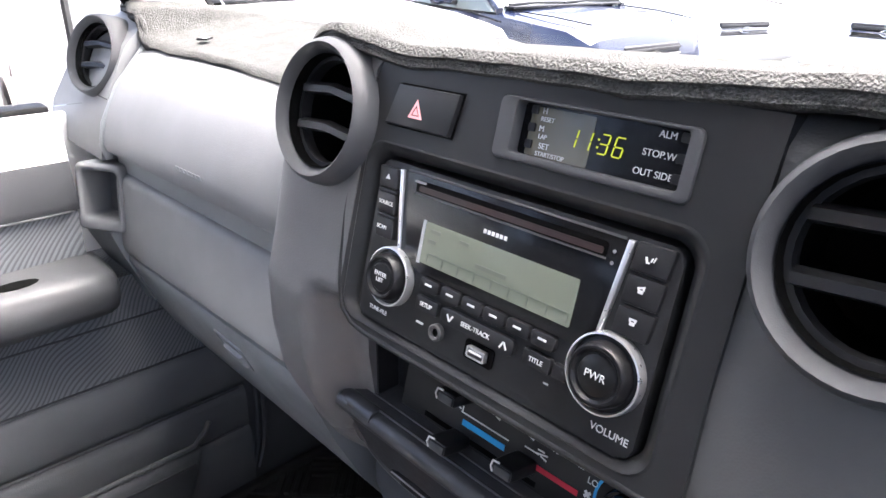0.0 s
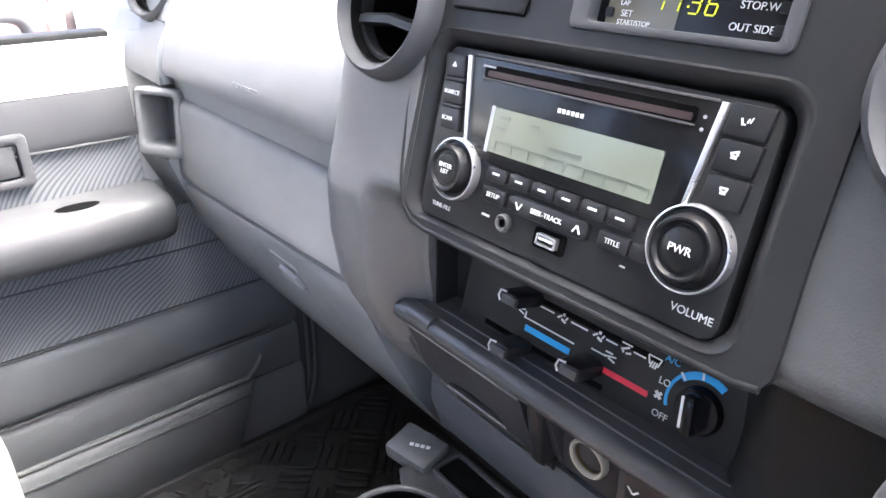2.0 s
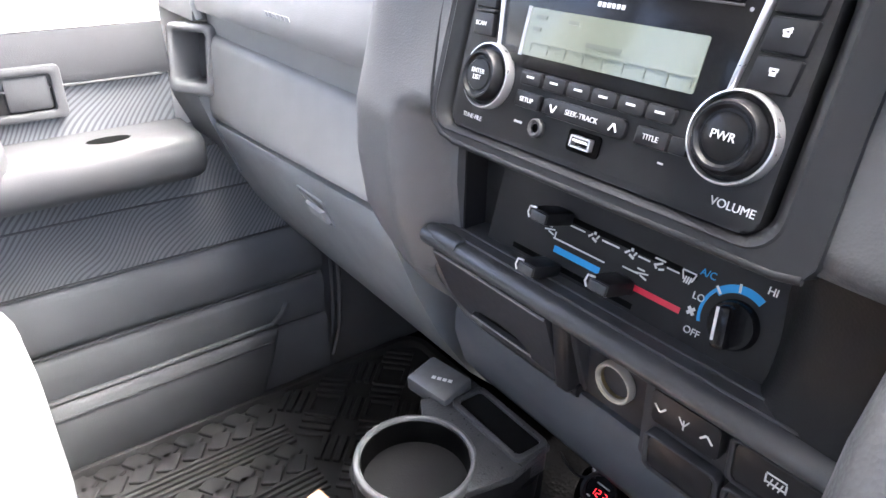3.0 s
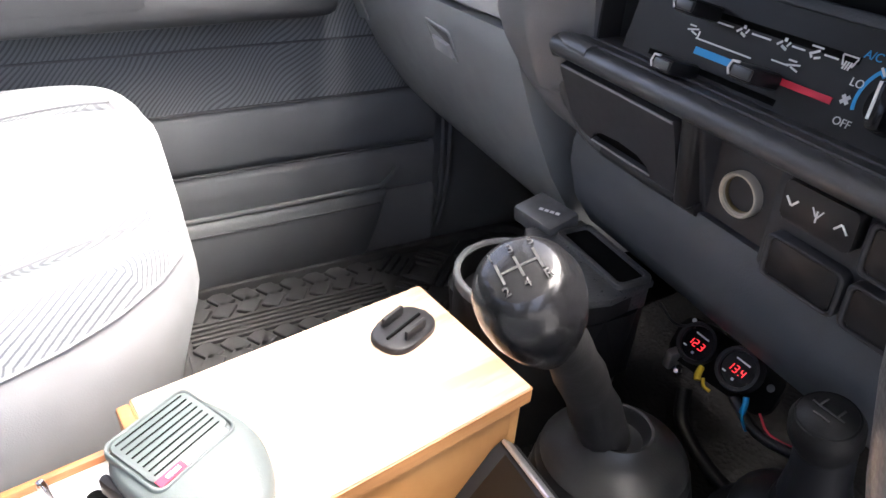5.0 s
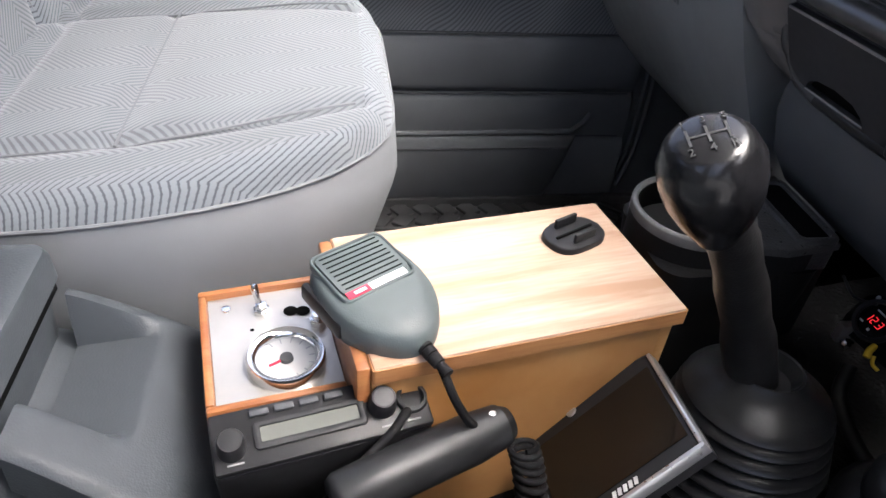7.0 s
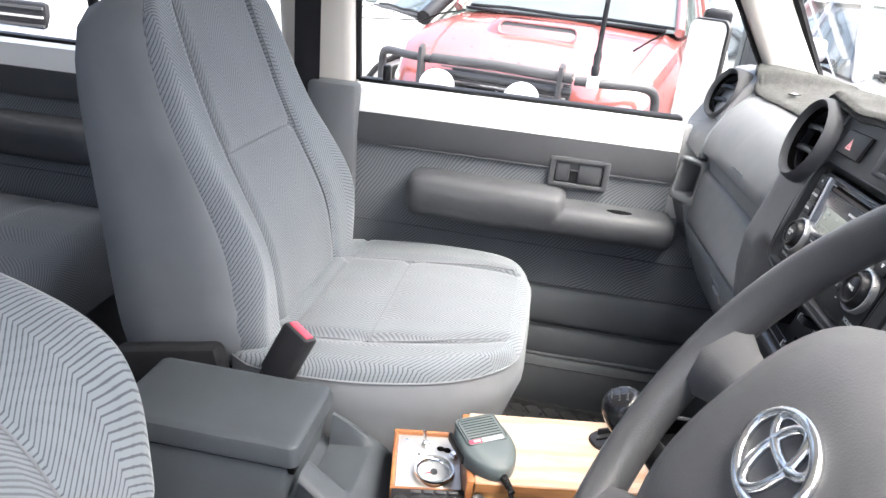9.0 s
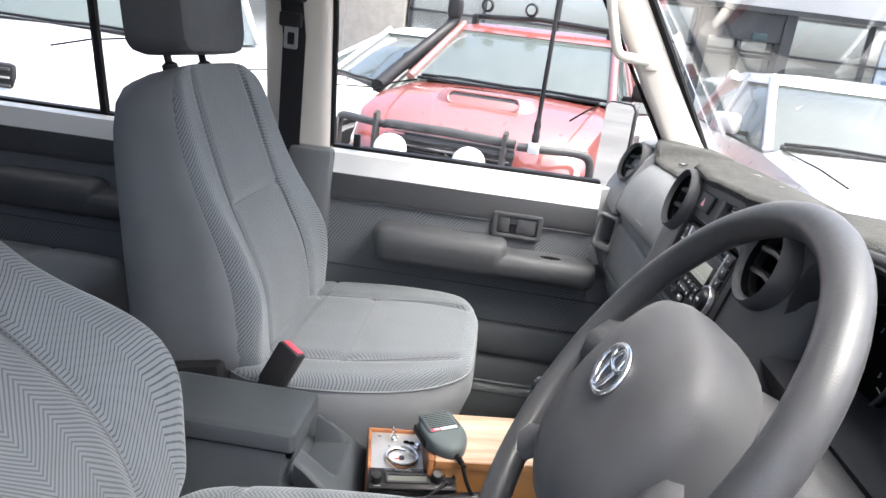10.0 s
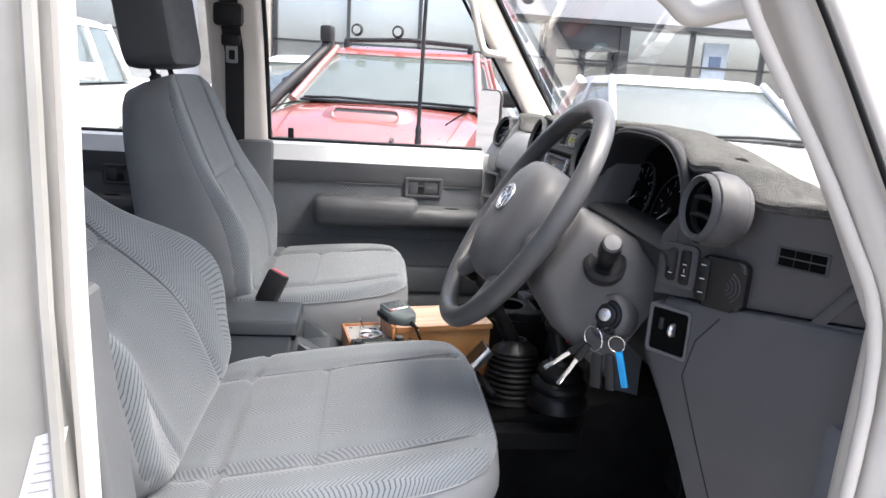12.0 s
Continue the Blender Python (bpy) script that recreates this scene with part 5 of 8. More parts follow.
for a, b, w0, w1 in (((-0.0798, 0.0495), (-0.0705, 0.002), 0.0027, 0.002), ((0.0772, 0.0505), (0.0715, 0.004), 0.0034, 0.0022)):
    part("trim_strip", prism([(a[0] - w0 / 2, a[1]), (b[0] - w1 / 2, b[1]), (b[0] + w1 / 2, b[1]), (a[0] + w0 / 2, a[1])], -0.003, 0.0, 0.0006), SILVER, radio, "bright silver strip")


def button(parent, u, v, w, h, mat=None, top=0.0, r=0.001, name="button", skew=0.0):
    pts = rrect(u - w / 2, u + w / 2, v - h / 2, v + h / 2, r, 3)
    pts = [(x + skew * (y - v), y) for x, y in pts]
    return part(name, prism(pts, -0.004, top, 0.0007), mat or BLACK, parent)


for v in (0.0425, 0.027, 0.0118):
    button(radio, -0.0905 + (0.0425 - v) * 0.12, v, 0.0165, 0.0125, skew=-0.15)
for v in (0.0345, 0.0193):
    button(radio, -0.09 + (0.0425 - v) * 0.12, v, 0.0165, 0.002, FASCIA, name="button_gap")
for v, t in ((0.027, "SOURCE"), (0.0118, "SCAN")):
    words(t, 0.0035, WHITEPRINT, radio, pose(-0.0885, v, 0.0002), "button_print")
part("eject_mark", prism([(-0.0925, 0.0415), (-0.0885, 0.0415), (-0.0905, 0.0445)], 0.0, 0.0003), WHITEPRINT, radio)
for v in (0.0445, 0.0295, 0.0145):
    button(radio, 0.089 - (0.0445 - v) * 0.05, v, 0.0185, 0.0135, skew=0.1)
bars([(0.0865, 0.0442, 0.0009, 0.003, 20), (0.0873, 0.0432, 0.0016, 0.0007, 0), (0.089, 0.0448, 0.0006, 0.002, -20), (0.0903, 0.0452, 0.0005, 0.0026, -20)], WHITEPRINT, radio, pose(0, 0, 0.0003), "voice_mark")
for v, tilt in ((0.0305, 20), (0.0155, 0)):
    bars([(0.0875, v + 0.0012, 0.0038, 0.0009, tilt), (0.0862, v + 0.0006, 0.0009, 0.0012, tilt), (0.0888, v + 0.0006, 0.0009, 0.0012, tilt), (0.0875, v - 0.0007, 0.0026, 0.0016, 0)], WHITEPRINT, radio, pose(0, 0, 0.0003), "phone_mark")
for u in (-0.0396, -0.0222, -0.0055, 0.0108, 0.0275, 0.0438):
    b = button(radio, u, -0.0108, 0.0152, 0.0078, r=0.002)
    bars([(u, -0.0102, 0.0052, 0.0011, 0)], WHITEPRINT, b, pose(0, 0, 0.0002), "dash_mark")
for u, w, t in ((-0.0385, 0.018, "SETUP"), (0.043, 0.0175, "TITLE")):
    b = button(radio, u, -0.0222, w, 0.0085)
    words(t, 0.0036, WHITEPRINT, b, pose(u, -0.0222, 0.0003), "button_print")
seek = button(radio, 0.0015, -0.0222, 0.053, 0.0095, r=0.003)
words("SEEK-TRACK", 0.0038, WHITEPRINT, seek, pose(0.001, -0.0222, 0.0003), "button_print")
for u, s in ((-0.0185, 1), (0.0215, -1)):
    bars([(u - 0.0012, -0.0225, 0.0042, 0.0009, -60 * s), (u + 0.0012, -0.0225, 0.0042, 0.0009, 60 * s)], WHITEPRINT, seek, pose(0, 0, 0.0003), "arrow_mark")
button(radio, 0.0575, -0.0222, 0.009, 0.0075)
button(radio, -0.0232, -0.0222, 0.006, 0.0075)
words("TUNE-FILE", 0.0037, WHITEPRINT, radio, pose(-0.0815, -0.0405, -0.0028), "print")
words("VOLUME", 0.0053, WHITEPRINT, radio, pose(0.089, -0.0395, -0.0028), "print")
bars([(-0.0435, -0.0348, 0.006, 0.0012, 0)], WHITEPRINT, radio, pose(0, 0, -0.0028), "small_print")
bars([(0.05, -0.0318, 0.003, 0.0008, 0)], WHITEPRINT, radio, pose(0, 0, -0.0028), "small_print")
jack = part("aux_socket", lathe([(0.0052, -0.003), (0.0052, 0.0), (0.0042, 0.0008), (0.0026, 0.0), (0.0024, -0.004)], 20, cap=False), BARGREY, radio, "round audio socket", m=pose(-0.0278, -0.0348, 0))
part("socket_hole", lathe([(0.0025, -0.001), (0.0, -0.001)], 16, cap=False), DARK, jack)
usb = part("usb_socket", ring(rrect(-0.0065, 0.0065, -0.003, 0.003, 0.0006), rrect(-0.0055, 0.0055, -0.0021, 0.0021, 0.0004), -0.004, 0.001), SILVER, radio, "metal USB socket", m=pose(0.005, -0.0345, 0))
part("usb_tongue", box(0.0095, 0.0014, 0.004, (0, 0.0007, -0.001)), WHITEPRINT, usb)
part("usb_recess", ring(rrect(-0.0105, 0.0105, -0.0055, 0.0055, 0.002), rrect(-0.0067, 0.0067, -0.0032, 0.0032, 0.0006), -0.004, -0.002), DARK, usb)


def dial(u, v, r, text, size):
    k = part("knob", lathe([(r * 0.9, -0.004), (r * 0.9, 0.001), (r * 0.8, 0.0015), (r * 0.76, 0.007), (r * 0.7, 0.0085), (r * 0.64, 0.0085), (r * 0.57, 0.0068), (r * 0.5, 0.0068), (r * 0.46, 0.0075), (0.0, 0.008)], 48), KNOBBLACK, radio, "round black knob", m=pose(u, v, 0), smooth=40)
    part("knob_ring", lathe([(r * 0.91, -0.004), (r * 0.91, 0.002), (r * 0.94, 0.0032), (r * 0.98, 0.003), (r, 0.0015), (r, -0.004)], 48, cap=False), SILVER, k, "bright silver ring", smooth=60)
    for i, line in enumerate(text.split("/")):
        n = len(text.split("/"))
        words(line, size, WHITEPRINT, k, pose(0, ((n - 1) / 2 - i) * size * 0.95, 0.0083), "knob_print")


dial(-0.0728, -0.0155, 0.0185, "ENTER/LIST", 0.0037)
dial(0.0805, -0.0122, 0.0198, "PWR", 0.0052)

# ---- hazard switch and clock ----
HAZ = lambda k: [(-0.0985 - k, 0.0745 - k), (-0.0445 + k, 0.0745 - k), (-0.0403 + k, 0.0985 + k), (-0.091 - k, 0.0985 + k)]
hazard = thing("hazard_switch", "black hazard warning switch with a pink triangle", "switch", m=STACK)
part("frame_gap", prism(HAZ(0.001), 0.0, 0.0006), DARK, hazard)
part("rocker", prism(HAZ(0), 0.0, 0.004, 0.0012), FASCIA, hazard)
part("triangle_mark", ring([(-0.0785, 0.0805), (-0.0665, 0.0805), (-0.0725, 0.0915)], [(-0.076, 0.082), (-0.069, 0.082), (-0.0725, 0.0885)], 0.0039, 0.0043), PINKPRINT, hazard, "pink warning triangle")
part("triangle_mark", prism([(-0.0748, 0.0826), (-0.0702, 0.0826), (-0.0725, 0.0868)], 0.0039, 0.0043), PINKPRINT, hazard)
clock = thing("digital_clock", "digital clock with yellow digits behind dark glass", "clock", m=STACK)
part("bezel", ring(rrect(-0.0128, 0.0978, 0.0712, 0.1033, 0.004), rrect(-0.002, 0.0915, 0.0755, 0.1015, 0.002), -0.012, 0.002, 0.0012), RINGGREY, clock, "dark grey bezel")
part("dark_glass", prism(rrect(-0.002, 0.0915, 0.0755, 0.1015, 0.002), -0.02, -0.006), GLOSS, clock, "dark glossy glass")
part("brown_filter", prism(rrect(0.003, 0.041, 0.0757, 0.1003, 0.001), -0.006, -0.0057), material("brown_filter", (0.11, 0.1, 0.07), 0.15), clock)


def segments(text, u, v, h, mat, parent, z):
    """Seven-segment figures."""
    table = {"0": "abcdef", "1": "bc", "2": "abged", "3": "abgcd", "4": "fgbc", "5": "afgcd", "6": "afgedc", "8": "abcdefg", "9": "abcdfg"}
    w = h * 0.5
    place = {"a": (0, h / 2, 0), "g": (0, 0, 0), "d": (0, -h / 2, 0), "b": (w / 2, h / 4, 90), "c": (w / 2, -h / 4, 90), "f": (-w / 2, h / 4, 90), "e": (-w / 2, -h / 4, 90)}
    x = u
    for ch in text:
        if ch in ":.":
            spots = ((0, h * 0.2), (0, -h * 0.2)) if ch == ":" else ((0, -h / 2),)
            bars([(x - w * 0.35 + a, v + b, h * 0.1, h * 0.1, 0) for a, b in spots], mat, parent, pose(0, 0, z), "digit_dot")
            x += w * 0.35
            continue
        spec = []
        for s in table[ch]:
            a, b, ang = place[s]
            spec.append((x + a + b * 0.12, v + b, (w if ang == 0 else h / 2) * 0.85, h * 0.075, ang - (7 if ang else 0)))
        bars(spec, mat, parent, pose(0, 0, z), "digit")
        x += w * 1.75


segments("11:36", 0.0305, 0.0885, 0.0092, YDIGIT, clock, -0.0054)
for t, u, v, s in (("H", 0.011, 0.0985, 0.0042), ("RESET", 0.0135, 0.0945, 0.0032), ("M", 0.011, 0.0897, 0.0042), ("LAP", 0.0125, 0.0858, 0.0032), ("SET", 0.0145, 0.0812, 0.0042), ("START/STOP", 0.019, 0.0772, 0.0032), ("ALM", 0.0785, 0.0982, 0.0045), ("STOP.W", 0.0765, 0.0892, 0.0045), ("OUT SIDE", 0.0755, 0.0803, 0.0045)):
    words(t, s, WHITEPRINT, clock, pose(u, v, -0.0055), "print")
for u, v in ((0.087, 0.0985), (0.087, 0.0893), (0.087, 0.0805), (0.005, 0.0985), (0.005, 0.0897), (0.005, 0.0812)):
    part("clock_button", prism(rrect(u - 0.002, u + 0.002, v - 0.0022, v + 0.0022, 0.0008), -0.006, -0.0045, 0.0004), FASCIA, clock)

# ---- heater control ----
W = -0.06
heater = thing("heater_control", "black heater control panel with sliding levers and a fan knob", "heater control", m=STACK @ pose(-0.0055, -0.002, 0))
part("panel", prism(rrect(-0.095, 0.112, -0.135, -0.068, 0.003), W - 0.02, W), BLACK, heater, "satin black panel")
for v in (-0.0868, -0.1192):
    part("lever_slot", box(0.1, 0.0035, 0.0004, (0.012 if v > -0.1 else -0.02, v, W + 0.0002)), DARK, heater)
for u, v in ((-0.038, -0.0868), (-0.037, -0.121), (0.0165, -0.109)):
    lv = part("lever", box(0.017, 0.009, 0.026, (u + 0.003, v, W + 0.011), 0.0025), BLACK, heater)
    part("lever_line", tube([(u - 0.003, v - 0.003, W + 0.0243), (u - 0.005, v + 0.0, W + 0.0243), (u - 0.004, v + 0.004, W + 0.0243), (u + 0.001, v + 0.0046, W + 0.0243)], 0.0007, 6), WHITEPRINT, lv)
    part("lever_grip", box(0.0125, 0.006, 0.003, (u + 0.0045, v, W + 0.0242), 0.001), SHELFGREY, lv)
bars([(-0.0165, -0.1088, 0.0375, 0.0042, 0)], BLUEPRINT, heater, pose(0, 0, W + 0.0003), "cold_band")
bars([(0.0405, -0.108, 0.036, 0.0035, 0)], REDPRINT, heater, pose(0, 0, W + 0.0003), "hot_band")
bars([(0.02, -0.1082, 0.005, 0.0042, 0), (-0.017, -0.1025, 0.042, 0.0009, 0), (-0.037, -0.1005, 0.0009, 0.0045, 0), (-0.022, -0.0905, 0.013, 0.0009, 0), (0.0045, -0.0905, 0.013, 0.0009, 0), (0.0285, -0.09, 0.008, 0.0009, 0), (0.0475, -0.089, 0.008, 0.0009, 0), (0.022, -0.0995, 0.011, 0.0008, 0)], WHITEPRINT, heater, pose(0, 0, W + 0.0003), "scale_print")
for u, v in ((-0.009, -0.0912), (0.0187, -0.0908)):
    bars([(u - 0.002, v + 0.0005, 0.0035, 0.0012, 40), (u + 0.0015, v - 0.0012, 0.0038, 0.0014, -20), (u + 0.0035, v + 0.001, 0.0028, 0.001, 60), (u + 0.001, v + 0.0028, 0.0018, 0.0018, 0)], WHITEPRINT, heater, pose(0, 0, W + 0.0003), "airflow_mark")
bars([(0.0385, -0.0865, 0.007, 0.0009, 0), (0.0385, -0.089, 0.0048, 0.0012, 30), (0.0365, -0.091, 0.003, 0.0011, -50), (0.0405, -0.0915, 0.0034, 0.0011, 20)], WHITEPRINT, heater, pose(0, 0, W + 0.0003), "airflow_mark")
bars([(0.057, -0.0858, 0.0085, 0.0008, 0), (0.0537, -0.0885, 0.005, 0.0008, -70), (0.0603, -0.0885, 0.005, 0.0008, 70), (0.0555, -0.0905, 0.004, 0.0008, 80), (0.057, -0.0905, 0.004, 0.0008, 80), (0.0585, -0.0905, 0.004, 0.0008, 80)], WHITEPRINT, heater, pose(0, 0, W + 0.0003), "demist_mark")
for u, v in ((0.0298, -0.0985), (-0.0425, -0.0985)):
    bars([(u, v, 0.0085, 0.0009, 12), (u - 0.001, v + 0.002, 0.005, 0.0009, 0), (u + 0.0015, v - 0.0018, 0.005, 0.0009, -15)], WHITEPRINT, heater, pose(0, 0, W + 0.0003), "recirculate_mark")
for a0, a1, wd, mt in ((60, 140, 0.0042, BLUEPRINT), (140, 200, 0.0018, BLUEPRINT)):
    arc = [(0.0885 + 0.0205 * math.cos(radians(a0 + (a1 - a0) * i / 14)), -0.1015 + 0.0205 * math.sin(radians(a0 + (a1 - a0) * i / 14))) for i in range(15)]
    inn = [(0.0885 + (0.0205 - wd) * math.cos(radians(a0 + (a1 - a0) * i / 14)), -0.1015 + (0.0205 - wd) * math.sin(radians(a0 + (a1 - a0) * i / 14))) for i in range(15)]
    part("fan_band", prism(arc + inn[::-1], W, W + 0.0004), mt, heater)
for a in (100, 135):
    bars([(0.0885 + 0.019 * math.cos(radians(a)), -0.1015 + 0.019 * math.sin(radians(a)), 0.0045, 0.0012, a)], WHITEPRINT, heater, pose(0, 0, W + 0.0006), "fan_step")
for t, u, v, mt in (("HI", 0.1005, -0.078, WHITEPRINT), ("LO", 0.066, -0.0965, WHITEPRINT), ("OFF", 0.0685, -0.1155, WHITEPRINT), ("A/C", 0.067, -0.083, BLUEPRINT)):
    words(t, 0.0056, mt, heater, pose(u, v, W + 0.0002), "print")
bars([(0.0645, -0.105, 0.0052, 0.0018, 45), (0.0645, -0.105, 0.0052, 0.0018, -45)], WHITEPRINT, heater, pose(0, 0, W + 0.0003), "fan_mark")
fan = part("fan_knob", lathe([(0.0135, -0.004), (0.013, 0.003), (0.012, 0.005), (0.0, 0.005)], 32), GLOSS, heater, "black fan knob with a white pointer", m=pose(0.0885, -0.1015, W) @ pose(0, 0, 0, 0, 0, 98), smooth=40)
part("knob_grip", box(0.0225, 0.0085, 0.016, (0, 0, 0.008), 0.003), GLOSS, fan)
part("pointer_line", box(0.017, 0.0014, 0.0006, (0.002, 0.0022, 0.0161)), WHITEPRINT, fan)

# ---- ashtray, lighter socket, switches ----
LOW = Matrix(((1, 0, 0, 0), (0, -0.11, -0.994, -0.0035), (0, 0.994, -0.11, 1.067), (0, 0, 0, 1))) @ pose(0, 0, 0, 0, 0, 1.2)
ASH = Matrix(((1, 0, 0, 0), (0, -0.33, -0.944, 0.003), (0, 0.944, -0.33, 1.0645), (0, 0, 0, 1))) @ pose(0, 0, 0, 0, 0, 1.6)
ash = thing("ashtray", "closed black ashtray drawer in the dashboard", "ashtray", m=ASH)
part("bezel", prism([(-0.1, 0.036), (-0.146, 0.034), (-0.15, 0.02), (-0.142, -0.012), (-0.134, -0.028), (-0.126, -0.0345), (-0.0, -0.034), (-0.0, 0.036)], -0.03, -0.0055, 0.002), SHELFDARK, ash, smooth=50)
part("drawer", plate([(-0.139, 0.0292), (-0.1405, 0.025), (-0.1345, -0.016), (-0.1305, -0.0265), (-0.1255, -0.0302), (-0.023, -0.0302), (-0.019, -0.027), (-0.0185, 0.0292)], [[(-0.113, -0.0245), (-0.046, -0.0245), (-0.049, -0.0185), (-0.058, -0.0135), (-0.078, -0.0115), (-0.098, -0.0135), (-0.108, -0.018)]], -0.0075, 0.0), SHELFDARK, ash, "flush black drawer front", smooth=50)
# black floor paints the shade into the finger recess
part("slot_shade", box(0.074, 0.018, 0.0016, (-0.08, -0.018, -0.0052), 0, m=None), DARK, ash)
# pale tubes paint the highlights along the drawer's edges
part("edge_glint", tube([(-0.1375, 0.0285, 0.0), (-0.07, 0.0288, 0.0), (-0.0195, 0.0285, 0.0)], 0.0011, 6), EDGEGREY, ash)
part("edge_glint", tube([(-0.112, -0.0248, 0.0), (-0.08, -0.025, 0.0), (-0.046, -0.0248, 0.0)], 0.0008, 6), EDGEGREY, ash)
SOCKET = pose(0.024, 0.0162, 1.0612, 93, 0, 0)
lighter = thing("lighter_socket", "round power socket with a cream metal ring", "socket", m=SOCKET)
lr = part("ring", lathe([(0.0142, -0.004), (0.0142, 0.003), (0.0132, 0.0042), (0.0124, 0.0042), (0.0119, 0.003), (0.0116, 0.003), (0.0113, 0.0)], 36, cap=False), material("aged_cream_metal", (0.5, 0.47, 0.4), 0.4, metal=0.3), lighter, "cream metal ring", smooth=50)
part("barrel", lathe([(0.0113, 0.001), (0.0108, -0.012), (0.0, -0.0125)], 28, cap=False), material("socket_brass", (0.3, 0.23, 0.12), 0.3, metal=0.7), lr)
part("contact", join(box(0.0012, 0.008, 0.0012, (-0.002, 0.003, -0.003)), box(0.005, 0.0012, 0.0012, (-0.0045, 0, -0.003))), RINGGREY, lr)
sw = thing("aerial_switch", "black aerial switch with white arrows", "switch", m=LOW)
part("body", prism(rrect(0.0665, 0.1075, 0.008, 0.0305, 0.003), -0.005, 0.004, 0.0012), BLACK, sw)
for u, s in ((0.0725, 1), (0.1005, -1)):
    bars([(u - 0.0018, 0.0195, 0.0052, 0.0011, -50 * s), (u + 0.0018, 0.0195, 0.0052, 0.0011, 50 * s)], WHITEPRINT, sw, pose(0, 0, 0.0042), "arrow_mark")
bars([(0.087, 0.0185, 0.0065, 0.0008, 90), (0.0852, 0.0205, 0.005, 0.0007, -60), (0.0888, 0.0205, 0.005, 0.0007, 60)], WHITEPRINT, sw, pose(0, 0, 0.0042), "aerial_mark")
for u0, u1, v0, v1, cut in ((0.0665, 0.1065, -0.0285, -0.0055, 1), (0.1155, 0.158, 0.004, 0.0285, 0), (0.1155, 0.158, -0.0285, -0.006, 1), (0.166, 0.2, 0.005, 0.0305, 1)):
    bl = thing("switch_blank" if cut else "demist_switch", "blank black switch cover in the dashboard" if cut else "black rear demister switch with a white symbol", "switch", m=LOW)
    part("cover", prism(rrect(u0, u1, v0, v1, 0.003), -0.005, 0.003, 0.0012), BLACK, bl)
    part("cover_rim", ring(rrect(u0 - 0.0035, u1 + 0.0035, v0 - 0.0025, v1 + 0.0025, 0.005), rrect(u0 - 0.0006, u1 + 0.0006, v0 - 0.0006, v1 + 0.0006, 0.0034), -0.003, 0.0042, 0.0012), SHELFDARK, bl, smooth=50)
    if not cut:
        bars([((u0 + u1) / 2, 0.0225, 0.01, 0.0008, 0), ((u0 + u1) / 2, 0.017, 0.01, 0.0008, 0), ((u0 + u1) / 2 - 0.005, 0.0188, 0.0055, 0.0008, 90), ((u0 + u1) / 2 + 0.005, 0.0188, 0.0055, 0.0008, 90), *[((u0 + u1) / 2 + k * 0.0025, 0.0175, 0.006, 0.0007, 75) for k in (-1, 0, 1)]], WHITEPRINT, bl, pose(0, 0, 0.0033), "demist_mark")

# ---- dash mat ----
EDGE = [(-0.72, 0.075, 1.352), (-0.66, 0.06, 1.354), (-0.63, 0.052, 1.35), (-0.606, 0.05, 1.349), (-0.588, 0.052, 1.32), (-0.5, 0.054, 1.317), (-0.4, 0.056, 1.317), (-0.28, 0.056, 1.317), (-0.245, 0.05, 1.325), (-0.222, 0.034, 1.35), (-0.2, 0.022, 1.364), (-0.166, 0.012, 1.373), (-0.135, 0.012, 1.371), (-0.11, 0.012, 1.366), (-0.08, 0.014, 1.366), (0.0, 0.015, 1.37), (0.08, 0.016, 1.374), (0.13, 0.016, 1.378), (0.17, 0.012, 1.382), (0.22, 0.006, 1.382), (0.27, 0.02, 1.384), (0.34, 0.032, 1.387), (0.42, 0.036, 1.385), (0.48, 0.038, 1.375), (0.53, 0.026, 1.36), (0.565, 0.019, 1.358), (0.595, 0.036, 1.358), (0.615, 0.055, 1.339), (0.632, 0.07, 1.326), (0.655, 0.087, 1.3255), (0.685, 0.11, 1.329), (0.75, 0.135, 1.33)]
dense = smooth_path(EDGE, 6)
matrows = []
for p in dense:
    wob = 0.002 * noise.noise(p * 35) + 0.002 * noise.noise(p * 9)
    row = [(p.x, p.y + 0.012, p.z - 0.01 + wob), (p.x, p.y + 0.001 + wob, p.z - 0.008 + wob), (p.x, p.y - 0.003 + wob, p.z - 0.005 + wob), (p.x, p.y + wob, p.z + wob)]
    for k, t in enumerate((0.06, 0.2, 0.4, 0.65, 0.85, 1.0)):
        y = p.y + (0.215 - p.y) * t
        far = 1.335 if p.x < 0.15 else min(1.37, 1.372 - 0.16 * (p.x - 0.19))
        z = p.z + 0.003 * min(1, t * 6) + (far - p.z) * t * t + 0.0015 * noise.noise(Vector((p.x * 25, y * 25, 3)))
        row.append((p.x, y, z))
    matrows.append(row)
dmat = thing("dash_mat", "grey short-pile carpet mat lying over the dashboard", "dash mat")
part("carpet", sheet(matrows, 0.006, (0, 0, 1)), DASHMAT, dmat, smooth=70)
part("bound_edge", tube([(p.x, p.y + 0.003 + 0.0015 * noise.noise(p * 40), p.z - 0.008 + 0.0015 * noise.noise(p * 33)) for p in dense], 0.0042, 8), DASHMAT, dmat, "rolled carpet edge", smooth=70)
tag = part("arrow_tag", prism([(-0.011, -0.005), (0.0, -0.005), (0.0, -0.009), (0.011, 0.0), (0.0, 0.009), (0.0, 0.005), (-0.011, 0.005)], 0.0, 0.002), BLACK, dmat, "small black arrow tag", m=pose(-0.515, 0.085, 1.3245, 4, 0, -12))
bars([(-0.002, 0, 0.012, 0.005, 0)], WHITEPRINT, tag, pose(0, 0, 0.0022), "tag_print")

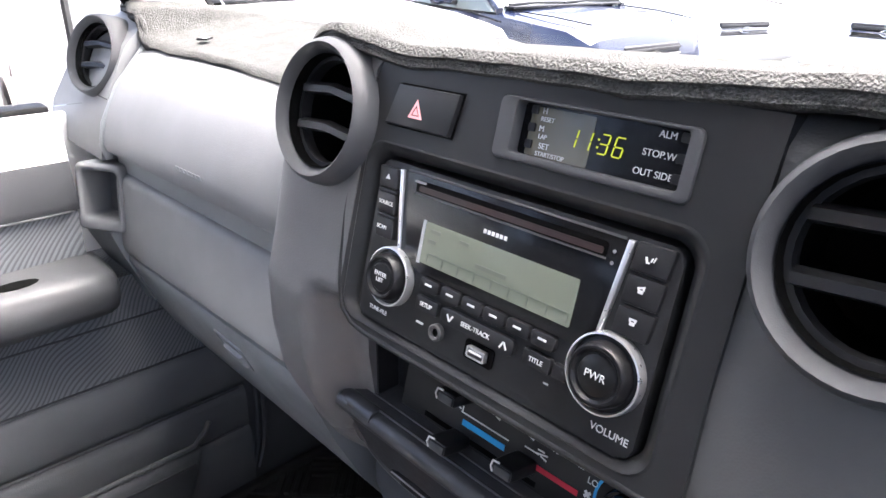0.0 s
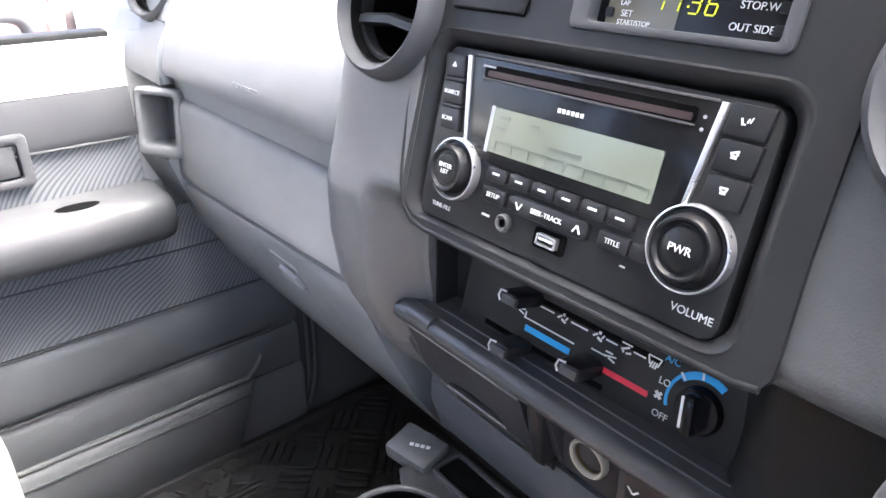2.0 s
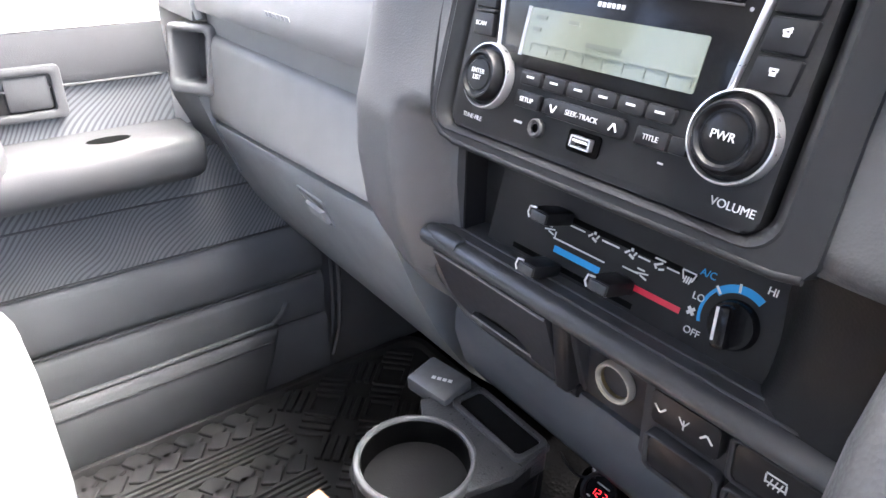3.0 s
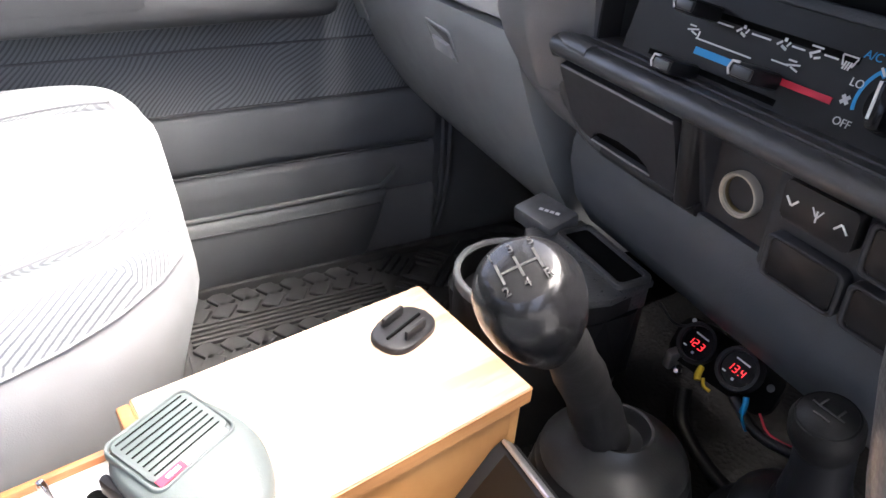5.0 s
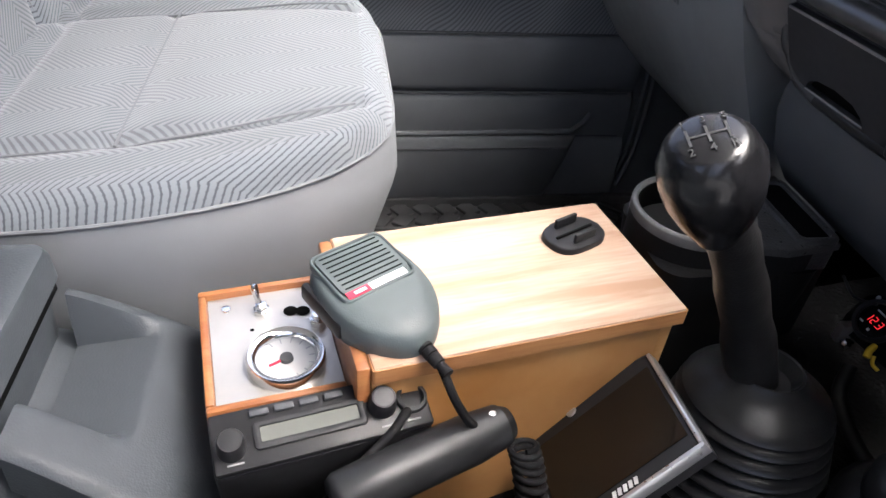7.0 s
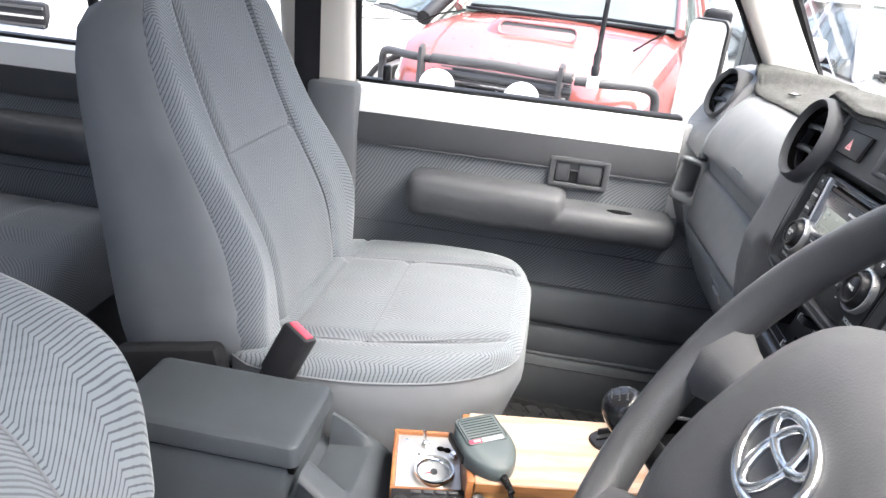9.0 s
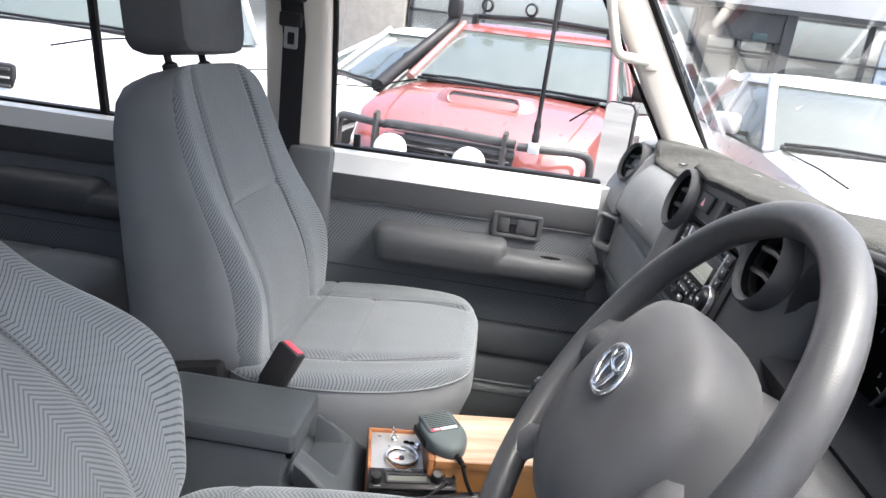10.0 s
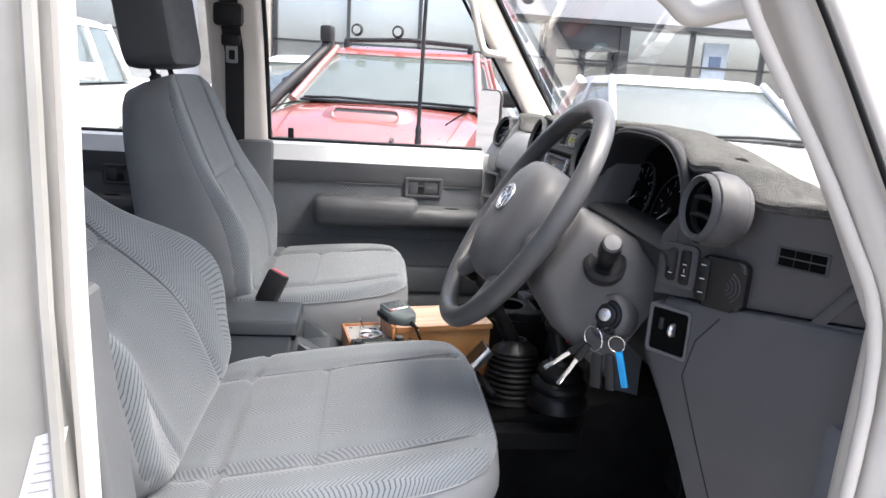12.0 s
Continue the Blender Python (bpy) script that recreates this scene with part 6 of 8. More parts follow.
# ---- driver's side of the dashboard ----
def arch(k, y, dz=0.0, dx=0.0):
    """Outline of the instrument hood opening, k wider."""
    pts = []
    for i in range(37):
        t = math.pi * i / 36
        c, s = math.cos(t), math.sin(t)
        pts.append((0.39 + dx + (0.156 + k) * math.copysign(abs(c) ** 0.62, c), y, 1.245 + dz - k * 0.3 + (0.124 + k * 1.2) * abs(s) ** 0.7))
    return pts


hood = [arch(0.0, 0.12), arch(0.0, 0.03), arch(0.002, 0.018), arch(0.008, 0.012), arch(0.014, 0.018), arch(0.013, 0.05, -0.004), arch(0.0, 0.12, -0.02), arch(-0.01, 0.2, -0.04)]
part("hood_lip", tube(smooth_path([(x, y + 0.004, z - 0.0015) for x, y, z in arch(0.012, 0.016)[2:-2:2]], 3), 0.0065, 10), HOODGREY, dash, "rounded dark lip of the instrument hood", smooth=60)
part("instrument_hood", loft(hood, cap=False, closed=False), HOODGREY, dash, "dark grey hood over the instruments", smooth=60)
part("hood_sill", profile_bar([(0.13, 1.22), (0.12, 1.245), (0.03, 1.25), (0.008, 1.248), (0.0, 1.24), (0.004, 1.225), (0.02, 1.2), (0.02, 1.09), (0.06, 1.03), (0.13, 1.0)], 0.232, 0.56), HOODGREY, dash, "dark grey panel under the instruments", smooth=50)
cluster = thing("instrument_cluster", "black instrument cluster with white-marked round gauges", "instrument cluster")
part("back_panel", prism(rrect(0.25, 0.545, 1.19, 1.36, 0.02), -0.1, -0.085), DARK, cluster, m=Matrix(((1, 0, 0, 0), (0, 0, -1, 0), (0, 1, 0, 0), (0, 0, 0, 1))))

for u, v, r in ((0.272, 1.274, 0.055), (0.402, 1.27, 0.057), (0.486, 1.256, 0.024)):
    g = part("gauge", lathe([(r, -0.004), (r, 0.002), (r * 0.94, 0.004), (r * 0.92, 0.0), (0.0, 0.0)], 40, cap=False), DARK, cluster, "round gauge with white marks", m=pose(u, 0.07, v - 0.004, 74, 0, 0), smooth=50)
    spec = [(r * 0.78 * math.cos(radians(a)), r * 0.78 * math.sin(radians(a)), r * 0.16, 0.0011, a) for a in range(-40, 221, 26)]
    bars(spec, LIGHTGREY, g, pose(0, 0, 0.0004), "scale_mark")
    part("dial_rim", lathe([(r * 1.0, 0.0), (r * 1.0, 0.004), (r * 0.965, 0.005), (r * 0.955, 0.001)], 40, cap=False), RINGGREY, g, smooth=50)
    part("needle", box(r * 0.7, 0.0018, 0.001, (r * 0.3, 0, 0.003), m=pose(0, 0, 0, 0, 0, 215)), WHITEPRINT, g)
    part("hub", lathe([(0.005, 0.0), (0.005, 0.004), (0.0, 0.0045)], 16), BLACK, g)
    for a, ch in zip(range(220, -41, -44), "0123456"):
        words(ch, 0.007, LIGHTGREY, g, pose(r * 0.58 * math.cos(radians(a)), r * 0.58 * math.sin(radians(a)), 0.0003), "scale_number")
# slanting end panel beside the driver's door
END = Matrix(((0.79, 0.0, 0.613, 0.552), (0.613, 0.0, -0.79, 0.011), (0, 1, 0, 1.2), (0, 0, 0, 1)))
# end panel, pod and knee bolster carry their shade as a darker grey
part("end_panel", prism([(-0.02, -0.018), (0.25, 0.01), (0.25, 0.124), (0.1, 0.119), (0.06, 0.125), (0.02, 0.125), (-0.02, 0.06)], -0.04, 0.0, 0.004), DEEPSHADE, dash, "grey end panel with a small demister grille", m=END)
grille = part("side_grille", ring(rrect(0.122, 0.178, 0.052, 0.077, 0.002), rrect(0.124, 0.176, 0.054, 0.075, 0.0015), -0.002, 0.0012), RINGGREY, dash, "small six-hole demister grille", m=END)
for i in range(3):
    for j in range(2):
        part("grille_hole", box(0.0155, 0.0085, 0.001, (0.1335 + 0.0165 * i, 0.0595 + 0.0105 * j, 0.0006)), DARK, grille)
part("vent_pod", lathe([(0.044, -0.06), (0.052, -0.045), (0.054, -0.025), (0.0505, -0.008)], 36, cap=False), DEEPSHADE, dash, m=pose(0.608, 0.004, 1.309, 84, 0, 2) @ Matrix.Diagonal((0.82, 0.82, 0.82, 1)), smooth=60)
part("end_bead", tube([(0.02, -0.018, 0.002), (0.1, -0.012, 0.002), (0.245, 0.008, 0.002)], 0.003, 8), DEEPSHADE, dash, m=END)
part("end_rib", prism([(0.17, 0.0), (0.185, 0.0), (0.225, 0.06), (0.21, 0.06)], 0.0, 0.004, 0.001), DEEPSHADE, dash, m=END)
part("knee_bolster", prism([(-0.02, -0.1), (0.0, -0.018), (0.07, -0.0105), (0.25, 0.008), (0.25, -0.5), (0.14, -0.45), (0.05, -0.22)], -0.09, 0.01, 0.012, 3), DEEPSHADE, dash, "large grey lower panel by the door", m=END)
part("bolster_seam", tube([(0.075, -0.024, 0.0105), (0.05, -0.06, 0.0105), (0.04, -0.11, 0.0105), (0.075, -0.2, 0.0105), (0.13, -0.33, 0.0105)], 0.0009, 6), FASCIA, dash, m=END)
swp = thing("rocker_switches", "black rocker switches beside the steering wheel", "switches", m=END)
part("plate", prism(rrect(-0.012, 0.035, -0.002, 0.054, 0.006), -0.01, 0.004, 0.002), DEEPSHADE, swp)
for u, h in ((0.002, 0.04), (0.02, 0.044)):
    rk = part("rocker", prism(rrect(u - 0.0065, u + 0.0065, 0.026 - h / 2, 0.026 + h / 2, 0.003), 0.0, 0.006, 0.0015), KNOBBLACK, swp)
    bars([(u, 0.03, 0.005, 0.001, 0), (u, 0.022, 0.005, 0.001, 90), (u, 0.016, 0.005, 0.0012, 0)], WHITEPRINT, rk, pose(0, 0, 0.0062), "switch_mark")
flap = thing("cup_holder_flap", "closed round-cornered black cup holder beside the vent", "cup holder", m=END)
part("flap", prism(rrect(0.04, 0.1, -0.012, 0.05, 0.012), -0.01, 0.014, 0.006, 3), KNOBBLACK, flap)
for k in range(4):
    part("grip_line", tube([(0.075 + (0.006 + 0.0045 * k) * math.cos(radians(a)), 0.018 + (0.006 + 0.0045 * k) * math.sin(radians(a)), 0.0142) for a in range(-60, 61, 15)], 0.0009, 6), RINGGREY, flap)
part("side_switch", prism(rrect(0.041, 0.056, -0.006, 0.046, 0.003), 0.01, 0.0155, 0.001), KNOBBLACK, flap)
bars([(0.0485, 0.038, 0.006, 0.0012, 0), (0.0485, 0.021, 0.006, 0.0012, 0), (0.0485, 0.004, 0.006, 0.0012, 0)], WHITEPRINT, flap, pose(0, 0, 0.0157), "switch_mark")
dim = thing("dimmer_control", "small recessed dimmer control with a silver wheel", "dimmer", m=END)
part("bezel", ring(rrect(-0.015, 0.042, -0.092, -0.026, 0.006), rrect(-0.01, 0.038, -0.087, -0.031, 0.004), -0.02, 0.013, 0.0015), SHADEGREY, dim)
# black fill painted as the shade inside the bezel
part("well", prism(rrect(-0.01, 0.038, -0.087, -0.031, 0.004), 0.0, 0.0103), DARK, dim)
part("thumb_wheel", lathe([(0.008, -0.003), (0.0095, 0.0), (0.008, 0.003), (0.0, 0.003)], 24), SILVER, dim, m=pose(0.02, -0.055, 0.013, 0, 90, 0))
part("slider", box(0.007, 0.016, 0.006, (0.004, -0.05, 0.012), 0.002), FASCIA, dim)

# ---- keys in the ignition ----
LK = Vector((0.522, -0.06, 1.122))
keys = thing("key_bunch", "bunch of keys with a blue tag hanging from the ignition", "keys")
part("ignition_key", join(box(0.004, 0.008, 0.026, (0, 0, 0.0), 0.0015), lathe([(0.006, -0.002), (0.006, 0.002)], 20)), FASCIA, keys, m=pose(LK.x - 0.006, LK.y + 0.014, LK.z - 0.002, 40, 45, 0))
part("split_ring", tube([(0.017 * math.cos(2 * math.pi * i / 28), 0.0, 0.017 * math.sin(2 * math.pi * i / 28)) for i in range(28)], 0.001, 6, closed=True), CHROME, keys, m=pose(LK.x - 0.012, LK.y - 0.004, LK.z - 0.016, 0, 0, 25))
part("split_ring", tube([(0.011 * math.cos(2 * math.pi * i / 24), 0.0, 0.011 * math.sin(2 * math.pi * i / 24)) for i in range(24)], 0.001, 6, closed=True), CHROME, keys, m=pose(LK.x + 0.012, LK.y + 0.02, LK.z - 0.014, 0, 0, 50))
for dx, dy, ry, mat_, ln in ((-0.025, -0.014, 46, CHROME, 0.05), (-0.014, -0.012, 28, CHROME, 0.052)):
    mm = pose(LK.x + dx, LK.y + dy, LK.z - 0.03, 0, ry, 55)
    part("key_head", box(0.011, 0.005, 0.03, (0, 0, -0.008), 0.003), FASCIA, keys, "dark key head", m=mm)
    part("key_blade", box(0.006, 0.0018, ln, (0, 0, -0.02 - ln / 2), 0.0006), mat_, keys, m=mm)
part("fob", box(0.017, 0.009, 0.05, (0, 0, -0.025), 0.004), BLACK, keys, "black key fob", m=pose(LK.x + 0.003, LK.y - 0.002, LK.z - 0.03, 0, -4, 50))
part("fob", box(0.014, 0.008, 0.052, (0, 0, -0.026), 0.004), FASCIA, keys, "dark grey key fob", m=pose(LK.x + 0.01, LK.y + 0.012, LK.z - 0.028, 0, -9, 50))
part("blue_tag", box(0.0095, 0.004, 0.05, (0, 0, -0.025), 0.0015), BLUEPLASTIC, keys, "bright blue plastic tag", m=pose(LK.x + 0.018, LK.y + 0.022, LK.z - 0.022, 0, -16, 55))

# ---- wooden box between the seats ----
EDGEPINE = timber("pine_board_edge", (0.42, 0.21, 0.08), (0.27, 0.115, 0.038), (40, 6, 60), 0.25)
BOX = pose(-0.047, -0.119, 0.943, 0, 0, 10.5)
wood = thing("wooden_box", "varnished pine storage box on the tunnel", "box", m=BOX)
part("top_board", span(-0.063, 0.063, -0.205, 0.003, -0.013, 0.0, 0.003), PINE, wood, "pale varnished pine top")
part("edge_band", ring(rrect(-0.0634, 0.0634, -0.2053, 0.0034, 0.002), rrect(-0.0625, 0.0625, -0.2045, 0.0025, 0.002), -0.013, -0.0022), EDGEPINE, wood, "orange varnished board edge")
part("front_board", span(-0.058, 0.058, -0.01, 0.0, -0.19, -0.0135, 0.001), PINESIDE, wood)
part("side_board", prism([(-0.205, -0.19), (-0.0105, -0.19), (-0.0105, -0.0135), (-0.205, -0.0135)], 0.05, 0.06), PINESIDE, wood, "orange pine side", m=Matrix(((0, 0, 1, 0), (1, 0, 0, 0), (0, 1, 0, 0), (0, 0, 0, 1))))
part("side_board", span(-0.06, -0.05, -0.2, -0.0105, -0.19, -0.0135, 0.001), PINESIDE, wood)
part("step_board", span(-0.061, 0.061, -0.214, -0.2055, -0.07, -0.001, 0.002), PINEEDGE, wood, "reddish pine end board")
for x0, x1, y0, y1 in ((-0.0695, -0.064, -0.2975, -0.2145), (0.034, 0.0395, -0.2975, -0.2145), (-0.0638, 0.0338, -0.2975, -0.292)):
    part("tray_rim", span(x0, x1, y0, y1, -0.17, -0.037, 0.002), PINEEDGE, wood, "reddish pine tray rim")
plate = part("metal_plate", span(-0.0635, 0.0335, -0.2915, -0.2148, -0.046, -0.042), ALLOY, wood, "brushed aluminium instrument plate")
part("hole", lathe([(0.005, -0.001), (0.0, -0.001)], 16, cap=False), DARK, plate, m=pose(-0.04, -0.238, -0.0405))
part("hole", lathe([(0.005, -0.001), (0.0, -0.001)], 16, cap=False), DARK, plate, m=pose(-0.038, -0.23, -0.0404))
part("screw", lathe([(0.0035, 0), (0.003, 0.0012), (0.0, 0.0015)], 12), CHROME, plate, m=pose(-0.052, -0.28, -0.042))
part("screw", lathe([(0.0015, 0), (0.0, 0.0005)], 10), DARK, plate, m=pose(-0.028, -0.265, -0.042))
pg = thing("pressure_gauge", "round white-faced gauge with a chrome rim on the plate", "gauge", m=BOX @ pose(0.006, -0.247, -0.042))
part("rim", lathe([(0.0248, 0.0), (0.0248, 0.006), (0.0235, 0.0085), (0.0205, 0.008), (0.0185, 0.0055), (0.018, 0.003)], 40, cap=False), CHROME, pg, "polished chrome rim", smooth=60)
part("dial", lathe([(0.0203, 0.0), (0.0203, 0.0025), (0.0, 0.0025)], 36), DIALFACE, pg, "white dial")
bars([(0.016 * math.cos(radians(a)), 0.016 * math.sin(radians(a)), 0.0035, 0.0007, a) for a in range(-30, 211, 24)], LIGHTGREY, pg, pose(0, 0, 0.0028), "scale_mark")
part("needle", box(0.012, 0.0016, 0.0006, (0.006, 0, 0.0036), m=pose(0, 0, 0, 0, 0, -70)), REDPRINT, pg)
part("hub", lathe([(0.0045, 0.0025), (0.004, 0.005), (0.0, 0.0055)], 16), BARGREY, pg)
toggle = thing("toggle_switch", "chrome toggle switch on the metal plate", "switch", m=BOX @ pose(-0.044, -0.257, -0.042))
part("nut", lathe([(0.0058, 0), (0.0058, 0.003), (0.004, 0.0035), (0.004, 0.007), (0.0, 0.0075)], 6), CHROME, toggle, smooth=20)
part("bat", lathe([(0.0016, 0.006), (0.0028, 0.02), (0.002, 0.023), (0.0, 0.0235)], 14), CHROME, toggle, m=pose(0, 0, 0, 8, -10, 0), smooth=60)
stud = thing("plate_nut", "chrome fixing nut on the metal plate", "nut", m=BOX @ pose(-0.024, -0.222, -0.042))
part("nut", lathe([(0.0058, 0), (0.0058, 0.004), (0.0038, 0.0045), (0.0038, 0.009), (0.0, 0.0095)], 6), CHROME, stud, smooth=20)

# camera mount on the box
mount = thing("camera_mount", "black plastic camera mount stuck on the pine top", "camera mount", m=BOX @ pose(-0.0235, -0.037, 0.0, 0, 0, 107))
foot = []
for i in range(32):
    t = 2 * math.pi * i / 32
    foot.append((0.0235 * math.copysign(abs(math.cos(t)) ** 0.6, math.cos(t)), 0.0165 * math.copysign(abs(math.sin(t)) ** 0.8, math.sin(t))))
part("foot", prism(foot, 0, 0.005, 0.0015), BLACK, mount, smooth=50)
part("rail", span(-0.01, 0.01, 0.0085, 0.0115, 0.005, 0.0125, 0.001), BLACK, mount)
part("rail", span(-0.01, 0.01, -0.0115, -0.0085, 0.005, 0.0125, 0.001), BLACK, mount)
part("rib", span(-0.017, 0.017, -0.0008, 0.0008, 0.005, 0.0065), DARK, mount)

# hand microphone
MIC = pose(0.006, -0.303, 0.953, 0, 6, 33)
mic = thing("hand_microphone", "grey-green two-way radio hand microphone lying on the box", "microphone", m=MIC)
out = []
for i in range(48):
    t = 2 * math.pi * i / 48
    c, s = math.cos(t), math.sin(t)
    x = 0.044 * math.copysign(abs(c) ** 0.75, c)
    w = 0.0325 - 0.012 * max(0, (x - 0.0) / 0.044) ** 1.6
    out.append((x, w * math.copysign(abs(s) ** (0.55 if c < 0 else 0.75), s)))
part("shell", loft([[(x * k, y * k, z) for x, y in out] for k, z in ((0.9, -0.013), (0.97, -0.011), (1.0, -0.004), (1.0, 0.002), (0.97, 0.008), (0.9, 0.0115), (0.6, 0.0135), (0.3, 0.014))]), MICGREY, mic, "grey-green moulded shell", smooth=60)
part("grille_frame", ring(rrect(-0.0395, 0.0035, -0.0265, 0.0255, 0.006), rrect(-0.0378, 0.0018, -0.0248, 0.0238, 0.005), 0.01, 0.0148, 0.0008), MICGREY, mic, smooth=50)
grl = part("grille", prism(rrect(-0.037, -0.002, -0.0235, 0.0235, 0.004), 0.0105, 0.0142, 0.0008), MICGREY, mic)
for k in range(8):
    part("grille_slot", box(0.0008, 0.041, 0.0006, (-0.0345 + k * 0.004, 0, 0.0143)), DARK, grl)
bars([(-0.001, 0.006, 0.005, 0.026, 0)], WHITEPRINT, mic, pose(0, 0, 0.0145), "maker_mark")
bars([(-0.001, -0.0155, 0.005, 0.015, 0)], REDPRINT, mic, pose(0, 0, 0.0146), "maker_mark")
bars([(-0.001, -0.014, 0.002, 0.008, 0)], WHITEPRINT, mic, pose(0, 0, 0.0149), "maker_mark")
part("talk_key", box(0.042, 0.006, 0.013, (-0.014, -0.0305, -0.004), 0.003), BLACK, mic, "black talk key")
part("hanger_stud", lathe([(0.007, 0), (0.007, 0.004), (0.0, 0.004)], 16), BLACK, mic, m=pose(-0.005, 0, -0.016))
part("cord_sleeve", lathe([(0.0048, 0.0), (0.0048, 0.004), (0.0038, 0.0045), (0.0045, 0.005), (0.0045, 0.009), (0.0036, 0.0095), (0.0042, 0.01), (0.004, 0.016), (0.003, 0.0165), (0.0035, 0.024)], 14), RUBBER, mic, m=pose(0.041, 0.0, 0.0, 0, 95, 0), smooth=40)
part("cord", tube(smooth_path([MIC.inverted() @ Vector(p) for p in ((0.057, -0.271, 0.945), (0.066, -0.262, 0.925), (0.067, -0.25, 0.905), (0.062, -0.232, 0.885))], 5), 0.0028, 8), RUBBER, mic, "black rubber cord", smooth=60)

# two-way radio hanging beside the box
UHF = BOX @ pose(0.064, -0.234, -0.036, 0, 16, 2)
uhf = thing("two_way_radio", "black two-way radio with knobs mounted against the box", "radio", m=UHF)
part("case", span(-0.018, 0.018, -0.062, 0.062, -0.13, 0.0, 0.004), BLACK, uhf)
part("front", span(-0.0175, 0.0175, -0.0615, 0.0615, 0.0, 0.006, 0.002), BLACK, uhf)
part("screen", span(-0.004, 0.005, -0.035, 0.02, 0.006, 0.0065), material("uhf_screen", (0.1, 0.105, 0.095), 0.2), uhf, "pale grey screen")
part("screen_frame", ring(rrect(-0.0075, 0.009, -0.039, 0.024, 0.003), rrect(-0.004, 0.005, -0.035, 0.02, 0.001), 0.0055, 0.008, 0.0008), FASCIA, uhf)
for y in (-0.034, -0.02, -0.006, 0.008):
    part("key", box(0.004, 0.011, 0.003, (-0.0125, y, 0.007), 0.001), RINGGREY, uhf)
for x, y, r in ((0.004, -0.051, 0.008), (0.0, 0.034, 0.0085)):
    kn = part("knob", lathe([(r, 0.0055), (r * 0.92, 0.016), (r * 0.8, 0.018), (0.0, 0.018)], 24), BLACK, uhf, "black knob with a bright top", m=pose(x, y, 0), smooth=40)
    part("knob_top", lathe([(r * 0.7, 0.018), (0.0, 0.0188)], 20), FASCIA if y < 0 else BARGREY, kn)
part("mic_socket", lathe([(0.0095, 0.006), (0.009, 0.009), (0.007, 0.0095), (0.0065, 0.007)], 24, cap=False), FASCIA, uhf, m=pose(0.0, 0.052, 0), smooth=40)
for px, py, pw in ((0.0135, -0.05, 0.009), (0.013, 0.035, 0.009), (0.013, 0.05, 0.008)):
    bars([(px, py, 0.001, pw, 0)], EDGEGREY, uhf, pose(0, 0, 0.0063), "small_print")
bars([(-0.012, 0.054, 0.003, 0.008, 0)], REDPRINT, uhf, pose(0, 0, 0.0064), "maker_mark")

# receiver with its coiled cord
HANDGREY = material("receiver_plastic", (0.013, 0.0135, 0.015), 0.4, vary=0.2, vary_size=0.02)
hs = thing("radio_receiver", "black radio receiver with a coiled cord beside the box", "receiver")
A0, A1 = Vector((0.1, -0.333, 0.893)), Vector((0.058, -0.232, 0.893))
dirn = (A1 - A0).normalized()
part("grip", tube([A0, A0 + dirn * 0.004, A0 + dirn * 0.03, A1 - dirn * 0.02, A1], [0.012, 0.0145, 0.0155, 0.0155, 0.0135], 18), HANDGREY, hs, smooth=60)
part("end_cap", tube([A1, A1 + dirn * 0.006], [0.0132, 0.01], 18), RUBBER, hs)
part("loop_lead", tube(smooth_path([(0.058, -0.292, 0.9), (0.06, -0.29, 0.915), (0.07, -0.3, 0.908), (0.09, -0.33, 0.89), (0.12, -0.37, 0.86)], 6), 0.0027, 8), RUBBER, hs, "looped black lead", smooth=60)
coil = []
for i in range(220):
    t = i / 219
    c = A1 + Vector((0.012 + 0.06 * t, 0.012 + 0.004 * t, -0.004 - 0.09 * t * t))
    a = t * 2 * math.pi * 15
    coil.append(c + Vector((0.0075 * math.cos(a), 0.0085 * math.sin(a), 0.003 * math.cos(a))))
part("coiled_cord", tube(coil, 0.002, 6), RUBBER, hs, "coiled black cord", smooth=60)
part("pin_mark", lathe([(0.003, 0), (0.0, 0.001)], 12), SILVER, hs, m=pose(0.06, -0.238, 0.9065, -10, 10, 0))

# small monitor leaning beside the box
e1 = Vector((-0.0908, 0.69, 0.718)).normalized()
e2 = Vector((-0.982, 0.0, -0.19))
e3 = e1.cross(e2).normalized()
e2 = e3.cross(e1)
MON = Matrix((*[(e1[i], e2[i], e3[i], (0.0625, -0.163, 0.8725)[i]) for i in range(3)], (0, 0, 0, 1)))
mon = thing("small_monitor", "small black monitor with a silver edge leaning on the box", "monitor", m=MON)
part("housing", prism([(0.055, -0.042), (0.055, 0.042), (0.03, 0.047), (-0.02, 0.052), (-0.05, 0.048), (-0.055, 0.042), (-0.055, -0.042)], -0.016, 0.0, 0.002), BLACK, mon)
part("screen", span(-0.046, 0.05, -0.031, 0.031, 0.0, 0.0008), material("monitor_screen", (0.007, 0.006, 0.005), 0.14, coat=0.2), mon, "dark switched-off screen")
part("silver_edge", join(span(-0.055, 0.056, -0.0435, -0.0405, -0.008, 0.0015, 0.001), span(0.053, 0.056, -0.0405, 0.04, -0.008, 0.0015, 0.001)), SILVER, mon, "bright silver edge")
part("round_button", lathe([(0.0042, 0), (0.0038, 0.0015), (0.0, 0.002)], 16), SILVER, mon, m=pose(-0.012, 0.0405, 0.0))
bars([(-0.006 + 0.004 * k, -0.0365, 0.0026, 0.0048, -12) for k in range(5)], WHITEPRINT, mon, pose(0, 0, 0.0004), "maker_mark")
part("stand", tube([(0.0, 0.0, -0.016), (0.0, -0.03, -0.05), (0.0, -0.06, -0.07)], 0.006, 8), BLACK, mon)

